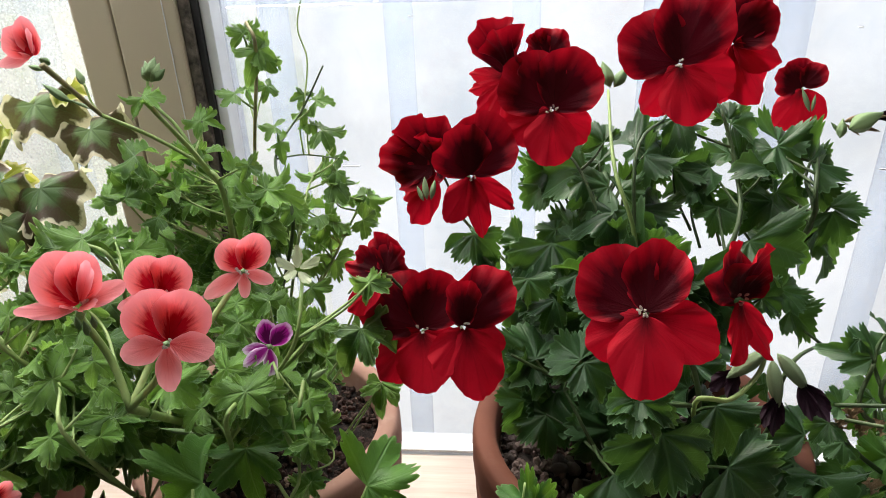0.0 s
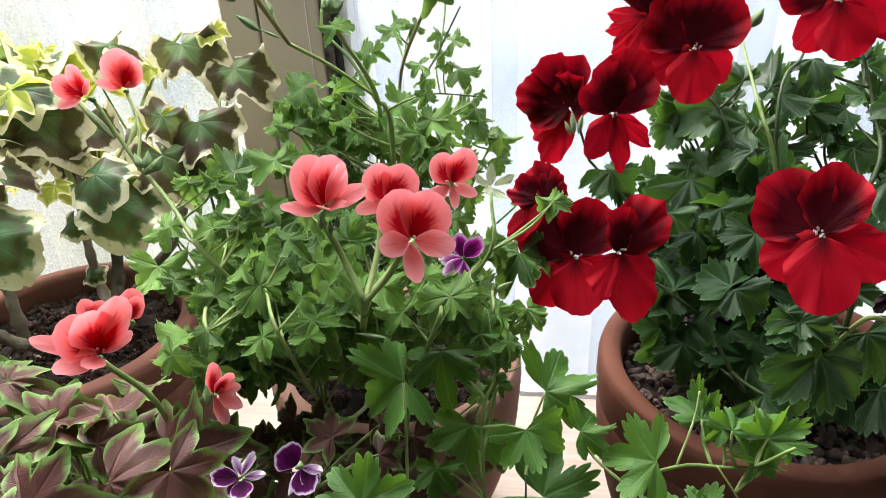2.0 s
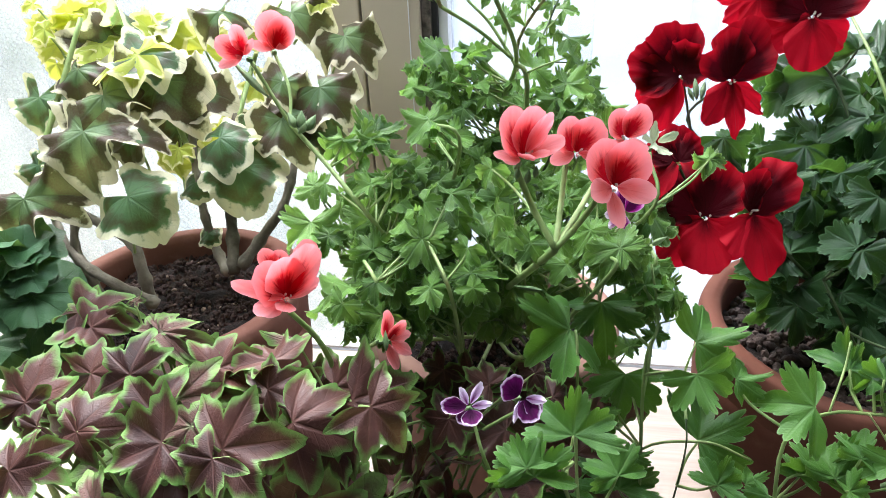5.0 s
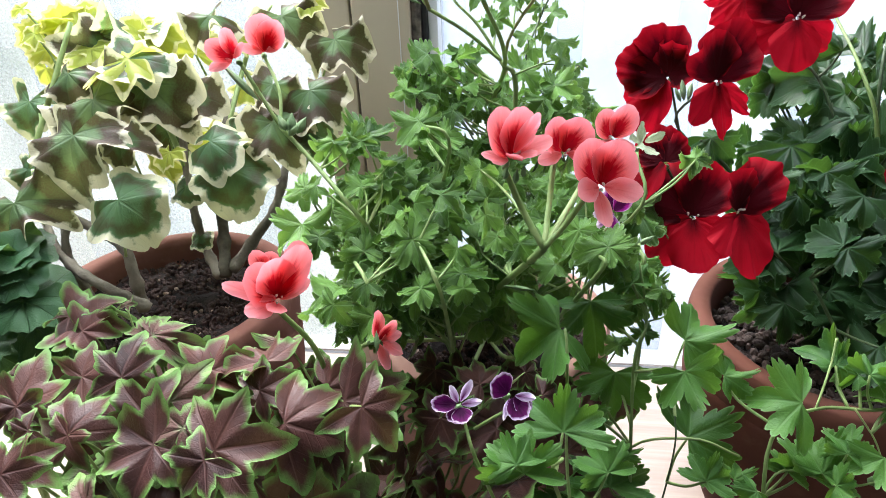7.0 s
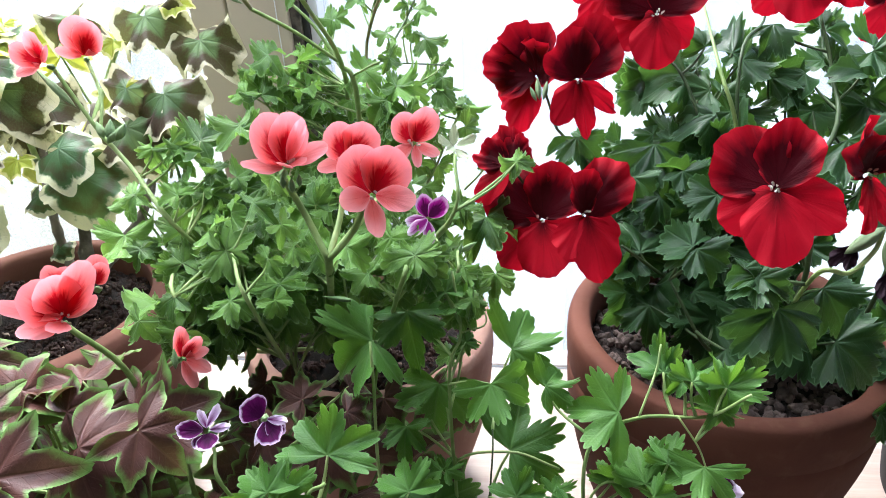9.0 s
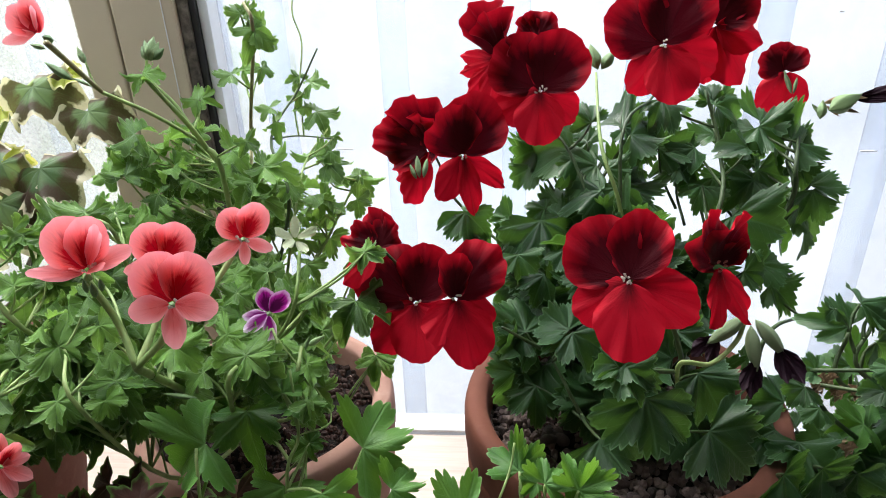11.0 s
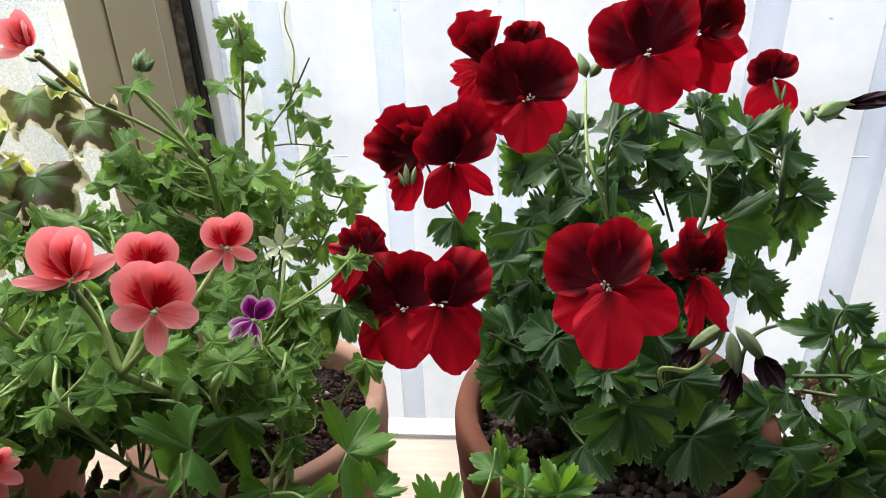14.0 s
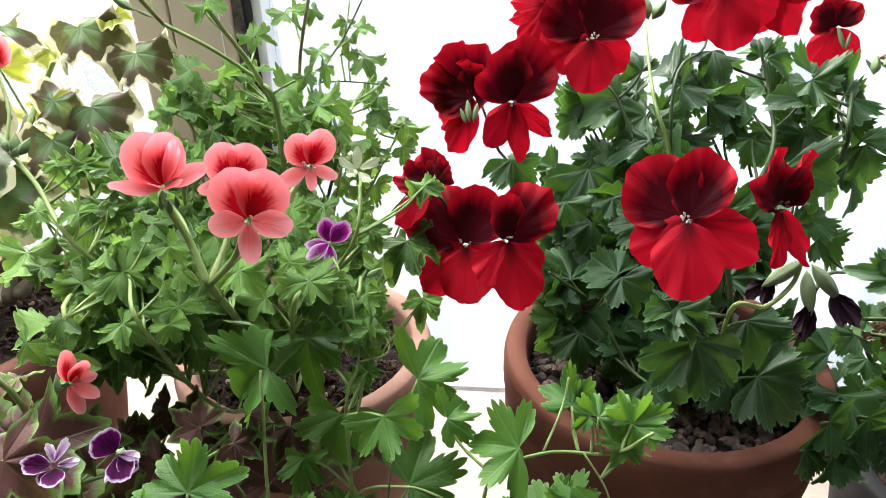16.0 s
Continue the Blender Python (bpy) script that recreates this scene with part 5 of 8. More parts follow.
mid.flower((-0.2403, 0.1679, 0.1866), (0.44, -0.43, 0.79), (-0.01, 0.50, 0.87), [('pink_up', 150, 0.0210, 0.95, 35), ('pink_up', 108, 0.0205, 0.9, 45), ('pink_up', 62, 0.0261, 0.55, 40), ('pink_low', 172, 0.0245, 0.55, 10), ('pink_low', 215, 0.0198, 0.8, 25), ('pink_low', 255, 0.0128, 1.2, 35), ('pink_low', 25, 0.0154, 0.7, 30)], stamens=5, reach=0.0035)
mid.flower((-0.2500, 0.1850, 0.1890), (0.10, -0.60, 0.78), (-0.01, 0.50, 0.87), [('pink_up', 78, 0.0105, 1.0, 30), ('pink_up', 128, 0.0120, 0.75, 20), ('pink_low', 20, 0.0080, 0.8, 20)], name="half_open_flower")
mid.flower((-0.2390, 0.1900, 0.1890), (0.30, -0.55, 0.78), (-0.01, 0.50, 0.87), [('pink_up', 82, 0.0130, 0.85, 25), ('pink_up', 50, 0.0115, 0.8, 35), ('pink_low', 120, 0.0090, 0.8, 20)], name="half_open_flower")
mid.flower((-0.2000, 0.1765, 0.1605), (0.79, -0.47, 0.40), (-0.03, 0.49, 0.87), [('pink_up', 98, 0.0140, 0.55, 10), ('pink_up', 62, 0.0118, 0.6, 25), ('pink_low', 20, 0.0100, 0.9, 20), ('pink_low', 330, 0.0118, 0.9, 0), ('pink_low', 292, 0.0135, 0.8, 0)], name="half_open_flower")
mid.bud((-0.1976, 0.1666, 0.1629), (-0.1984, 0.1711, 0.1710), 0.50)
mid.flower((-0.2771, 0.2882, 0.2646), (0.39, -0.82, 0.42), (-0.01, 0.50, 0.87), [('pink_up', 100, 0.0198, 0.9, 20), ('pink_up', 70, 0.0189, 0.8, 25), ('pink_low', 170, 0.0122, 0.8, 0), ('pink_low', 30, 0.0087, 0.8, 0)])
mid.flower((-0.2837, 0.2655, 0.2668), (-0.02, -0.88, 0.47), (-0.01, 0.50, 0.87), [('pink_up', 95, 0.0159, 0.6, 30), ('pink_up', 150, 0.0151, 0.8, 10), ('pink_low', 200, 0.0132, 0.8, 0), ('pink_low', 40, 0.0110, 0.7, 20)])
mid.flower((-0.0946, 0.2228, 0.2060), (0.34, -0.72, 0.60), (0.28, 0.43, 0.86), [('purple_up', 118, 0.0103, 1, 8), ('purple_up', 62, 0.0111, 0.95, 8), ('purple_low', 205, 0.0098, 1, 0), ('purple_low', 235, 0.0118, 1, 0), ('purple_low', 290, 0.0113, 1, 0)], label="small purple and white flower")
mid.bud((-0.1720, 0.3177, 0.2954), (-0.1691, 0.3233, 0.3062), 0.80)
mid.bud((-0.1711, 0.3178, 0.2953), (-0.1740, 0.3220, 0.3046), 0.80)
mid.bud((-0.1703, 0.3179, 0.2953), (-0.1639, 0.3211, 0.3008), 0.80)
mid.bud((-0.1709, 0.3176, 0.2948), (-0.1668, 0.3222, 0.3035), 0.80)
mid.bud((-0.1726, 0.3177, 0.2954), (-0.1755, 0.3206, 0.3020), 0.80)
mid.bud((-0.1291, 0.2118, 0.1686), (-0.1448, 0.2115, 0.1710), 0.25)
mid.bud((-0.0809, 0.2252, 0.1875), (-0.0728, 0.2280, 0.1917), 0.50)
mid.bud((-0.0822, 0.2240, 0.1852), (-0.0796, 0.2275, 0.1920), 0.40)
mid.flower((-0.0828, 0.2360, 0.2345), (0.29, -0.62, 0.73), (0.00, 0.43, 0.90), [('pale', 90, 0.0092, 1, 15), ('pale', 162, 0.0092, 1, 15), ('pale', 18, 0.0092, 1, 15), ('pale', 234, 0.0086, 1, 15), ('pale', 306, 0.0086, 1, 15)], name="seed_head", calyx=0.005, label="spent greenish flower")
mid.stem([(-0.1630, 0.3500, 0.0350), (-0.1650, 0.2900, 0.1000), (-0.1265, 0.1729, 0.2141)], 0.0018, 0.0017)
mid.stem([(-0.1265, 0.1729, 0.2141), (-0.1356, 0.1831, 0.2265), (-0.1430, 0.1842, 0.2438)], 0.0014, 0.0013)
for x, y, z, r in ((-0.1425, 0.1815, 0.2410, 0.0052), (-0.1385, 0.1795, 0.2402, 0.0058), (-0.1355, 0.1800, 0.2425, 0.0048)):
    mid.bud((x, y, z - 0.2 * r), (x + 0.15 * r, y - 0.2 * r, z + r), 0.62)
mid.bud((-0.1404, 0.1838, 0.2378), (-0.1439, 0.1844, 0.2459), 0.42)
mid.stem([(-0.1265, 0.1729, 0.2141), (-0.1174, 0.1788, 0.2232), (-0.1100, 0.1764, 0.2379)], 0.0013, 0.0012)
mid.bud((-0.1126, 0.1772, 0.2328), (-0.1091, 0.1761, 0.2397), 0.42)
mid.stem([(-0.1265, 0.1729, 0.2141), (-0.1246, 0.1918, 0.2248), (-0.1231, 0.2000, 0.2409)], 0.0013, 0.0012)
mid.bud((-0.1236, 0.1971, 0.2352), (-0.1229, 0.2010, 0.2428), 0.42)
mid.stem([(-0.1265, 0.1729, 0.2141), (-0.1123, 0.2048, 0.2243), (-0.1007, 0.2236, 0.2399)], 0.0013, 0.0012)
mid.bud((-0.1048, 0.2170, 0.2345), (-0.0993, 0.2259, 0.2418), 0.42)
mid.stem([(-0.1500, 0.3000, 0.1100), (-0.0862, 0.2221, 0.2030), (-0.0832, 0.2436, 0.2283)], 0.0010, 0.0008)
mid.stem([(-0.1500, 0.2900, 0.1000), (-0.0910, 0.2127, 0.1879), (-0.0967, 0.2271, 0.2024)], 0.0007, 0.0006)
mid.stem([(-0.1630, 0.3500, 0.0350), (-0.2000, 0.2900, 0.1100), (-0.2141, 0.2302, 0.1915), (-0.2461, 0.2529, 0.2173), (-0.2647, 0.2638, 0.2319)], 0.0012, 0.0012)
mid.stem([(-0.2647, 0.2638, 0.2319), (-0.2681, 0.2784, 0.2470), (-0.2794, 0.2931, 0.2621)], 0.0009, 0.0009)
mid.stem([(-0.2647, 0.2638, 0.2319), (-0.2742, 0.2673, 0.2479), (-0.2836, 0.2708, 0.2640)], 0.0010, 0.0011)
mid.bud((-0.2745, 0.2658, 0.2454), (-0.2964, 0.2739, 0.2640), 0.22)
mid.flower((-0.1943, 0.2726, 0.3153), (-0.14, -0.85, 0.51), (0.00, 0.43, 0.90), [('pink_up', 100, 0.0156, 0.75, 20), ('pink_up', 140, 0.0156, 0.85, 5), ('pink_low', 190, 0.0156, 0.7, 0), ('pink_low', 60, 0.0113, 0.6, 30)])
mid.stem([(-0.1630, 0.3500, 0.0350), (-0.1426, 0.3137, 0.2249), (-0.1507, 0.3136, 0.2535)], 0.0017, 0.0014)
mid.stem([(-0.1507, 0.3136, 0.2535), (-0.1689, 0.3046, 0.2711), (-0.1871, 0.2957, 0.2848)], 0.0010, 0.0010)
mid.stem([(-0.1871, 0.2957, 0.2848), (-0.1895, 0.2836, 0.2986), (-0.1919, 0.2715, 0.3124)], 0.0010, 0.0014, mat=M_STEM_RED)
mid.stem([(-0.1507, 0.3136, 0.2535), (-0.1644, 0.3211, 0.2719), (-0.1779, 0.3260, 0.2847), (-0.1793, 0.3311, 0.2956)], 0.0010, 0.0007)
mid.stem([(-0.1871, 0.2957, 0.2848), (-0.1916, 0.2980, 0.2904), (-0.1949, 0.3014, 0.2981)], 0.0005, 0.0005)
mid.bud((-0.1949, 0.3010, 0.2973), (-0.1991, 0.3043, 0.3050), 0.62)
mid.bud((-0.1908, 0.2965, 0.2871), (-0.2027, 0.2977, 0.2921), 0.20)
mid.bud((-0.2008, 0.2971, 0.2905), (-0.2147, 0.2998, 0.2989), 0.42)
mid.bud((-0.2138, 0.3027, 0.3046), (-0.2213, 0.3029, 0.3067), 0.60)
mid.bud((-0.2603, 0.2594, 0.2314), (-0.2646, 0.2632, 0.2389), 0.80)
mid.bud((-0.2575, 0.2589, 0.2300), (-0.2576, 0.2646, 0.2398), 0.80)
mid.bud((-0.2546, 0.2592, 0.2299), (-0.2500, 0.2642, 0.2375), 0.80)
mid.bud((-0.2589, 0.2581, 0.2289), (-0.2533, 0.2624, 0.2352), 0.80)
mid.leaf('scented', (-0.1153, 0.3193, 0.3092), (-0.1238, 0.3155, 0.3032), face=(0.14, -0.37, 0.92))
mid.leaf('scented', (-0.1153, 0.3193, 0.3092), (-0.1055, 0.3157, 0.2999), face=(0.14, -0.37, 0.92))
mid.leaf('scented', (-0.1223, 0.3218, 0.3159), (-0.1266, 0.3249, 0.3232), face=(0.15, -0.37, 0.92))
mid.leaf('scented', (-0.1195, 0.3226, 0.3170), (-0.1139, 0.3249, 0.3206), face=(0.15, -0.37, 0.92))
mid.leaf('scented', (-0.1420, 0.3988, 0.2750), (-0.1348, 0.3970, 0.2699), face=(0.14, -0.36, 0.92))
mid.leaf('scented', (-0.1468, 0.3601, 0.2789), (-0.1582, 0.3599, 0.2808), face=(0.15, -0.36, 0.92))
mid.leaf('scented', (-0.1544, 0.3970, 0.2739), (-0.1473, 0.4007, 0.2800), face=(0.15, -0.36, 0.92))
mid.leaf('scented', (-0.1178, 0.4221, 0.2403), (-0.1014, 0.4234, 0.2396), face=(0.11, -0.36, 0.93))
mid.leaf('scented', (-0.1054, 0.3912, 0.2147), (-0.0894, 0.3940, 0.2173), face=(0.10, -0.34, 0.93))
mid.leaf('scented', (-0.0909, 0.4138, 0.1978), (-0.1007, 0.4139, 0.2000), face=(0.08, -0.34, 0.94))
mid.leaf('scented', (-0.0897, 0.4130, 0.1960), (-0.0797, 0.4081, 0.1838), face=(0.08, -0.34, 0.94))
mid.leaf('scented', (-0.1210, 0.3540, 0.2141), (-0.1141, 0.3501, 0.2045), face=(0.12, -0.33, 0.94))
mid.leaf('scented', (-0.1604, 0.2875, 0.2943), (-0.1698, 0.2860, 0.2930), face=(0.19, -0.34, 0.92))
mid.leaf('scented', (-0.1591, 0.2880, 0.2950), (-0.1503, 0.2895, 0.2963), face=(0.19, -0.34, 0.92))
mid.leaf('scented', (-0.1555, 0.3298, 0.2724), (-0.1647, 0.3311, 0.2769), face=(0.17, -0.34, 0.92))
mid.leaf('scented', (-0.1540, 0.3299, 0.2724), (-0.1478, 0.3331, 0.2776), face=(0.17, -0.34, 0.92))
mid.leaf('scented', (-0.1192, 0.2939, 0.2601), (-0.1136, 0.2919, 0.2548), face=(0.14, -0.34, 0.93))
mid.leaf('scented', (-0.1944, 0.3278, 0.2544), (-0.2104, 0.3249, 0.2517), face=(0.19, -0.32, 0.93))
mid.leaf('scented', (-0.1340, 0.3871, 0.2433), (-0.1429, 0.3840, 0.2388), face=(0.13, -0.35, 0.93))
mid.leaf('scented', (-0.1348, 0.3671, 0.2203), (-0.1278, 0.3645, 0.2137), face=(0.13, -0.33, 0.93))
mid.leaf('scented', (-0.1867, 0.3495, 0.2311), (-0.1986, 0.3464, 0.2270), face=(0.17, -0.32, 0.93))
mid.leaf('scented', (-0.1777, 0.3073, 0.2271), (-0.1885, 0.3051, 0.2247), face=(0.18, -0.31, 0.93))
mid.leaf('scented', (-0.1899, 0.2616, 0.2366), (-0.2061, 0.2609, 0.2384), face=(0.21, -0.29, 0.94))
mid.leaf('scented', (-0.1886, 0.2611, 0.2353), (-0.1791, 0.2648, 0.2410), face=(0.21, -0.29, 0.94))
mid.leaf('scented', (-0.1529, 0.3684, 0.2237), (-0.1618, 0.3654, 0.2193), face=(0.14, -0.33, 0.93))
mid.leaf('scented', (-0.1115, 0.3881, 0.1898), (-0.1021, 0.3847, 0.1809), face=(0.10, -0.33, 0.94))
mid.leaf('scented', (-0.0639, 0.3031, 0.1981), (-0.0578, 0.3009, 0.1923), face=(0.08, -0.32, 0.95))
mid.leaf('scented', (-0.0700, 0.3040, 0.2011), (-0.0761, 0.3008, 0.1958), face=(0.08, -0.32, 0.94))
mid.leaf('scented', (-0.1954, 0.2279, 0.1867), (-0.2112, 0.2278, 0.1897), face=(0.21, -0.24, 0.95))
mid.leaf('scented', (-0.1941, 0.2275, 0.1854), (-0.1797, 0.2280, 0.1837), face=(0.21, -0.24, 0.95))
mid.leaf('scented', (-0.1099, 0.2128, 0.2019), (-0.1171, 0.2070, 0.1914), face=(0.14, -0.27, 0.95))
mid.leaf('scented', (-0.1087, 0.2123, 0.2008), (-0.0979, 0.2158, 0.2058), face=(0.14, -0.27, 0.95))
mid.leaf('scented', (-0.0786, 0.2160, 0.1852), (-0.0688, 0.2152, 0.1815), face=(0.10, -0.27, 0.96))
mid.leaf('scented', (-0.0798, 0.2148, 0.1830), (-0.0848, 0.2101, 0.1743), face=(0.11, -0.26, 0.96))
mid.leaf('scented', (-0.1016, 0.2013, 0.1961), (-0.0923, 0.2030, 0.1978), face=(0.14, -0.26, 0.96))
mid.leaf('scented', (-0.1028, 0.2001, 0.1940), (-0.1109, 0.1975, 0.1902), face=(0.14, -0.26, 0.96))
mid.leaf('scented', (-0.0731, 0.1949, 0.1815), (-0.0673, 0.1923, 0.1750), face=(0.10, -0.25, 0.96))
mid.leaf('scented', (-0.0743, 0.1953, 0.1826), (-0.0800, 0.1933, 0.1797), face=(0.10, -0.25, 0.96))
mid.leaf('scented', (-0.1255, 0.4232, 0.2441), (-0.1197, 0.4211, 0.2386), face=(0.11, -0.36, 0.93))
mid.leaf('scented', (-0.1375, 0.3907, 0.2516), (-0.1483, 0.3898, 0.2520), face=(0.13, -0.35, 0.93))
mid.leaf('scented', (-0.1035, 0.3946, 0.2214), (-0.1146, 0.3913, 0.2168), face=(0.10, -0.35, 0.93))
mid.leaf('scented', (-0.1216, 0.4302, 0.2578), (-0.1101, 0.4328, 0.2608), face=(0.11, -0.37, 0.92))
mid.leaf('scented', (-0.1293, 0.4313, 0.2616), (-0.1350, 0.4333, 0.2671), face=(0.12, -0.37, 0.92))
mid.leaf('scented', (-0.1312, 0.4261, 0.2513), (-0.1216, 0.4260, 0.2491), face=(0.12, -0.36, 0.92))
mid.leaf('scented', (-0.1017, 0.3987, 0.2296), (-0.0980, 0.4006, 0.2328), face=(0.10, -0.35, 0.93))
mid.leaf('scented', (-0.1881, 0.2152, 0.1928), (-0.2045, 0.2131, 0.1934), face=(0.06, -0.31, 0.95))
mid.leaf('scented', (-0.1881, 0.2152, 0.1928), (-0.1772, 0.2139, 0.1876), face=(0.06, -0.31, 0.95))
mid.leaf('scented', (-0.1881, 0.2152, 0.1928), (-0.1872, 0.2228, 0.2057), face=(0.06, -0.31, 0.95))
mid.leaf('scented', (-0.1511, 0.1944, 0.2178), (-0.1437, 0.1930, 0.2133), face=(0.02, -0.33, 0.94))
mid.leaf('scented', (-0.1750, 0.2256, 0.2121), (-0.1643, 0.2290, 0.2153), face=(0.05, -0.33, 0.94))
mid.leaf('scented', (-0.2162, 0.2357, 0.2113), (-0.2248, 0.2375, 0.2165), face=(0.09, -0.33, 0.94))
mid.leaf('scented', (-0.2045, 0.2517, 0.2169), (-0.1960, 0.2550, 0.2204), face=(0.08, -0.34, 0.94))
mid.leaf('scented', (-0.2425, 0.2435, 0.2073), (-0.2511, 0.2402, 0.2038), face=(0.12, -0.32, 0.94))
mid.leaf('scented', (-0.2487, 0.2885, 0.1545), (-0.2623, 0.2825, 0.1474), face=(0.10, -0.31, 0.95))
mid.leaf('scented', (-0.2072, 0.1957, 0.1802), (-0.2176, 0.1918, 0.1760), face=(0.09, -0.29, 0.95))
mid.leaf('scented', (-0.1819, 0.1963, 0.1778), (-0.1936, 0.1935, 0.1759), face=(0.06, -0.30, 0.95))
mid.leaf('scented', (-0.1819, 0.1963, 0.1778), (-0.1700, 0.1952, 0.1727), face=(0.06, -0.30, 0.95))
mid.leaf('scented', (-0.2042, 0.2460, 0.2068), (-0.2010, 0.2406, 0.1966), face=(0.08, -0.33, 0.94))
mid.leaf('scented', (-0.2250, 0.2549, 0.2278), (-0.2196, 0.2607, 0.2364), face=(0.10, -0.34, 0.93))
mid.leaf('scented', (-0.2193, 0.2556, 0.2276), (-0.2280, 0.2560, 0.2305), face=(0.09, -0.34, 0.93))
mid.leaf('scented', (-0.2344, 0.2562, 0.2273), (-0.2385, 0.2498, 0.2173), face=(0.11, -0.34, 0.93))
mid.leaf('scented', (-0.1540, 0.2037, 0.2348), (-0.1587, 0.1995, 0.2287), face=(0.03, -0.34, 0.94))
mid.leaf('scented', (-0.1363, 0.1903, 0.2067), (-0.1408, 0.1849, 0.1985), face=(0.01, -0.32, 0.95))
mid.leaf('scented', (-0.1266, 0.1993, 0.2049), (-0.1141, 0.1984, 0.2001), face=(-0.01, -0.32, 0.95))
mid.leaf('scented', (-0.1460, 0.1902, 0.2092), (-0.1531, 0.1869, 0.2053), face=(0.02, -0.32, 0.95))
mid.leaf('scented', (-0.2041, 0.1882, 0.1662), (-0.2144, 0.1816, 0.1574), face=(0.08, -0.28, 0.96))
mid.leaf('scented', (-0.1959, 0.2081, 0.1824), (-0.1903, 0.2048, 0.1751), face=(0.07, -0.30, 0.95))
mid.leaf('scented', (-0.1654, 0.2076, 0.1932), (-0.1704, 0.2030, 0.1865), face=(0.04, -0.31, 0.95))
mid.leaf('scented', (-0.1622, 0.1988, 0.1770), (-0.1568, 0.1955, 0.1699), face=(0.03, -0.30, 0.95))
mid.leaf('scented', (-0.2227, 0.1885, 0.1716), (-0.2277, 0.1826, 0.1625), face=(0.10, -0.28, 0.95))
mid.leaf('scented', (-0.2070, 0.3513, 0.1958), (-0.2216, 0.3476, 0.1931), face=(0.06, -0.35, 0.93))
mid.leaf('scented', (-0.2052, 0.3534, 0.1989), (-0.1890, 0.3564, 0.1999), face=(0.06, -0.35, 0.93))
mid.leaf('scented', (-0.1956, 0.3836, 0.2086), (-0.2036, 0.3884, 0.2190), face=(0.05, -0.36, 0.93))
mid.leaf('scented', (-0.1486, 0.3740, 0.1999), (-0.1601, 0.3764, 0.2069), face=(0.01, -0.36, 0.93))
mid.clear += [(Vector((-0.088, 0.350, 0.050)), 0.034), (Vector((-0.110, 0.300, 0.045)), 0.022)]
mid.leaf('scented', (-0.2025, 0.2587, 0.2001), (-0.2063, 0.2796, 0.2107), face=(0.00, -0.45, 0.89), wide=1.10)
mid.leaf('scented', (-0.1910, 0.2300, 0.1843), (-0.2089, 0.2303, 0.1845), face=(0.00, -0.45, 0.89))
mid.leaf('scented', (-0.1909, 0.2294, 0.1840), (-0.1861, 0.2487, 0.1938), face=(0.00, -0.45, 0.89))
mid.leaf('scented', (-0.1898, 0.2284, 0.1834), (-0.1804, 0.2145, 0.1764), face=(0.00, -0.45, 0.89))
mid.leaf('scented', (-0.1822, 0.2860, 0.2181), (-0.1696, 0.2925, 0.2214), face=(0.00, -0.45, 0.89))
mid.leaf('scented', (-0.1826, 0.2860, 0.2181), (-0.1940, 0.2841, 0.2171), face=(0.00, -0.45, 0.89))
mid.leaf('scented', (-0.1583, 0.2472, 0.1943), (-0.1733, 0.2421, 0.1917), face=(0.00, -0.45, 0.89))
mid.leaf('scented', (-0.1551, 0.2587, 0.2010), (-0.1705, 0.2647, 0.2040), face=(0.00, -0.45, 0.89))
mid.leaf('scented', (-0.2517, 0.2388, 0.1873), (-0.2487, 0.2207, 0.1781), face=(0.00, -0.45, 0.89))
mid.leaf('scented', (-0.2177, 0.2179, 0.1774), (-0.2262, 0.2136, 0.1753), face=(0.00, -0.45, 0.89))
mid.leaf('scented', (-0.2167, 0.2179, 0.1775), (-0.2080, 0.2166, 0.1768), face=(0.00, -0.45, 0.89))
mid.leaf('scented', (-0.2079, 0.2074, 0.1732), (-0.2125, 0.1973, 0.1681), face=(0.00, -0.45, 0.89))
mid.leaf('scented', (-0.2011, 0.2070, 0.1733), (-0.1885, 0.1980, 0.1687), face=(0.00, -0.45, 0.89))
mid.leaf('scented', (-0.1650, 0.2127, 0.1770), (-0.1685, 0.2256, 0.1835), face=(0.00, -0.45, 0.89))
mid.leaf('scented', (-0.1650, 0.2120, 0.1768), (-0.1724, 0.2014, 0.1715), face=(0.00, -0.45, 0.89))
mid.leaf('scented', (-0.1641, 0.2120, 0.1769), (-0.1519, 0.1989, 0.1702), face=(0.00, -0.45, 0.89))
mid.leaf('scented', (-0.1636, 0.2133, 0.1774), (-0.1519, 0.2164, 0.1790), face=(0.00, -0.45, 0.89))
mid.leaf('scented', (-0.1436, 0.2284, 0.1849), (-0.1532, 0.2352, 0.1883), face=(0.00, -0.45, 0.89))
mid.leaf('scented', (-0.1427, 0.2279, 0.1848), (-0.1346, 0.2176, 0.1796), face=(0.00, -0.45, 0.89))
mid.leaf('scented', (-0.1421, 0.2292, 0.1854), (-0.1291, 0.2345, 0.1881), face=(0.00, -0.45, 0.89))
mid.leaf('scented', (-0.1082, 0.2326, 0.1880), (-0.1041, 0.2196, 0.1814), face=(0.00, -0.45, 0.89))
mid.leaf('scented', (-0.1090, 0.2326, 0.1880), (-0.1171, 0.2251, 0.1842), face=(0.00, -0.45, 0.89))
mid.leaf('scented', (-0.2247, 0.2881, 0.2193), (-0.2154, 0.2995, 0.2250), face=(0.00, -0.45, 0.89))
mid.leaf('scented', (-0.2253, 0.2874, 0.2188), (-0.2385, 0.3005, 0.2255), face=(0.00, -0.45, 0.89))
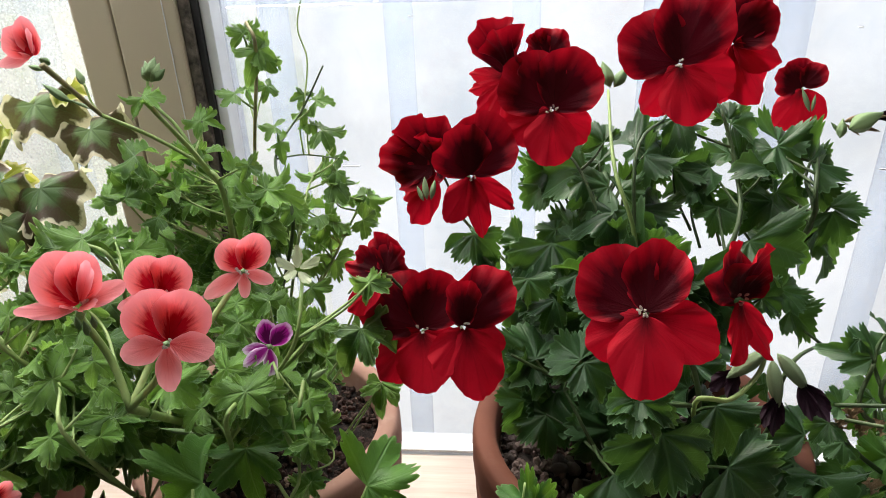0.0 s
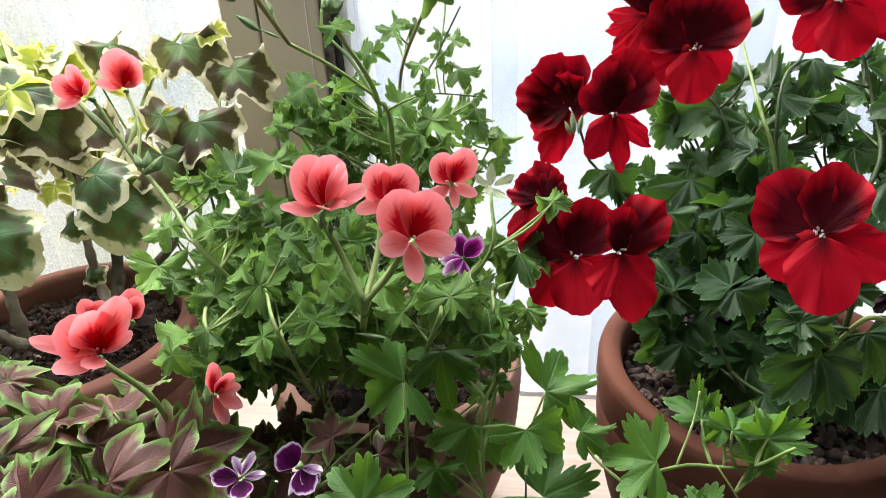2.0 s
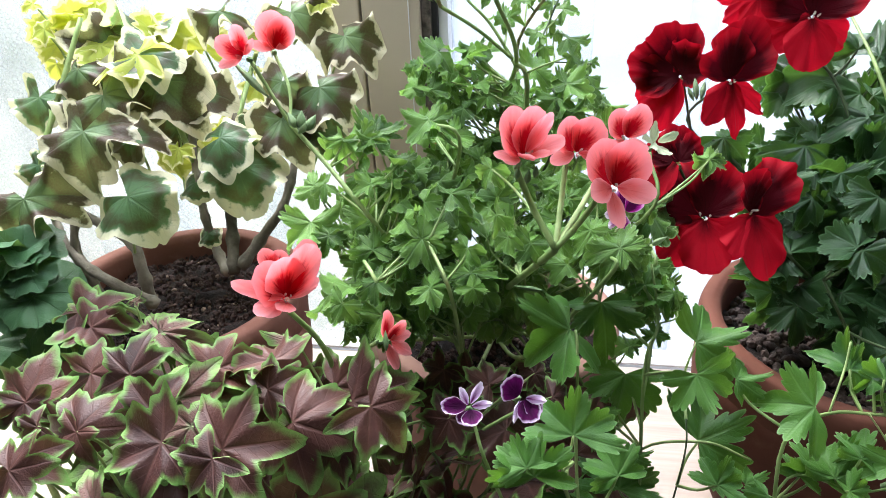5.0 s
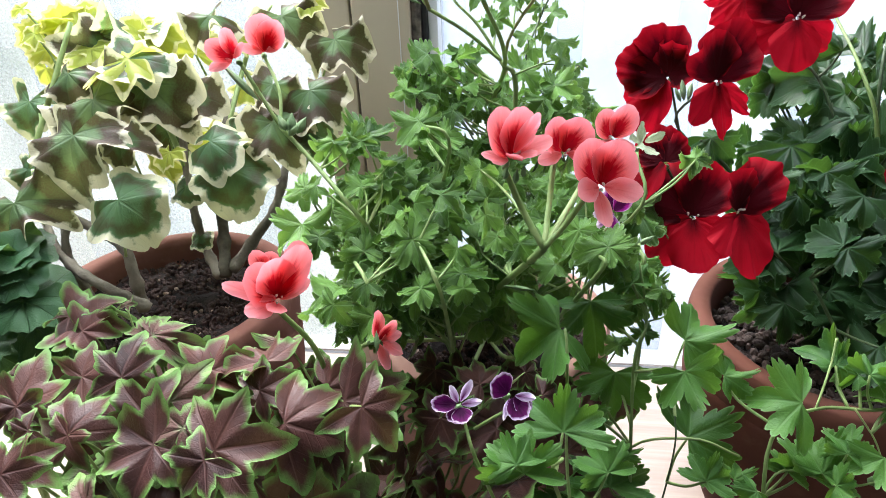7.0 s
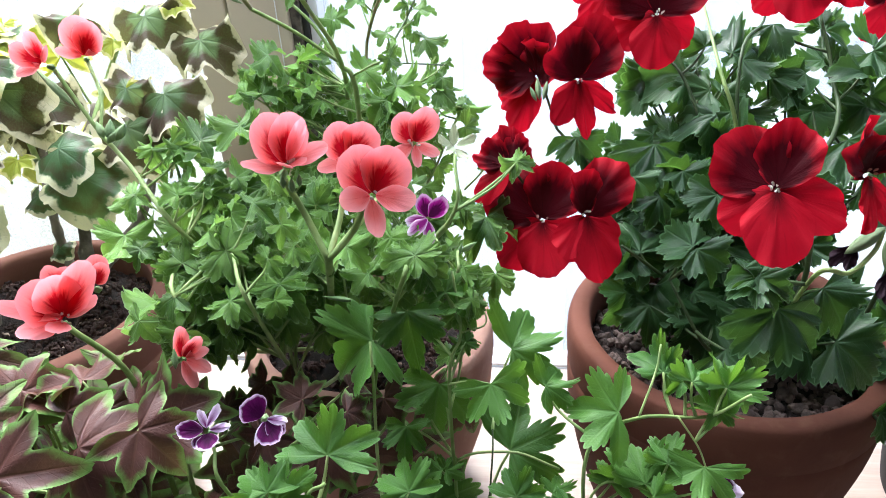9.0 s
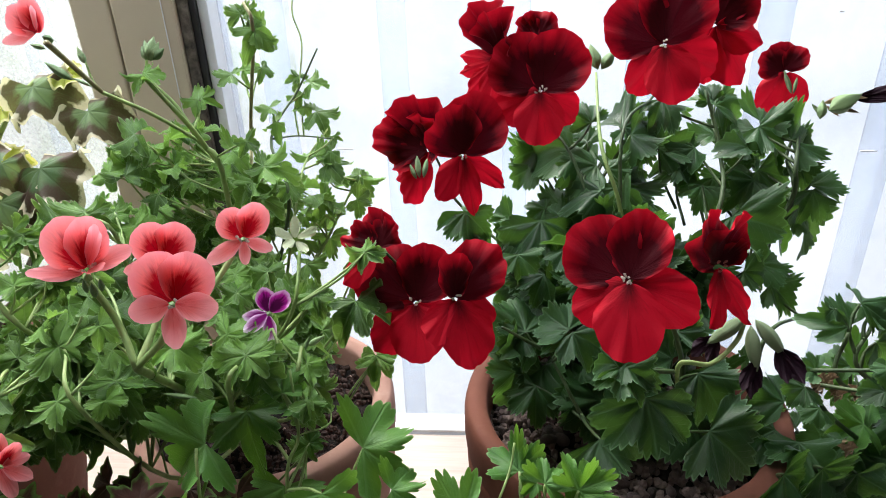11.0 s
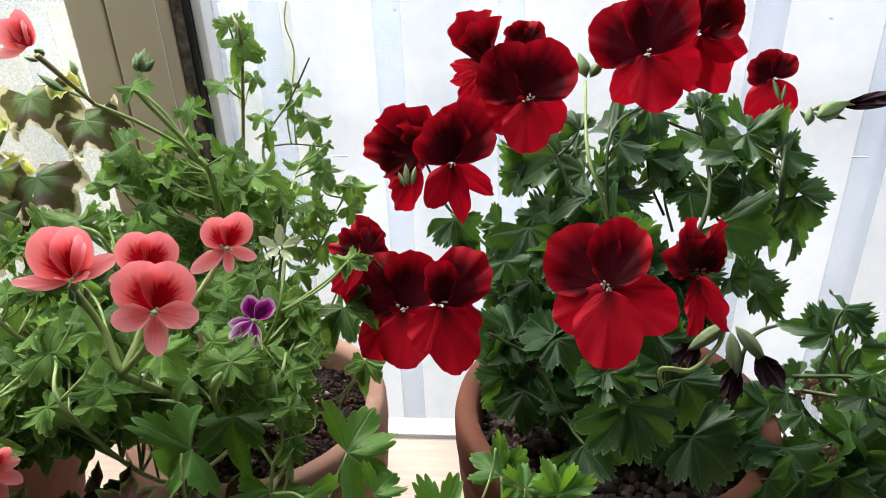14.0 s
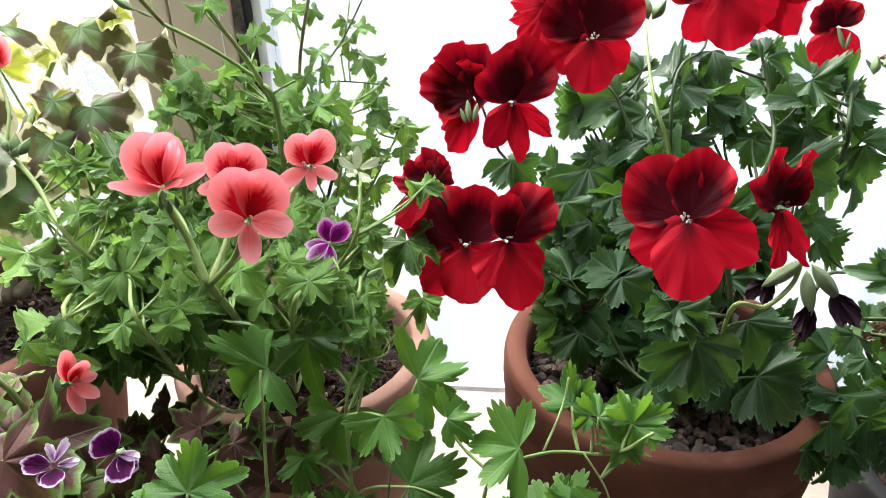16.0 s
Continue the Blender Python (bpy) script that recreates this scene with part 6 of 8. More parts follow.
mid.leaf('scented', (-0.2399, 0.2824, 0.2151), (-0.2510, 0.2928, 0.2204), face=(0.00, -0.45, 0.89))
mid.leaf('scented', (-0.2397, 0.2816, 0.2145), (-0.2392, 0.2706, 0.2090), face=(0.00, -0.45, 0.89))
mid.leaf('scented', (-0.2265, 0.2661, 0.2043), (-0.2378, 0.2564, 0.1994), face=(0.00, -0.45, 0.89))
mid.leaf('scented', (-0.2547, 0.2585, 0.1990), (-0.2648, 0.2508, 0.1951), face=(0.00, -0.45, 0.89))
mid.leaf('scented', (-0.2546, 0.2598, 0.1998), (-0.2479, 0.2647, 0.2023), face=(0.00, -0.45, 0.89))
mid.leaf('scented', (-0.2405, 0.2326, 0.1841), (-0.2335, 0.2402, 0.1879), face=(0.00, -0.45, 0.89))
mid.leaf('scented', (-0.2407, 0.2317, 0.1836), (-0.2425, 0.2219, 0.1787), face=(0.00, -0.45, 0.89))
mid.leaf('scented', (-0.2003, 0.2682, 0.2060), (-0.1883, 0.2684, 0.2061), face=(0.00, -0.45, 0.89))
mid.leaf('scented', (-0.2049, 0.3130, 0.2379), (-0.2122, 0.3047, 0.2337), face=(0.00, -0.45, 0.89))
mid.leaf('scented', (-0.1957, 0.3109, 0.2362), (-0.1940, 0.3222, 0.2419), face=(0.00, -0.45, 0.89))
mid.leaf('scented', (-0.1959, 0.2929, 0.2229), (-0.2050, 0.2987, 0.2258), face=(0.00, -0.45, 0.89))
mid.leaf('scented', (-0.1940, 0.2920, 0.2223), (-0.1837, 0.2885, 0.2205), face=(0.00, -0.45, 0.89))
mid.leaf('scented', (-0.1396, 0.3235, 0.2457), (-0.1258, 0.3268, 0.2474), face=(0.00, -0.45, 0.89))
mid.leaf('scented', (-0.1200, 0.3151, 0.2392), (-0.1018, 0.3173, 0.2403), face=(0.00, -0.45, 0.89), wide=0.90)
mid.leaf('scented', (-0.1209, 0.3155, 0.2396), (-0.1257, 0.3250, 0.2444), face=(0.00, -0.45, 0.89))
mid.leaf('scented', (-0.1250, 0.3075, 0.2337), (-0.1374, 0.2985, 0.2291), face=(0.00, -0.45, 0.89))
mid.leaf('scented', (-0.1198, 0.2996, 0.2279), (-0.1074, 0.2971, 0.2267), face=(0.00, -0.45, 0.89))
mid.leaf('scented', (-0.1202, 0.2992, 0.2276), (-0.1270, 0.3050, 0.2306), face=(0.00, -0.45, 0.89))
mid.leaf('scented', (-0.1487, 0.2522, 0.1973), (-0.1584, 0.2547, 0.1986), face=(0.00, -0.45, 0.89))
mid.leaf('scented', (-0.1234, 0.2619, 0.2034), (-0.1303, 0.2687, 0.2068), face=(0.00, -0.45, 0.89))
mid.leaf('scented', (-0.1230, 0.2610, 0.2029), (-0.1171, 0.2531, 0.1989), face=(0.00, -0.45, 0.89))
mid.leaf('scented', (-0.1758, 0.2430, 0.1916), (-0.1805, 0.2322, 0.1861), face=(0.00, -0.45, 0.89))
mid.leaf('scented', (-0.2025, 0.2472, 0.1932), (-0.2099, 0.2426, 0.1909), face=(0.00, -0.45, 0.89))
mid.leaf('scented', (-0.1859, 0.2619, 0.2023), (-0.1767, 0.2529, 0.1977), face=(0.00, -0.45, 0.89))
mid.leaf('scented', (-0.2125, 0.2587, 0.1999), (-0.2216, 0.2620, 0.2016), face=(0.00, -0.45, 0.89))
mid.leaf('scented', (-0.2269, 0.2346, 0.1856), (-0.2205, 0.2435, 0.1902), face=(0.00, -0.45, 0.89))
mid.leaf('scented', (-0.1556, 0.2367, 0.1887), (-0.1628, 0.2302, 0.1855), face=(0.00, -0.45, 0.89))
mid.leaf('scented', (-0.1845, 0.2032, 0.1724), (-0.1940, 0.2048, 0.1732), face=(0.00, -0.45, 0.89))
mid.leaf('scented', (-0.1835, 0.2041, 0.1728), (-0.1796, 0.2092, 0.1754), face=(0.00, -0.45, 0.89))
mid.leaf('scented', (-0.2013, 0.2350, 0.1789), (-0.2047, 0.2518, 0.1874), face=(0.00, -0.45, 0.89))
mid.leaf('scented', (-0.2018, 0.2350, 0.1784), (-0.2118, 0.2328, 0.1773), face=(0.00, -0.45, 0.89))
mid.leaf('scented', (-0.2012, 0.2350, 0.1780), (-0.1888, 0.2320, 0.1765), face=(0.00, -0.45, 0.89))
mid.leaf('scented', (-0.0978, 0.2000, 0.2004), (-0.1086, 0.2117, 0.2064), face=(0.00, -0.45, 0.89))
mid.leaf('scented', (-0.0972, 0.2000, 0.2001), (-0.0870, 0.2043, 0.2022), face=(0.00, -0.45, 0.89))
mid.leaf('scented', (-0.0945, 0.2000, 0.1925), (-0.0859, 0.1938, 0.1893), face=(0.00, -0.45, 0.89))
mid.leaf('scented', (-0.1198, 0.2050, 0.1880), (-0.1329, 0.2054, 0.1882), face=(0.00, -0.45, 0.89), wide=0.80)
mid.leaf('scented', (-0.0778, 0.2150, 0.1807), (-0.0786, 0.2239, 0.1852), face=(0.00, -0.45, 0.89), wide=0.80)
mid.leaf('scented', (-0.0798, 0.2150, 0.1706), (-0.0903, 0.2174, 0.1718), face=(0.00, -0.45, 0.89), wide=0.80)
mid.leaf('scented', (-0.0783, 0.2150, 0.1715), (-0.0658, 0.2187, 0.1733), face=(0.00, -0.45, 0.89), wide=0.80)
mid.leaf('scented', (-0.0817, 0.2150, 0.1607), (-0.0939, 0.2167, 0.1615), face=(0.00, -0.45, 0.89), wide=0.70)
mid.leaf('scented', (-0.0806, 0.2150, 0.1607), (-0.0696, 0.2171, 0.1617), face=(0.00, -0.45, 0.89), wide=0.70)
mid.leaf('scented', (-0.0858, 0.2150, 0.1356), (-0.0948, 0.2195, 0.1379), face=(0.00, -0.45, 0.89), wide=0.80)
mid.leaf('scented', (-0.0850, 0.2150, 0.1356), (-0.0793, 0.2167, 0.1365), face=(0.00, -0.45, 0.89), wide=0.80)
mid.leaf('scented', (-0.0553, 0.2450, 0.2243), (-0.0618, 0.2513, 0.2274), face=(0.00, -0.45, 0.89), wide=0.80)
mid.leaf('scented', (-0.0550, 0.2450, 0.2239), (-0.0456, 0.2483, 0.2256), face=(0.00, -0.45, 0.89), wide=0.80)
mid.leaf('scented', (-0.0714, 0.2850, 0.1750), (-0.0780, 0.2736, 0.1692), face=(0.00, -0.45, 0.89))
mid.leaf('scented', (-0.0707, 0.2850, 0.1745), (-0.0624, 0.2679, 0.1658), face=(0.00, -0.45, 0.89))
mid.leaf('scented', (-0.0666, 0.3000, 0.1292), (-0.0674, 0.2874, 0.1228), face=(0.00, -0.45, 0.89))
mid.leaf('scented', (-0.0657, 0.3000, 0.1286), (-0.0556, 0.2934, 0.1253), face=(0.00, -0.45, 0.89))
mid.leaf('scented', (-0.0826, 0.2500, 0.1994), (-0.0929, 0.2537, 0.2012), face=(0.00, -0.45, 0.89), wide=0.80)
mid.leaf('scented', (-0.0819, 0.2500, 0.1990), (-0.0766, 0.2560, 0.2020), face=(0.00, -0.45, 0.89), wide=0.80)
mid.leaf('scented', (-0.0820, 0.2500, 0.1981), (-0.0707, 0.2493, 0.1978), face=(0.00, -0.45, 0.89), wide=0.80)
mid.leaf('scented', (-0.0832, 0.2500, 0.1973), (-0.0847, 0.2435, 0.1940), face=(0.00, -0.45, 0.89), wide=0.80)
mid.leaf('scented', (-0.1069, 0.2600, 0.2058), (-0.1162, 0.2639, 0.2077), face=(0.00, -0.45, 0.89))
mid.leaf('scented', (-0.1191, 0.2500, 0.2002), (-0.1281, 0.2528, 0.2016), face=(0.00, -0.45, 0.89))
mid.leaf('scented', (-0.1184, 0.2500, 0.1996), (-0.1107, 0.2460, 0.1976), face=(0.00, -0.45, 0.89))
mid.leaf('scented', (-0.1848, 0.2300, 0.1669), (-0.1892, 0.2232, 0.1635), face=(0.00, -0.45, 0.89))
mid.leaf('scented', (-0.1840, 0.2300, 0.1669), (-0.1733, 0.2251, 0.1645), face=(0.00, -0.45, 0.89))
mid.leaf('scented', (-0.1796, 0.2250, 0.1553), (-0.1809, 0.2151, 0.1503), face=(0.00, -0.45, 0.89))
mid.leaf('scented', (-0.2057, 0.2250, 0.1570), (-0.1950, 0.2185, 0.1537), face=(0.00, -0.45, 0.89))
mid.leaf('scented', (-0.2119, 0.2250, 0.1614), (-0.2141, 0.2183, 0.1580), face=(0.00, -0.45, 0.89))
mid.leaf('scented', (-0.2110, 0.2200, 0.1425), (-0.1992, 0.2153, 0.1402), face=(0.00, -0.45, 0.89))
mid.leaf('scented', (-0.2135, 0.2200, 0.1410), (-0.2129, 0.2112, 0.1366), face=(0.00, -0.45, 0.89))
mid.leaf('scented', (-0.1567, 0.2150, 0.1645), (-0.1484, 0.2120, 0.1630), face=(0.00, -0.45, 0.89))
mid.fill(["scented"], 190, (-0.175, 0.300, 0.150), (0.085, 0.085, 0.058), (0.009, 0.015), lift=0.6)
mid.fill(["scented"], 60, (-0.193, 0.255, 0.165), (0.056, 0.05, 0.052), (0.009, 0.015), lift=0.6)
mid.fill(["scented"], 36, (-0.170, 0.365, 0.200), (0.050, 0.040, 0.042), (0.009, 0.015), lift=0.9, shell=0.3)
mid.fill(["scented"], 44, (-0.212, 0.220, 0.154), (0.034, 0.024, 0.030), (0.010, 0.017), lift=0.9, shell=0.2)
mid.fill(["scented"], 14, (-0.118, 0.390, 0.185), (0.030, 0.035, 0.050), (0.010, 0.016), lift=0.5, shell=0.2)
mid.fill(["scented"], 34, (-0.120, 0.265, 0.150), (0.045, 0.045, 0.045), (0.010, 0.016), lift=0.6)
mid.fill(["scented"], 28, (-0.178, 0.340, 0.232), (0.036, 0.030, 0.030), (0.009, 0.014), lift=1.0, shell=0.2)
mid.finish(0.0006)

# ---- the variegated geranium ----
var = Plant("variegated_geranium", (-0.385, 0.335, 0.064), "geranium with cream-edged green and maroon leaves on woody stems", "geranium", M_WOOD_STEM, M_STEM)
var.stem([(-0.3883, 0.2792, 0.0970), (-0.3907, 0.2836, 0.1254), (-0.4005, 0.2916, 0.1420), (-0.4487, 0.3057, 0.1588), (-0.4795, 0.3206, 0.1724)], 0.0040, 0.0028, knots=0.38)
var.stem([(-0.3733, 0.2654, 0.1095), (-0.3909, 0.2602, 0.1252), (-0.4124, 0.2636, 0.1368), (-0.4339, 0.2768, 0.1450), (-0.4508, 0.2945, 0.1601)], 0.0036, 0.0024, knots=0.38)
var.stem([(-0.3471, 0.3129, 0.1045), (-0.3624, 0.3297, 0.1173), (-0.3711, 0.3407, 0.1388), (-0.3781, 0.3560, 0.1673), (-0.3883, 0.3816, 0.1943)], 0.0036, 0.0024, knots=0.38)
var.stem([(-0.3432, 0.3134, 0.1043), (-0.3507, 0.3392, 0.1310), (-0.3556, 0.3528, 0.1558), (-0.3543, 0.3651, 0.1769), (-0.3562, 0.4027, 0.2025)], 0.0043, 0.0028, knots=0.38)
var.stem([(-0.3394, 0.3159, 0.1076), (-0.3245, 0.3405, 0.1264), (-0.3167, 0.3607, 0.1393), (-0.3114, 0.3937, 0.1751), (-0.3095, 0.4207, 0.2014)], 0.0040, 0.0024, knots=0.38)
var.stem([(-0.4140, 0.2695, 0.1070), (-0.4190, 0.2696, 0.1287), (-0.4286, 0.2792, 0.1480), (-0.4308, 0.3026, 0.1690), (-0.4273, 0.3293, 0.1943)], 0.0029, 0.0021, knots=0.38)
var.stem([(-0.3542, 0.3631, 0.1734), (-0.3523, 0.4075, 0.2097), (-0.3493, 0.4496, 0.2419), (-0.3447, 0.4823, 0.2572)], 0.0022, 0.0014, mat=M_STEM)
var.stem([(-0.4793, 0.3186, 0.1690), (-0.4654, 0.3456, 0.2123), (-0.4498, 0.3786, 0.2658)], 0.0022, 0.0017, mat=M_STEM)
var.stem([(-0.3781, 0.3560, 0.1673), (-0.3952, 0.3720, 0.1996), (-0.4222, 0.3948, 0.2262), (-0.4315, 0.4269, 0.2642)], 0.0022, 0.0017, mat=M_STEM)
var.leaf('zonal_green', (-0.3770, 0.2720, 0.1831), (-0.3544, 0.2619, 0.1755), face=(0.00, -0.60, 0.80), wide=1.15)
var.leaf('zonal_green', (-0.3424, 0.3320, 0.1980), (-0.3172, 0.3372, 0.2006), face=(0.00, -0.45, 0.89))
var.leaf('zonal_green', (-0.3314, 0.3280, 0.1806), (-0.3212, 0.3068, 0.1647), face=(0.00, -0.60, 0.80), wide=1.10)
var.leaf('zonal', (-0.3882, 0.3520, 0.2299), (-0.3648, 0.3365, 0.2183), face=(0.00, -0.60, 0.80), wide=1.20)
var.leaf('zonal', (-0.4153, 0.3300, 0.2267), (-0.3915, 0.3136, 0.2144), face=(0.00, -0.60, 0.80), wide=1.20)
var.leaf('zonal', (-0.4080, 0.2920, 0.2160), (-0.4103, 0.2676, 0.1978), face=(0.00, -0.60, 0.80), wide=1.10)
var.leaf('zonal', (-0.3832, 0.3000, 0.2096), (-0.3729, 0.2883, 0.2009), face=(0.00, -0.60, 0.80))
var.leaf('zonal', (-0.2772, 0.4220, 0.2429), (-0.2583, 0.4087, 0.2329), face=(0.00, -0.60, 0.80), wide=1.10)
var.leaf('zonal', (-0.2804, 0.3620, 0.2230), (-0.2597, 0.3493, 0.2134), face=(0.00, -0.60, 0.80), wide=1.20)
var.leaf('zonal', (-0.3068, 0.3650, 0.2260), (-0.3145, 0.3498, 0.2144), face=(0.00, -0.60, 0.80), wide=1.10)
var.leaf('zonal', (-0.3177, 0.4300, 0.2586), (-0.2986, 0.4142, 0.2468), face=(0.00, -0.60, 0.80), wide=1.10)
var.leaf('zonal', (-0.3703, 0.4250, 0.2604), (-0.3885, 0.4108, 0.2532), face=(0.00, -0.45, 0.89))
var.leaf('zonal', (-0.3059, 0.3520, 0.2044), (-0.2928, 0.3324, 0.1897), face=(0.00, -0.60, 0.80), wide=1.10)
var.leaf('zonal', (-0.4451, 0.2700, 0.1803), (-0.4320, 0.2520, 0.1668), face=(0.00, -0.60, 0.80), wide=1.20)
var.leaf('zonal_green', (-0.3953, 0.3520, 0.2476), (-0.3657, 0.3521, 0.2476), face=(0.00, -0.30, 0.95), wide=0.90)
var.leaf('zonal_sunlit', (-0.3965, 0.3500, 0.2477), (-0.4337, 0.3401, 0.2446), face=(0.00, -0.30, 0.95), wide=0.90)
var.leaf('zonal', (-0.4500, 0.3600, 0.2357), (-0.4506, 0.3421, 0.2223), face=(0.00, -0.60, 0.80), wide=1.10)
var.leaf('zonal', (-0.3687, 0.3700, 0.2168), (-0.3538, 0.3551, 0.2056), face=(0.00, -0.60, 0.80), wide=1.10)
var.leaf('zonal_green', (-0.3365, 0.3720, 0.1949), (-0.3434, 0.3599, 0.1859), face=(0.00, -0.60, 0.80))
var.leaf('zonal_green', (-0.4344, 0.3720, 0.2284), (-0.4478, 0.3639, 0.2243), face=(0.00, -0.45, 0.89))
var.leaf('zonal_green', (-0.3658, 0.3300, 0.1659), (-0.3662, 0.3184, 0.1572), face=(0.00, -0.60, 0.80))
var.leaf('zonal_green', (-0.3652, 0.3300, 0.1263), (-0.3641, 0.3216, 0.1201), face=(0.00, -0.60, 0.80))
var.leaf('zonal_green', (-0.4715, 0.3200, 0.1811), (-0.4765, 0.3088, 0.1727), face=(0.00, -0.60, 0.80))
var.leaf('zonal_green', (-0.4864, 0.3600, 0.2158), (-0.4894, 0.3419, 0.2022), face=(0.00, -0.60, 0.80), wide=1.10)
var.leaf('zonal_green', (-0.2776, 0.3550, 0.1939), (-0.2661, 0.3437, 0.1855), face=(0.00, -0.60, 0.80), wide=0.90)
var.leaf('zonal_sunlit', (-0.4971, 0.4000, 0.2542), (-0.5124, 0.3947, 0.2515), face=(0.00, -0.45, 0.89))
var.leaf('zonal_sunlit', (-0.4756, 0.4200, 0.2605), (-0.4484, 0.4288, 0.2649), face=(0.00, -0.45, 0.89))
var.leaf('zonal_sunlit', (-0.4948, 0.4100, 0.2421), (-0.4718, 0.4007, 0.2374), face=(0.00, -0.45, 0.89))
var.leaf('zonal_sunlit', (-0.4220, 0.4300, 0.2470), (-0.4016, 0.4125, 0.2381), face=(0.00, -0.45, 0.89))
var.leaf('zonal_sunlit', (-0.3461, 0.4300, 0.2419), (-0.3560, 0.4188, 0.2362), face=(0.00, -0.45, 0.89))
var.leaf('zonal_sunlit', (-0.2985, 0.4400, 0.2645), (-0.2856, 0.4327, 0.2608), face=(0.00, -0.45, 0.89))
var.leaf('zonal_sunlit', (-0.5154, 0.4200, 0.2684), (-0.5263, 0.4143, 0.2656), face=(0.00, -0.45, 0.89))
var.leaf('zonal_sunlit', (-0.3719, 0.3300, 0.1905), (-0.3748, 0.3168, 0.1839), face=(0.00, -0.45, 0.89), wide=0.90)
var.leaf('zonal_sunlit', (-0.4350, 0.4400, 0.2535), (-0.4369, 0.4268, 0.2436), face=(0.00, -0.60, 0.80), wide=0.90)
# more leaves with the sun painted in, high up by the glass
var.fill(["zonal_sunlit"], 12, (-0.482, 0.420, 0.246), (0.085, 0.030, 0.030), (0.018, 0.028), lift=0.7, shell=0.2)
var.fill(["zonal", "zonal_sunlit", "zonal_green", "zonal_sunlit"], 26, (-0.41, 0.42, 0.20), (0.10, 0.04, 0.06), (0.022, 0.034), lift=0.6)
var.finish(0.0009)

# ---- the star-leaved geranium ----
star = Plant("star_leaved_geranium", (-0.262, 0.135, 0.012), "star-leaved geranium with maroon leaves edged in lime green", "geranium", M_STEM)
star.stem([(-0.2620, 0.1350, 0.0120), (-0.2810, 0.1425, 0.0400), (-0.3000, 0.1500, 0.0600)], 0.0018, 0.0012)
star.stem([(-0.2620, 0.1350, 0.0120), (-0.2560, 0.1425, 0.0400), (-0.2500, 0.1500, 0.0700)], 0.0018, 0.0012)
star.stem([(-0.2620, 0.1350, 0.0120), (-0.2960, 0.1475, 0.0400), (-0.3300, 0.1600, 0.0700)], 0.0018, 0.0012)
star.stem([(-0.2620, 0.1350, 0.0120), (-0.2410, 0.1475, 0.0400), (-0.2200, 0.1600, 0.0600)], 0.0018, 0.0012)
star.stem([(-0.2620, 0.1350, 0.0120), (-0.2660, 0.1275, 0.0400), (-0.2700, 0.1200, 0.0600)], 0.0018, 0.0012)
star.stem([(-0.2620, 0.1350, 0.0120), (-0.2310, 0.1375, 0.0400), (-0.2000, 0.1400, 0.0600)], 0.0018, 0.0012)
star.stem([(-0.2620, 0.1350, 0.0120), (-0.2810, 0.1625, 0.0400), (-0.3000, 0.1900, 0.0700)], 0.0018, 0.0012)
star.stem([(-0.2200, 0.1700, 0.0800), (-0.2298, 0.1810, 0.1434), (-0.2429, 0.1704, 0.1819)], 0.0015, 0.0013)
star.stem([(-0.2100, 0.1700, 0.0800), (-0.2172, 0.1845, 0.1379), (-0.2047, 0.1793, 0.1581)], 0.0013, 0.0011)
star.leaf('star', (-0.1968, 0.1323, 0.1621), (-0.1784, 0.1268, 0.1477), face=(0.14, -0.41, 0.90))
star.leaf('star', (-0.1540, 0.1881, 0.1284), (-0.1679, 0.1904, 0.1362), face=(0.04, -0.44, 0.90))
star.leaf('star', (-0.1323, 0.1936, 0.1324), (-0.1213, 0.1943, 0.1308), face=(0.00, -0.45, 0.89))
star.leaf('star', (-0.1247, 0.1616, 0.1471), (-0.1124, 0.1607, 0.1424), face=(-0.01, -0.44, 0.90))
star.leaf('star', (-0.1454, 0.1812, 0.1061), (-0.1728, 0.1735, 0.0999), face=(0.02, -0.41, 0.91))
star.leaf('star', (-0.1732, 0.1804, 0.1120), (-0.1838, 0.1707, 0.0979), face=(0.07, -0.41, 0.91))
star.leaf('star', (-0.1650, 0.2060, 0.1179), (-0.1790, 0.1975, 0.1062), face=(0.18, -0.41, 0.89))
star.leaf('star', (-0.1424, 0.2060, 0.1133), (-0.1310, 0.1993, 0.0993), face=(0.14, -0.42, 0.90))
star.leaf('star', (-0.1199, 0.2081, 0.1123), (-0.1084, 0.2014, 0.0983), face=(0.11, -0.42, 0.90))
star.leaf('star', (-0.1536, 0.1999, 0.1052), (-0.1647, 0.1904, 0.0909), face=(0.16, -0.40, 0.90))
star.leaf('star', (-0.0973, 0.2103, 0.1113), (-0.0859, 0.2028, 0.0961), face=(0.07, -0.43, 0.90))
star.leaf('star', (-0.1791, 0.2060, 0.1210), (-0.1903, 0.1993, 0.1116), face=(0.21, -0.41, 0.89))
star.leaf('star', (-0.0804, 0.2097, 0.1069), (-0.0718, 0.2034, 0.0943), face=(0.04, -0.42, 0.91))
star.leaf('star', (-0.1312, 0.2106, 0.1189), (-0.1424, 0.2039, 0.1096), face=(0.13, -0.43, 0.89))
star.leaf('star', (-0.1987, 0.1978, 0.1108), (-0.1861, 0.2018, 0.1151), face=(0.23, -0.39, 0.89))
star.leaf('star', (-0.1902, 0.1958, 0.1055), (-0.1777, 0.2041, 0.1172), face=(0.22, -0.38, 0.90))
star.leaf('star', (-0.2620, 0.1266, 0.1375), (-0.2298, 0.1339, 0.1430), face=(0.00, -0.60, 0.80))
star.leaf('star', (-0.2378, 0.1460, 0.1364), (-0.2055, 0.1395, 0.1316), face=(0.00, -0.60, 0.80), wide=1.05)
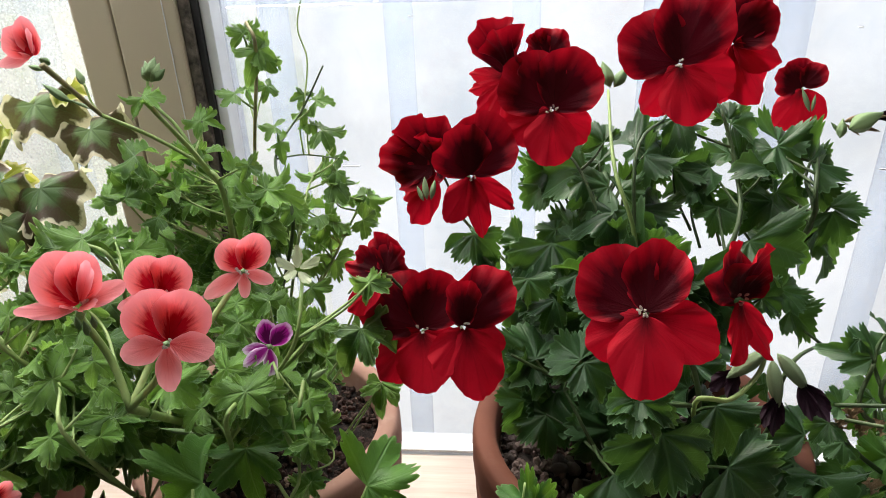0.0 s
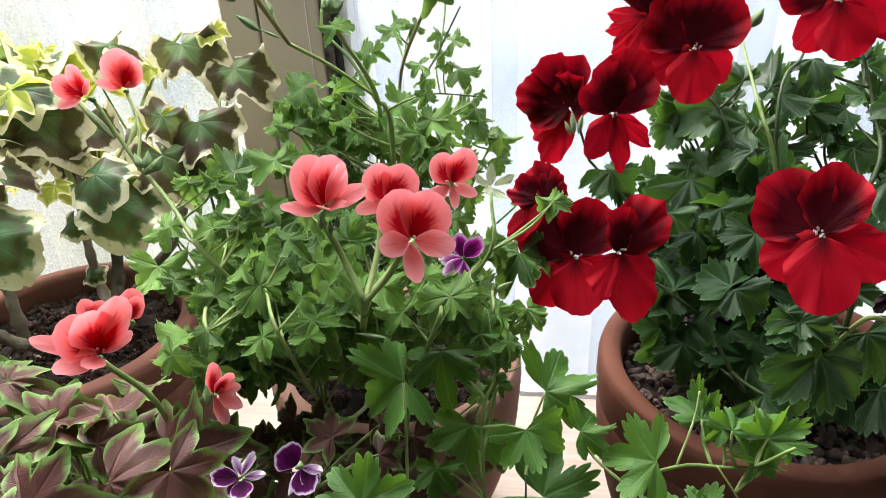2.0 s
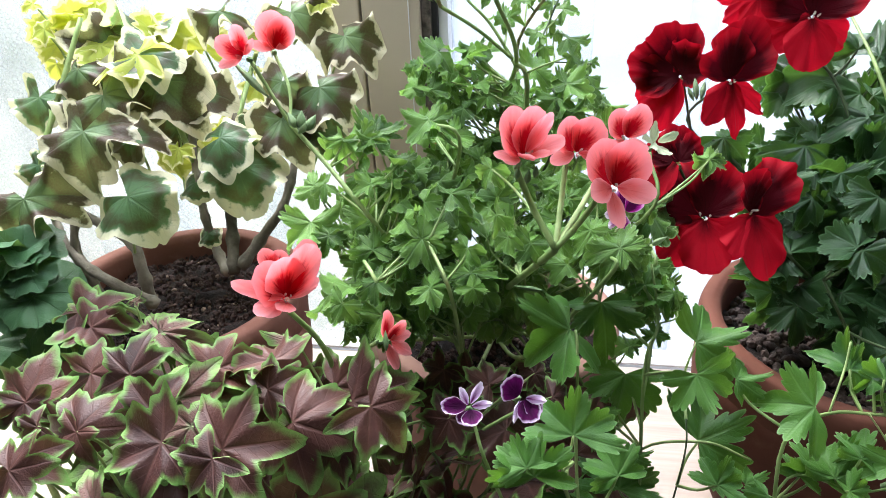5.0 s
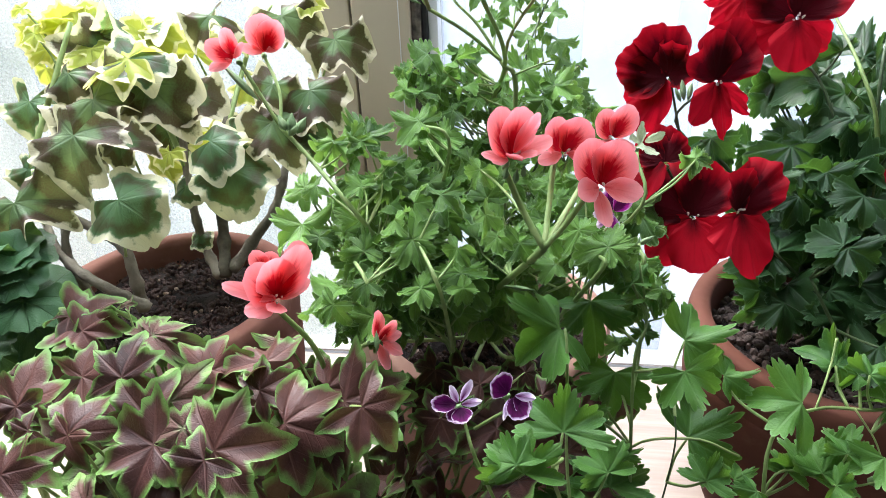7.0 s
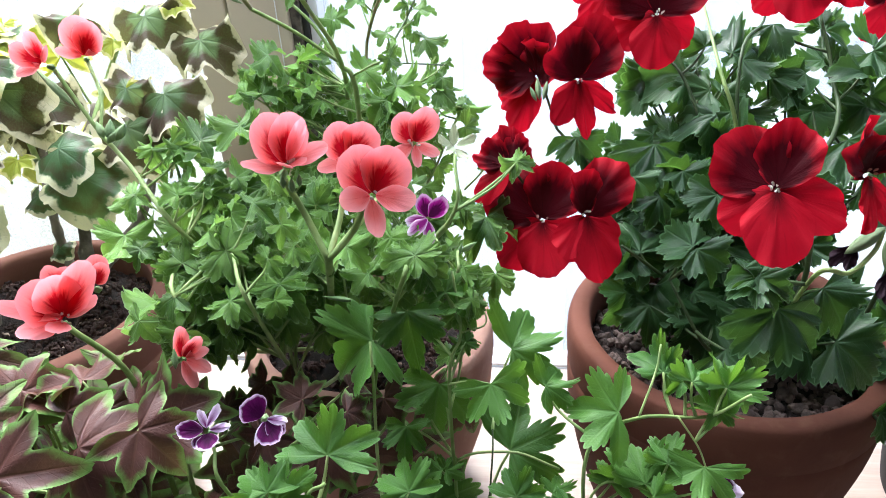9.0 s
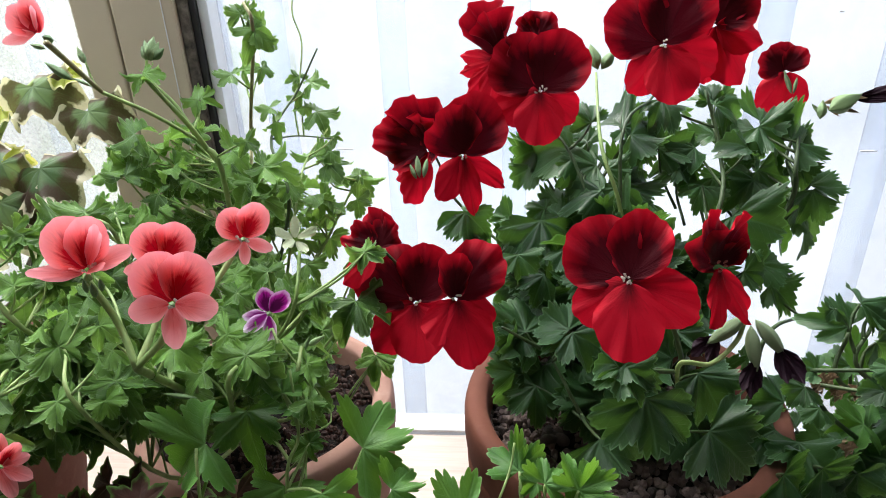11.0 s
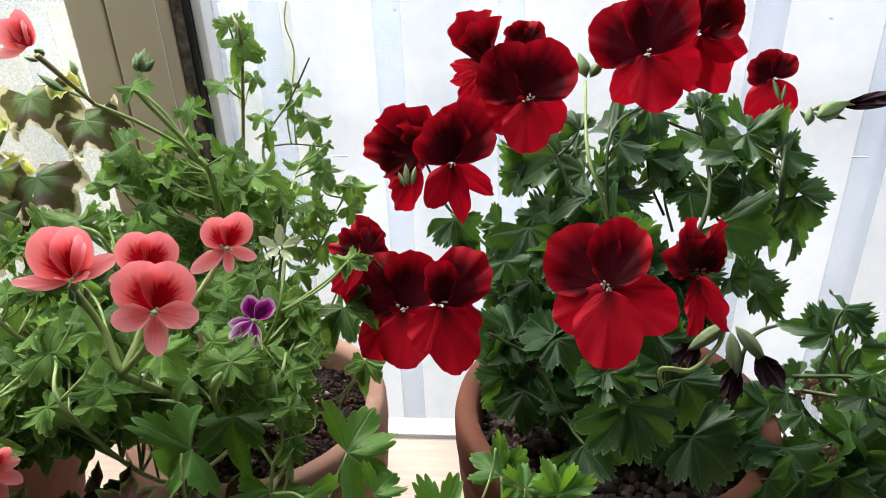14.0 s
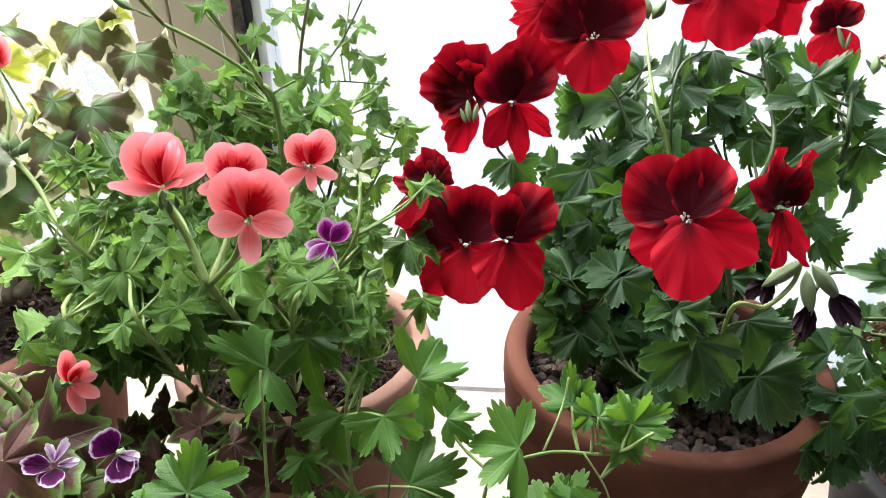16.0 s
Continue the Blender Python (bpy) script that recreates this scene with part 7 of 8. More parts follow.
star.leaf('star', (-0.2255, 0.1709, 0.1358), (-0.2010, 0.1710, 0.1359), face=(0.00, -0.60, 0.80))
star.leaf('star', (-0.2147, 0.1612, 0.1369), (-0.1844, 0.1485, 0.1273), face=(0.00, -0.60, 0.80), wide=1.05)
star.leaf('star', (-0.2587, 0.1693, 0.1333), (-0.2430, 0.1796, 0.1410), face=(0.00, -0.60, 0.80))
star.leaf('star', (-0.2903, 0.1828, 0.1317), (-0.2696, 0.1950, 0.1379), face=(0.00, -0.45, 0.89))
star.leaf('star', (-0.2915, 0.1833, 0.1317), (-0.3052, 0.1854, 0.1328), face=(0.00, -0.45, 0.89))
star.leaf('star_pale', (-0.3012, 0.1612, 0.1302), (-0.3163, 0.1795, 0.1439), face=(0.00, -0.60, 0.80), wide=1.20)
star.leaf('star', (-0.3049, 0.1482, 0.1305), (-0.3384, 0.1412, 0.1253), face=(0.00, -0.60, 0.80), wide=0.90)
star.leaf('star_pale', (-0.2845, 0.1422, 0.1329), (-0.3087, 0.1358, 0.1297), face=(0.00, -0.45, 0.89), wide=0.70)
star.leaf('star', (-0.2839, 0.1433, 0.1328), (-0.2689, 0.1534, 0.1379), face=(0.00, -0.45, 0.89), wide=0.60)
star.leaf('star', (-0.3396, 0.1384, 0.1286), (-0.3561, 0.1573, 0.1427), face=(0.00, -0.60, 0.80))
star.leaf('star', (-0.3393, 0.1374, 0.1287), (-0.3457, 0.1236, 0.1183), face=(0.00, -0.60, 0.80), wide=0.90)
star.leaf('star', (-0.3822, 0.1584, 0.1240), (-0.3808, 0.1834, 0.1428), face=(0.00, -0.60, 0.80))
star.leaf('star', (-0.3823, 0.1576, 0.1240), (-0.3791, 0.1428, 0.1130), face=(0.00, -0.60, 0.80))
star.leaf('star', (-0.3595, 0.1790, 0.1267), (-0.3428, 0.1911, 0.1358), face=(0.00, -0.60, 0.80))
star.leaf('star', (-0.3850, 0.2179, 0.1322), (-0.3516, 0.2175, 0.1320), face=(0.00, -0.45, 0.89), wide=0.80)
star.leaf('star_pale', (-0.3865, 0.2184, 0.1323), (-0.4166, 0.2185, 0.1323), face=(0.00, -0.45, 0.89), wide=0.70)
star.leaf('star', (-0.3789, 0.2114, 0.1309), (-0.3543, 0.2120, 0.1312), face=(0.00, -0.45, 0.89), wide=0.80)
star.leaf('star_pale', (-0.3409, 0.2098, 0.1326), (-0.3333, 0.2227, 0.1391), face=(0.00, -0.45, 0.89))
star.leaf('star_pale', (-0.3347, 0.2087, 0.1327), (-0.2990, 0.2059, 0.1313), face=(0.00, -0.45, 0.89), wide=0.50)
star.leaf('star_pale', (-0.3341, 0.2082, 0.1326), (-0.3110, 0.1969, 0.1268), face=(0.00, -0.45, 0.89), wide=0.50)
star.leaf('star', (-0.3507, 0.1098, 0.1329), (-0.3315, 0.1143, 0.1363), face=(0.00, -0.60, 0.80))
star.leaf('star_pale', (-0.3611, 0.2293, 0.1365), (-0.3592, 0.2366, 0.1401), face=(0.00, -0.45, 0.89), wide=0.60)
star.leaf('star', (-0.3952, 0.1806, 0.1244), (-0.4092, 0.1853, 0.1279), face=(0.00, -0.60, 0.80))
star.leaf('star', (-0.2934, 0.1320, 0.1324), (-0.3200, 0.1186, 0.1256), face=(0.00, -0.45, 0.89))
star.leaf('star', (-0.2614, 0.1180, 0.1412), (-0.2727, 0.1054, 0.1317), face=(0.00, -0.60, 0.80))
star.leaf('star', (-0.2406, 0.1400, 0.1248), (-0.2329, 0.1337, 0.1104), face=(0.00, -0.92, 0.40), wide=0.80)
star.leaf('star', (-0.2894, 0.1820, 0.1334), (-0.2980, 0.1637, 0.1352), face=(0.00, 0.10, 1.00), wide=0.70)
star.leaf('star', (-0.2632, 0.1900, 0.1339), (-0.2915, 0.2024, 0.1327), face=(0.00, 0.10, 1.00), wide=0.80)
star.leaf('star', (-0.3922, 0.2220, 0.1327), (-0.3724, 0.2513, 0.1298), face=(0.00, 0.10, 1.00), wide=0.60)
star.leaf('star', (-0.3528, 0.1180, 0.1299), (-0.3330, 0.1128, 0.1272), face=(0.00, -0.45, 0.89))
star.leaf('star', (-0.3559, 0.1350, 0.1328), (-0.3658, 0.1281, 0.1277), face=(0.00, -0.60, 0.80))
star.leaf('star', (-0.3296, 0.1700, 0.1360), (-0.3311, 0.1922, 0.1527), face=(0.00, -0.60, 0.80), wide=0.90)
star.leaf('star_pale', (-0.3125, 0.1050, 0.1221), (-0.3264, 0.1165, 0.1307), face=(0.00, -0.60, 0.80), wide=0.70)
star.leaf('star', (-0.2221, 0.1500, 0.1232), (-0.2370, 0.1420, 0.1049), face=(0.00, -0.92, 0.40))
star.leaf('star', (-0.2046, 0.1750, 0.1292), (-0.1844, 0.1781, 0.1315), face=(0.00, -0.60, 0.80))
star.leaf('star', (-0.2523, 0.2050, 0.0987), (-0.2508, 0.2234, 0.1125), face=(0.00, -0.60, 0.80))
star.leaf('star', (-0.2638, 0.2000, 0.1063), (-0.2462, 0.2126, 0.1127), face=(0.00, -0.45, 0.89))
star.leaf('star_pale', (-0.2608, 0.2150, 0.1275), (-0.2827, 0.2184, 0.1271), face=(0.00, 0.10, 1.00), wide=0.60)
star.leaf('star', (-0.2660, 0.1850, 0.1079), (-0.2787, 0.1987, 0.1182), face=(0.00, -0.60, 0.80), wide=0.90)
star.fill(["star", "star", "star_pale"], 34, (-0.275, 0.155, 0.055), (0.095, 0.050, 0.036), (0.032, 0.044), lift=0.8, droop=0.1)
star.fill(["star"], 26, (-0.150, 0.190, 0.060), (0.06, 0.03, 0.040), (0.026, 0.034), lift=0.6)
star.fill(["star", "star", "star_pale"], 16, (-0.33, 0.195, 0.085), (0.10, 0.030, 0.020), (0.028, 0.038), lift=0.9, droop=0.1)
star.finish(0.0008)

# ---- the trailing geranium in front ----
trail = Plant("trailing_geranium", (-0.085, 0.13, -0.028), "trailing geranium with bright green lobed leaves and small violet flowers", "geranium", M_STEM, M_STEM)
trail.stem([(-0.0850, 0.1300, -0.0280), (-0.0800, 0.1600, 0.0500), (-0.0837, 0.1828, 0.1453), (-0.0788, 0.1924, 0.1660), (-0.0827, 0.2052, 0.1898)], 0.0010, 0.0006)
trail.stem([(-0.0850, 0.1300, -0.0280), (-0.0700, 0.1600, 0.0500), (-0.0648, 0.1655, 0.1129), (-0.0645, 0.1742, 0.1279)], 0.0005, 0.0004, mat=M_STEM_DARK)
trail.stem([(-0.0800, 0.1600, 0.0500), (-0.0836, 0.1767, 0.0992), (-0.0575, 0.1699, 0.1190), (-0.0353, 0.1683, 0.1116)], 0.0007, 0.0006)
trail.stem([(-0.0850, 0.1300, -0.0280), (-0.0300, 0.1500, 0.0600), (-0.0239, 0.1680, 0.1230), (-0.0004, 0.1856, 0.1267), (0.0295, 0.1887, 0.1258), (0.0425, 0.1802, 0.1467)], 0.0010, 0.0007)
trail.stem([(-0.0004, 0.1856, 0.1267), (0.0080, 0.2004, 0.1402), (0.0104, 0.2071, 0.1512)], 0.0006, 0.0005)
trail.stem([(0.0171, 0.1875, 0.1264), (0.0259, 0.1818, 0.1147), (0.0298, 0.1771, 0.1059)], 0.0005, 0.0004)
trail.stem([(-0.0300, 0.1500, 0.0600), (-0.0175, 0.1689, 0.1014), (0.0125, 0.1692, 0.0958), (0.0324, 0.1730, 0.0982)], 0.0007, 0.0005)
trail.stem([(-0.0850, 0.1300, -0.0280), (-0.1000, 0.1400, 0.0600), (-0.1212, 0.1051, 0.1579), (-0.1184, 0.1096, 0.1651)], 0.0009, 0.0007)
trail.stem([(-0.0850, 0.1300, -0.0280), (-0.1300, 0.1300, 0.0800), (-0.1468, 0.1003, 0.1672), (-0.1531, 0.1083, 0.1827)], 0.0008, 0.0006)
trail.stem([(-0.0850, 0.1300, -0.0280), (-0.1100, 0.1500, 0.0900), (-0.1144, 0.1723, 0.1595), (-0.1157, 0.1787, 0.1709)], 0.0009, 0.0006)
trail.stem([(-0.0788, 0.1924, 0.1660), (-0.0683, 0.2066, 0.1651), (-0.0913, 0.2192, 0.1958)], 0.0004, 0.0004)
trail.flower((-0.1547, 0.1102, 0.1865), (0.08, -0.59, 0.80), (-0.03, 0.49, 0.87), [('violet_up', 265, 0.0058, 1.2, 10), ('violet_up', 285, 0.0062, 1, 10), ('violet_up', 180, 0.0086, 0.6, 0), ('violet_low', 60, 0.0082, 0.8, 10), ('violet_low', 115, 0.0066, 0.9, 20), ('violet_low', 10, 0.0070, 0.9, 0)], label="violet flower with white-edged petals")
trail.flower((-0.1373, 0.1155, 0.1876), (0.31, -0.69, 0.65), (-0.03, 0.49, 0.87), [('violet_up', 135, 0.0079, 1.1, 10), ('violet_up', 290, 0.0082, 0.9, 10), ('violet_up', 320, 0.0071, 0.8, 0), ('violet_low', 350, 0.0069, 1, 10), ('violet_low', 250, 0.0079, 0.6, 0)], label="violet flower with white-edged petals")
trail.flower((0.0319, 0.1726, 0.0976), (0.25, -0.62, 0.75), (-0.01, 0.50, 0.87), [('violet_low', 10, 0.0105, 1.6, 50), ('violet_up', 25, 0.0100, 0.8, 40), ('violet_low', 350, 0.0113, 1.4, 30)], name="half_open_flower", calyx=0.010, label="half-open pale violet flower")
trail.leaf('angel', (-0.0565, 0.2080, 0.1454), (-0.0328, 0.2148, 0.1506), face=(0.00, -0.60, 0.80), wide=1.10)
trail.leaf('angel', (-0.0651, 0.1700, 0.1574), (-0.0586, 0.1566, 0.1473), face=(0.00, -0.60, 0.80), wide=1.05)
trail.leaf('angel', (-0.0415, 0.1900, 0.1396), (-0.0258, 0.1934, 0.1412), face=(0.00, -0.45, 0.89), wide=0.90)
trail.leaf('angel', (-0.0569, 0.1750, 0.1143), (-0.0325, 0.1846, 0.1215), face=(0.00, -0.60, 0.80), wide=1.10)
trail.leaf('angel', (-0.0109, 0.1780, 0.1367), (-0.0339, 0.1799, 0.1382), face=(0.00, -0.60, 0.80), wide=1.10)
trail.leaf('angel', (0.0125, 0.2050, 0.1371), (0.0114, 0.2207, 0.1489), face=(0.00, -0.60, 0.80), wide=0.90)
trail.leaf('angel', (0.0135, 0.2050, 0.1371), (0.0249, 0.2109, 0.1415), face=(0.00, -0.60, 0.80), wide=0.80)
trail.leaf('angel', (0.0230, 0.1950, 0.1402), (0.0327, 0.2043, 0.1449), face=(0.00, -0.45, 0.89), wide=0.90)
trail.leaf('angel', (0.0199, 0.1980, 0.1375), (0.0122, 0.1940, 0.1353), face=(0.00, -0.45, 0.89), wide=0.80)
trail.leaf('angel', (0.0343, 0.1900, 0.1282), (0.0248, 0.1990, 0.1328), face=(0.00, -0.45, 0.89), wide=0.90)
trail.leaf('angel', (0.0355, 0.1900, 0.1283), (0.0463, 0.1883, 0.1270), face=(0.00, -0.60, 0.80), wide=0.70)
trail.leaf('angel', (0.0368, 0.1920, 0.1402), (0.0442, 0.2050, 0.1500), face=(0.00, -0.60, 0.80), wide=0.90)
trail.leaf('angel', (0.0374, 0.1920, 0.1396), (0.0545, 0.1962, 0.1427), face=(0.00, -0.60, 0.80), wide=0.70)
trail.leaf('angel', (-0.0028, 0.1720, 0.1012), (0.0031, 0.1857, 0.1114), face=(0.00, -0.60, 0.80), wide=1.10)
trail.leaf('angel', (0.0115, 0.1720, 0.1135), (0.0178, 0.1836, 0.1222), face=(0.00, -0.60, 0.80), wide=0.90)
trail.leaf('angel', (0.0264, 0.1710, 0.1135), (0.0222, 0.1569, 0.1064), face=(0.00, -0.45, 0.89), wide=1.20)
trail.leaf('angel', (-0.0896, 0.1950, 0.1345), (-0.0928, 0.1778, 0.1215), face=(0.00, -0.60, 0.80), wide=1.10)
trail.leaf('angel', (-0.1175, 0.1890, 0.1635), (-0.1387, 0.1795, 0.1563), face=(0.00, -0.60, 0.80), wide=1.15)
trail.leaf('angel', (-0.1032, 0.2020, 0.1701), (-0.0992, 0.1834, 0.1561), face=(0.00, -0.60, 0.80), wide=0.95)
trail.leaf('angel', (-0.1184, 0.1160, 0.1713), (-0.1168, 0.1303, 0.1821), face=(0.00, -0.60, 0.80), wide=1.15)
trail.leaf('angel', (-0.1344, 0.1000, 0.1706), (-0.1404, 0.1087, 0.1772), face=(0.00, -0.60, 0.80), wide=1.10)
trail.leaf('angel', (-0.1042, 0.1800, 0.1218), (-0.1043, 0.1668, 0.1119), face=(0.00, -0.60, 0.80), wide=0.80)
trail.leaf('angel', (-0.0970, 0.1400, 0.1262), (-0.1032, 0.1518, 0.1351), face=(0.00, -0.60, 0.80))
trail.leaf('angel', (-0.0911, 0.1650, 0.0894), (-0.0886, 0.1809, 0.1014), face=(0.00, -0.60, 0.80), wide=1.30)
trail.leaf('angel', (-0.0538, 0.1500, 0.1143), (-0.0478, 0.1603, 0.1221), face=(0.00, -0.60, 0.80))
trail.leaf('angel', (-0.0122, 0.1700, 0.1018), (-0.0057, 0.1822, 0.1080), face=(0.00, -0.45, 0.89), wide=0.90)
trail.leaf('angel', (0.0027, 0.1700, 0.1026), (0.0117, 0.1870, 0.1154), face=(0.00, -0.60, 0.80), wide=0.80)
trail.leaf('angel', (-0.1319, 0.1000, 0.1669), (-0.1326, 0.1133, 0.1768), face=(0.00, -0.60, 0.80), wide=1.10)
trail.leaf('angel', (-0.0855, 0.2000, 0.1819), (-0.0903, 0.2117, 0.1908), face=(0.00, -0.60, 0.80), wide=0.80)
trail.leaf('angel', (-0.0769, 0.2000, 0.1762), (-0.0666, 0.1976, 0.1750), face=(0.00, -0.45, 0.89), wide=0.80)
trail.leaf('angel', (-0.0799, 0.2000, 0.1761), (-0.0889, 0.2075, 0.1799), face=(0.00, -0.45, 0.89), wide=0.80)
trail.leaf('angel', (-0.0903, 0.2040, 0.1852), (-0.1024, 0.2087, 0.1876), face=(0.00, -0.45, 0.89), wide=0.80)
trail.leaf('angel', (-0.0772, 0.2000, 0.1552), (-0.0701, 0.2024, 0.1565), face=(0.00, -0.45, 0.89), wide=0.90)
trail.leaf('angel', (-0.0786, 0.2000, 0.1538), (-0.0808, 0.2078, 0.1578), face=(0.00, -0.45, 0.89), wide=0.90)
trail.leaf('angel', (-0.0876, 0.1700, 0.1055), (-0.0965, 0.1746, 0.1078), face=(0.00, -0.45, 0.89), wide=0.80)
trail.leaf('angel', (-0.0855, 0.1700, 0.1057), (-0.0764, 0.1738, 0.1076), face=(0.00, -0.45, 0.89), wide=0.80)
trail.leaf('angel', (-0.0968, 0.1900, 0.1237), (-0.1023, 0.1981, 0.1279), face=(0.00, -0.45, 0.89), wide=0.60)
trail.leaf('angel', (-0.0383, 0.1600, 0.1053), (-0.0278, 0.1648, 0.1077), face=(0.00, -0.45, 0.89), wide=0.80)
trail.leaf('angel', (-0.0323, 0.1500, 0.1103), (-0.0426, 0.1431, 0.1068), face=(0.00, -0.45, 0.89), wide=0.90)
trail.leaf('angel', (0.0041, 0.1600, 0.1061), (0.0153, 0.1550, 0.1037), face=(0.00, -0.45, 0.89), wide=0.90)
trail.fill(["angel"], 14, (-0.105, 0.155, 0.050), (0.05, 0.030, 0.030), (0.020, 0.028), lift=0.7)
trail.finish(0.0007)

# ---- the geranium at the end of the row ----
side = Plant("green_geranium", (0.285, 0.30, 0.004), "leafy green geranium without flowers", "geranium", M_STEM_DARK, M_STEM_DARK)
side.stem([(0.2850, 0.3000, 0.0040), (0.2500, 0.3000, 0.0800), (0.1826, 0.2805, 0.1299), (0.1850, 0.2889, 0.1562)], 0.0018, 0.0010)
side.stem([(0.2850, 0.3000, 0.0040), (0.2600, 0.3000, 0.0800), (0.1930, 0.2839, 0.1348), (0.1967, 0.2910, 0.1584)], 0.0018, 0.0010)
side.stem([(0.2850, 0.3000, 0.0040), (0.2300, 0.3000, 0.0600), (0.1769, 0.2765, 0.1142), (0.1569, 0.2637, 0.1498)], 0.0018, 0.0010)
side.leaf('regal', (0.1850, 0.2901, 0.1588), (0.1734, 0.2956, 0.1725), face=(-0.26, -0.46, 0.85))
side.leaf('regal', (0.1778, 0.2934, 0.1671), (0.1734, 0.2905, 0.1620), face=(-0.26, -0.47, 0.84))
side.leaf('regal', (0.1909, 0.2957, 0.1692), (0.2085, 0.2983, 0.1711), face=(-0.27, -0.47, 0.84))
side.leaf('regal', (0.1967, 0.2936, 0.1637), (0.2084, 0.2932, 0.1606), face=(-0.28, -0.46, 0.84))
side.leaf('regal', (0.2019, 0.2910, 0.1478), (0.2137, 0.2868, 0.1366), face=(-0.28, -0.45, 0.85))
side.leaf('regal', (0.1870, 0.2847, 0.1377), (0.1782, 0.2827, 0.1354), face=(-0.26, -0.44, 0.86))
side.leaf('regal', (0.1803, 0.2422, 0.1543), (0.1699, 0.2403, 0.1523), face=(-0.27, -0.42, 0.87))
side.leaf('regal', (0.1739, 0.2769, 0.1156), (0.1649, 0.2729, 0.1092), face=(-0.23, -0.42, 0.88))
side.leaf('regal', (0.2008, 0.2889, 0.0793), (0.1881, 0.2851, 0.0741), face=(-0.25, -0.39, 0.89))
side.leaf('regal', (0.2072, 0.2880, 0.0762), (0.2200, 0.2862, 0.0699), face=(-0.25, -0.39, 0.89))
side.leaf('regal', (0.1597, 0.2639, 0.1497), (0.1514, 0.2657, 0.1551), face=(-0.23, -0.44, 0.87))
side.leaf('regal', (0.1829, 0.2470, 0.1635), (0.1751, 0.2441, 0.1591), face=(-0.28, -0.43, 0.86))
side.leaf('regal', (0.1541, 0.2598, 0.1424), (0.1458, 0.2555, 0.1352), face=(-0.22, -0.43, 0.87))
side.fill(["angel", "regal", "angel"], 30, (0.275, 0.31, 0.085), (0.075, 0.05, 0.065), (0.020, 0.030), lift=0.6)
side.fill(["angel", "regal"], 18, (0.27, 0.27, 0.035), (0.07, 0.04, 0.05), (0.020, 0.030), lift=0.6)
side.fill(["regal", "angel"], 14, (0.255, 0.270, -0.015), (0.055, 0.030, 0.022), (0.022, 0.032), lift=0.6)
side.leaf('regal', (0.1504, 0.2515, 0.0929), (0.1650, 0.2460, 0.0794), face=(-0.21, -0.40, 0.89))
side.leaf('regal', (0.1707, 0.2545, 0.0948), (0.1824, 0.2474, 0.0788), face=(-0.24, -0.40, 0.89))
side.leaf('regal', (0.1881, 0.2546, 0.0915), (0.1940, 0.2464, 0.0744), face=(-0.26, -0.39, 0.88))
side.leaf('regal', (0.1621, 0.2458, 0.0795), (0.1534, 0.2404, 0.0708), face=(-0.23, -0.38, 0.90))
side.leaf('regal', (0.1824, 0.2474, 0.0788), (0.1737, 0.2420, 0.0700), face=(-0.25, -0.38, 0.89))
side.leaf('regal', (0.1534, 0.2437, 0.0773), (0.1679, 0.2396, 0.0664), face=(-0.21, -0.38, 0.90))
side.leaf('regal', (0.1940, 0.2484, 0.0783), (0.1882, 0.2426, 0.0682), face=(-0.26, -0.37, 0.89))
side.leaf('regal', (0.1388, 0.2439, 0.0804), (0.1505, 0.2395, 0.0696), face=(-0.20, -0.39, 0.90))
side.leaf('regal', (0.1678, 0.2502, 0.0871), (0.1766, 0.2443, 0.0738), face=(-0.23, -0.39, 0.89))
side.flower((0.1700, 0.2717, 0.1374), (-0.18, -0.49, 0.85), (0.00, 0.43, 0.90), [('dry', 30, 0.0063, 1, 40), ('dry', 150, 0.0069, 1, 40), ('dry', 270, 0.0058, 1, 30), ('dry', 210, 0.0063, 1, 50)], name="dried_flower", calyx=0.004, label="dried straw-brown flower remains")
side.flower((0.1748, 0.2687, 0.1302), (-0.19, -0.47, 0.86), (0.00, 0.43, 0.90), [('dry', 30, 0.0063, 1, 40), ('dry', 150, 0.0069, 1, 40), ('dry', 270, 0.0058, 1, 30), ('dry', 210, 0.0063, 1, 50)], name="dried_flower", calyx=0.004, label="dried straw-brown flower remains")
side.flower((0.1849, 0.2695, 0.1298), (-0.21, -0.47, 0.86), (0.00, 0.43, 0.90), [('dry', 30, 0.0063, 1, 40), ('dry', 150, 0.0069, 1, 40), ('dry', 270, 0.0058, 1, 30), ('dry', 210, 0.0063, 1, 50)], name="dried_flower", calyx=0.004, label="dried straw-brown flower remains")
side.flower((0.1805, 0.2570, 0.1047), (-0.19, -0.42, 0.89), (0.00, 0.43, 0.90), [('dry', 30, 0.0063, 1, 40), ('dry', 150, 0.0069, 1, 40), ('dry', 270, 0.0058, 1, 30), ('dry', 210, 0.0063, 1, 50)], name="dried_flower", calyx=0.004, label="dried straw-brown flower remains")
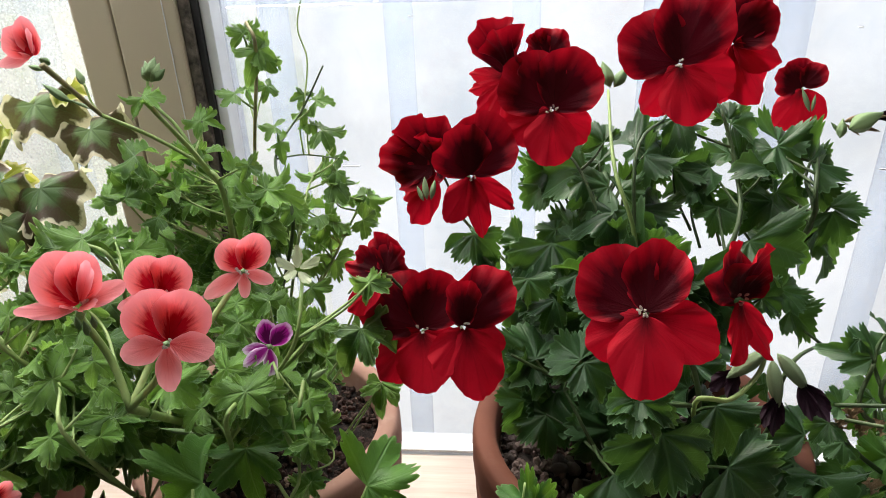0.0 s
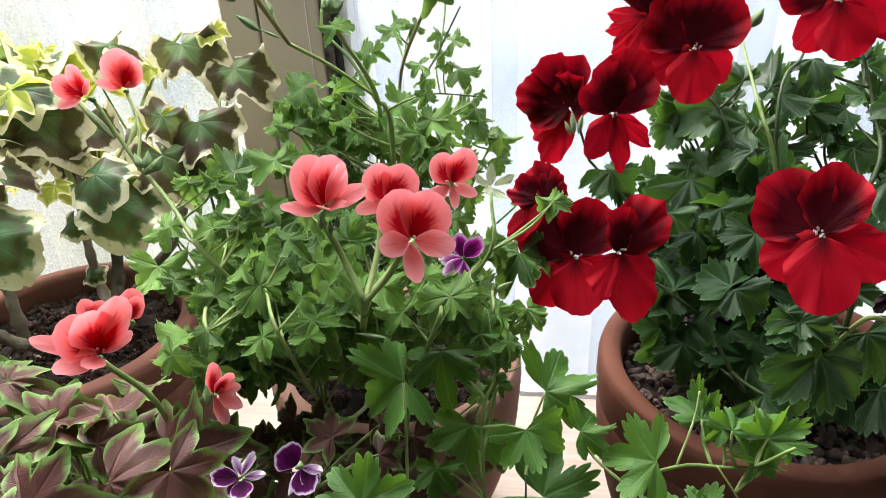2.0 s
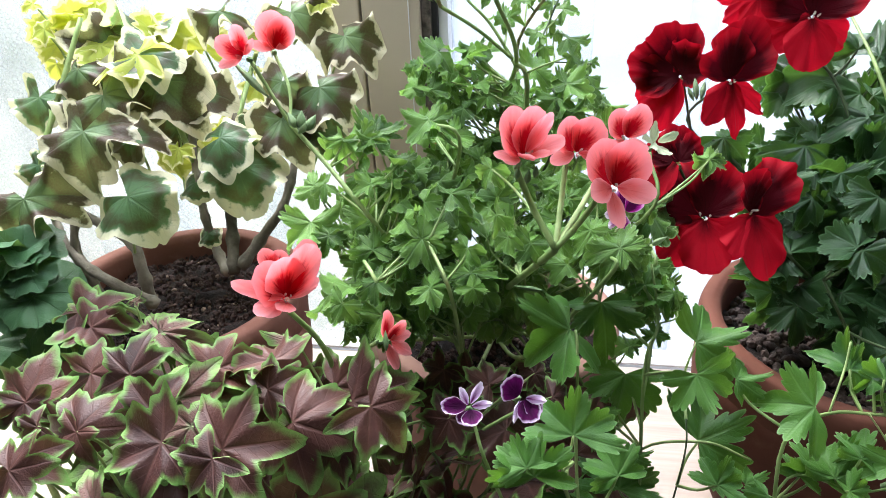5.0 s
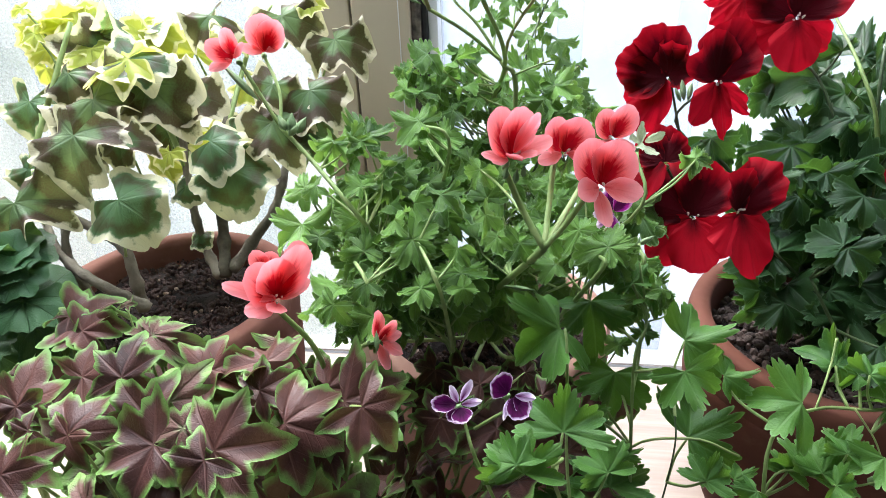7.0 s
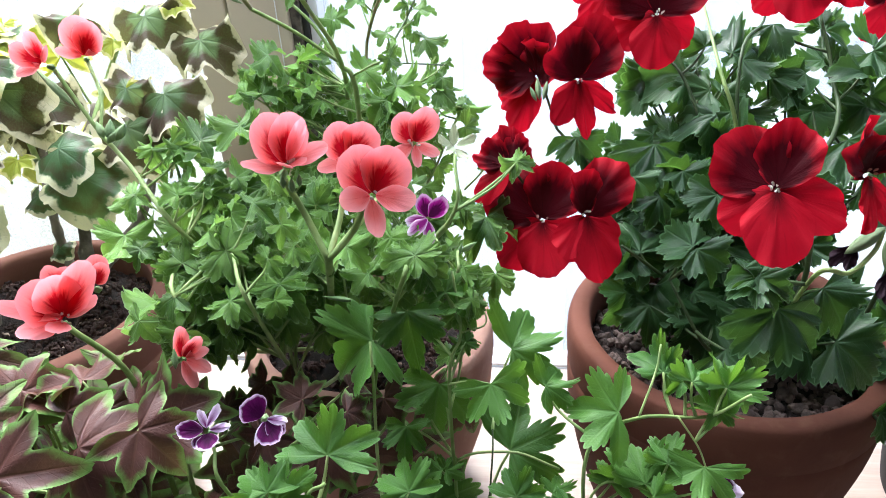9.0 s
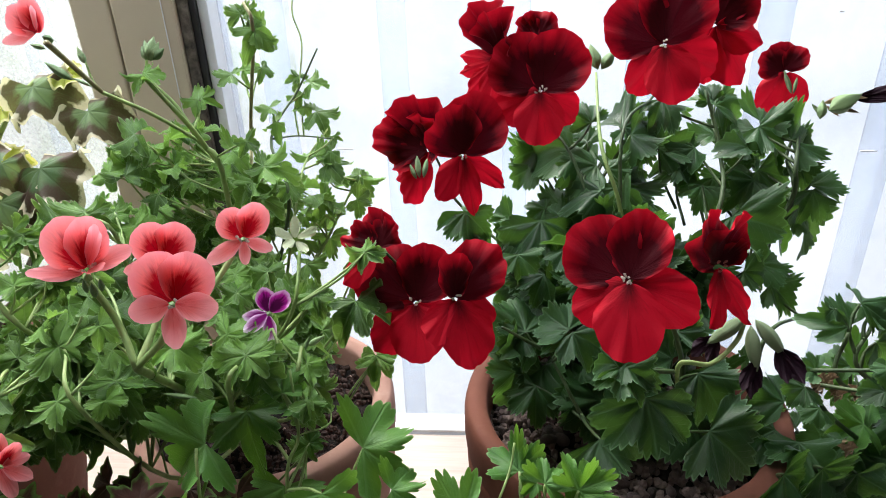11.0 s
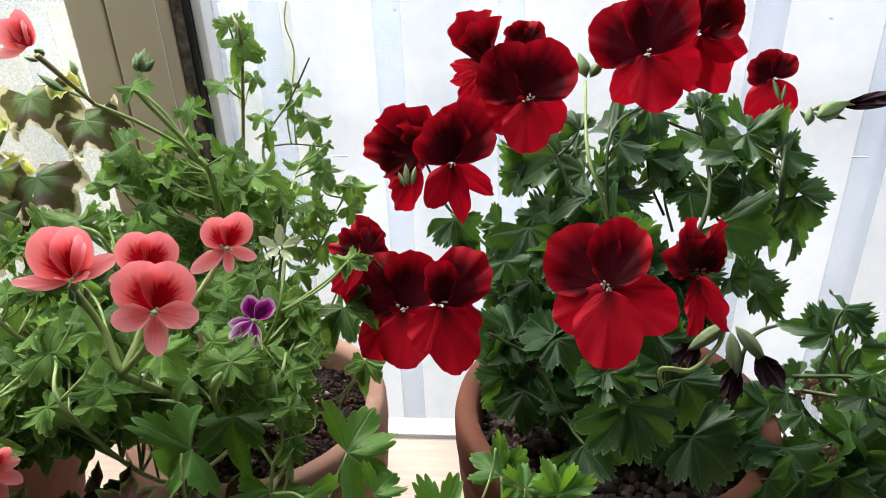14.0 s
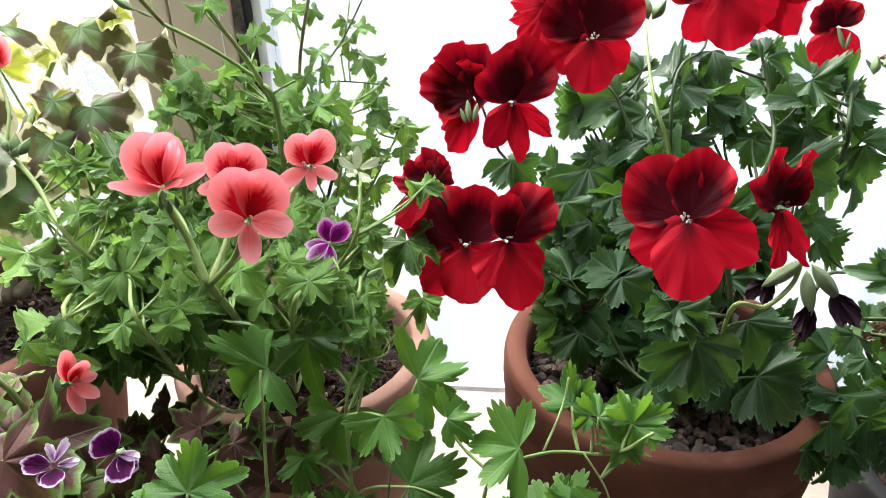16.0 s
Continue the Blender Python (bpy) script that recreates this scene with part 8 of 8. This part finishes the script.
side.flower((0.1648, 0.2692, 0.1332), (-0.17, -0.48, 0.86), (0.00, 0.43, 0.90), [('dry', 30, 0.0063, 1, 40), ('dry', 150, 0.0069, 1, 40), ('dry', 270, 0.0058, 1, 30), ('dry', 210, 0.0063, 1, 50)], name="dried_flower", calyx=0.004, label="dried straw-brown flower remains")
side.finish(0.001)

# ---- the round-leaved plant at the other end ----
low = Plant("round_leaved_geranium", (-0.50, 0.25, -0.10), "geranium with dark round leaves", "geranium", M_STEM)
low.stem([(-0.50, 0.25, -0.10), (-0.48, 0.24, 0.05), (-0.45, 0.25, 0.15)], 0.003, 0.0015)
low.leaf('round', (-0.4395, 0.2464, 0.1543), (-0.4265, 0.2548, 0.1656), face=(0.41, -0.41, 0.81))
low.leaf('round', (-0.4360, 0.2435, 0.1483), (-0.4157, 0.2443, 0.1446), face=(0.41, -0.41, 0.82))
low.leaf('round', (-0.4387, 0.2330, 0.1308), (-0.4299, 0.2257, 0.1158), face=(0.40, -0.39, 0.83))
low.leaf('round', (-0.4425, 0.2393, 0.1427), (-0.4387, 0.2330, 0.1308), face=(0.41, -0.40, 0.82))
low.leaf('round', (-0.4441, 0.2597, 0.1584), (-0.4301, 0.2580, 0.1518), face=(0.41, -0.42, 0.81))
low.leaf('round', (-0.4418, 0.2276, 0.1221), (-0.4348, 0.2234, 0.1130), face=(0.40, -0.38, 0.83))
low.fill(["round"], 14, (-0.47, 0.25, 0.12), (0.05, 0.05, 0.05), (0.020, 0.028))
low.finish(0.001)

# ---- scratches and dried drops on the panes ----
for x, z, w in ((-0.1294, 0.1824, 0.0136), (0.2927, 0.1765, 0.0129), (-0.1302, 0.1299, 0.0051), (-0.0952, -0.1153, 0.0119), (-0.0628, -0.1158, 0.0141), (0.2339, 0.2225, 0.0051), (-0.0940, 0.3097, 0.0035), (-0.0687, 0.2987, 0.0026), (0.2530, 0.2831, 0.0032), (0.1887, 0.2560, 0.0025)):
    boxed("scratch", (x, PANE - 0.0034, z), (x + w, PANE - 0.0021, z + 0.0007), M_ALU, 0, window)
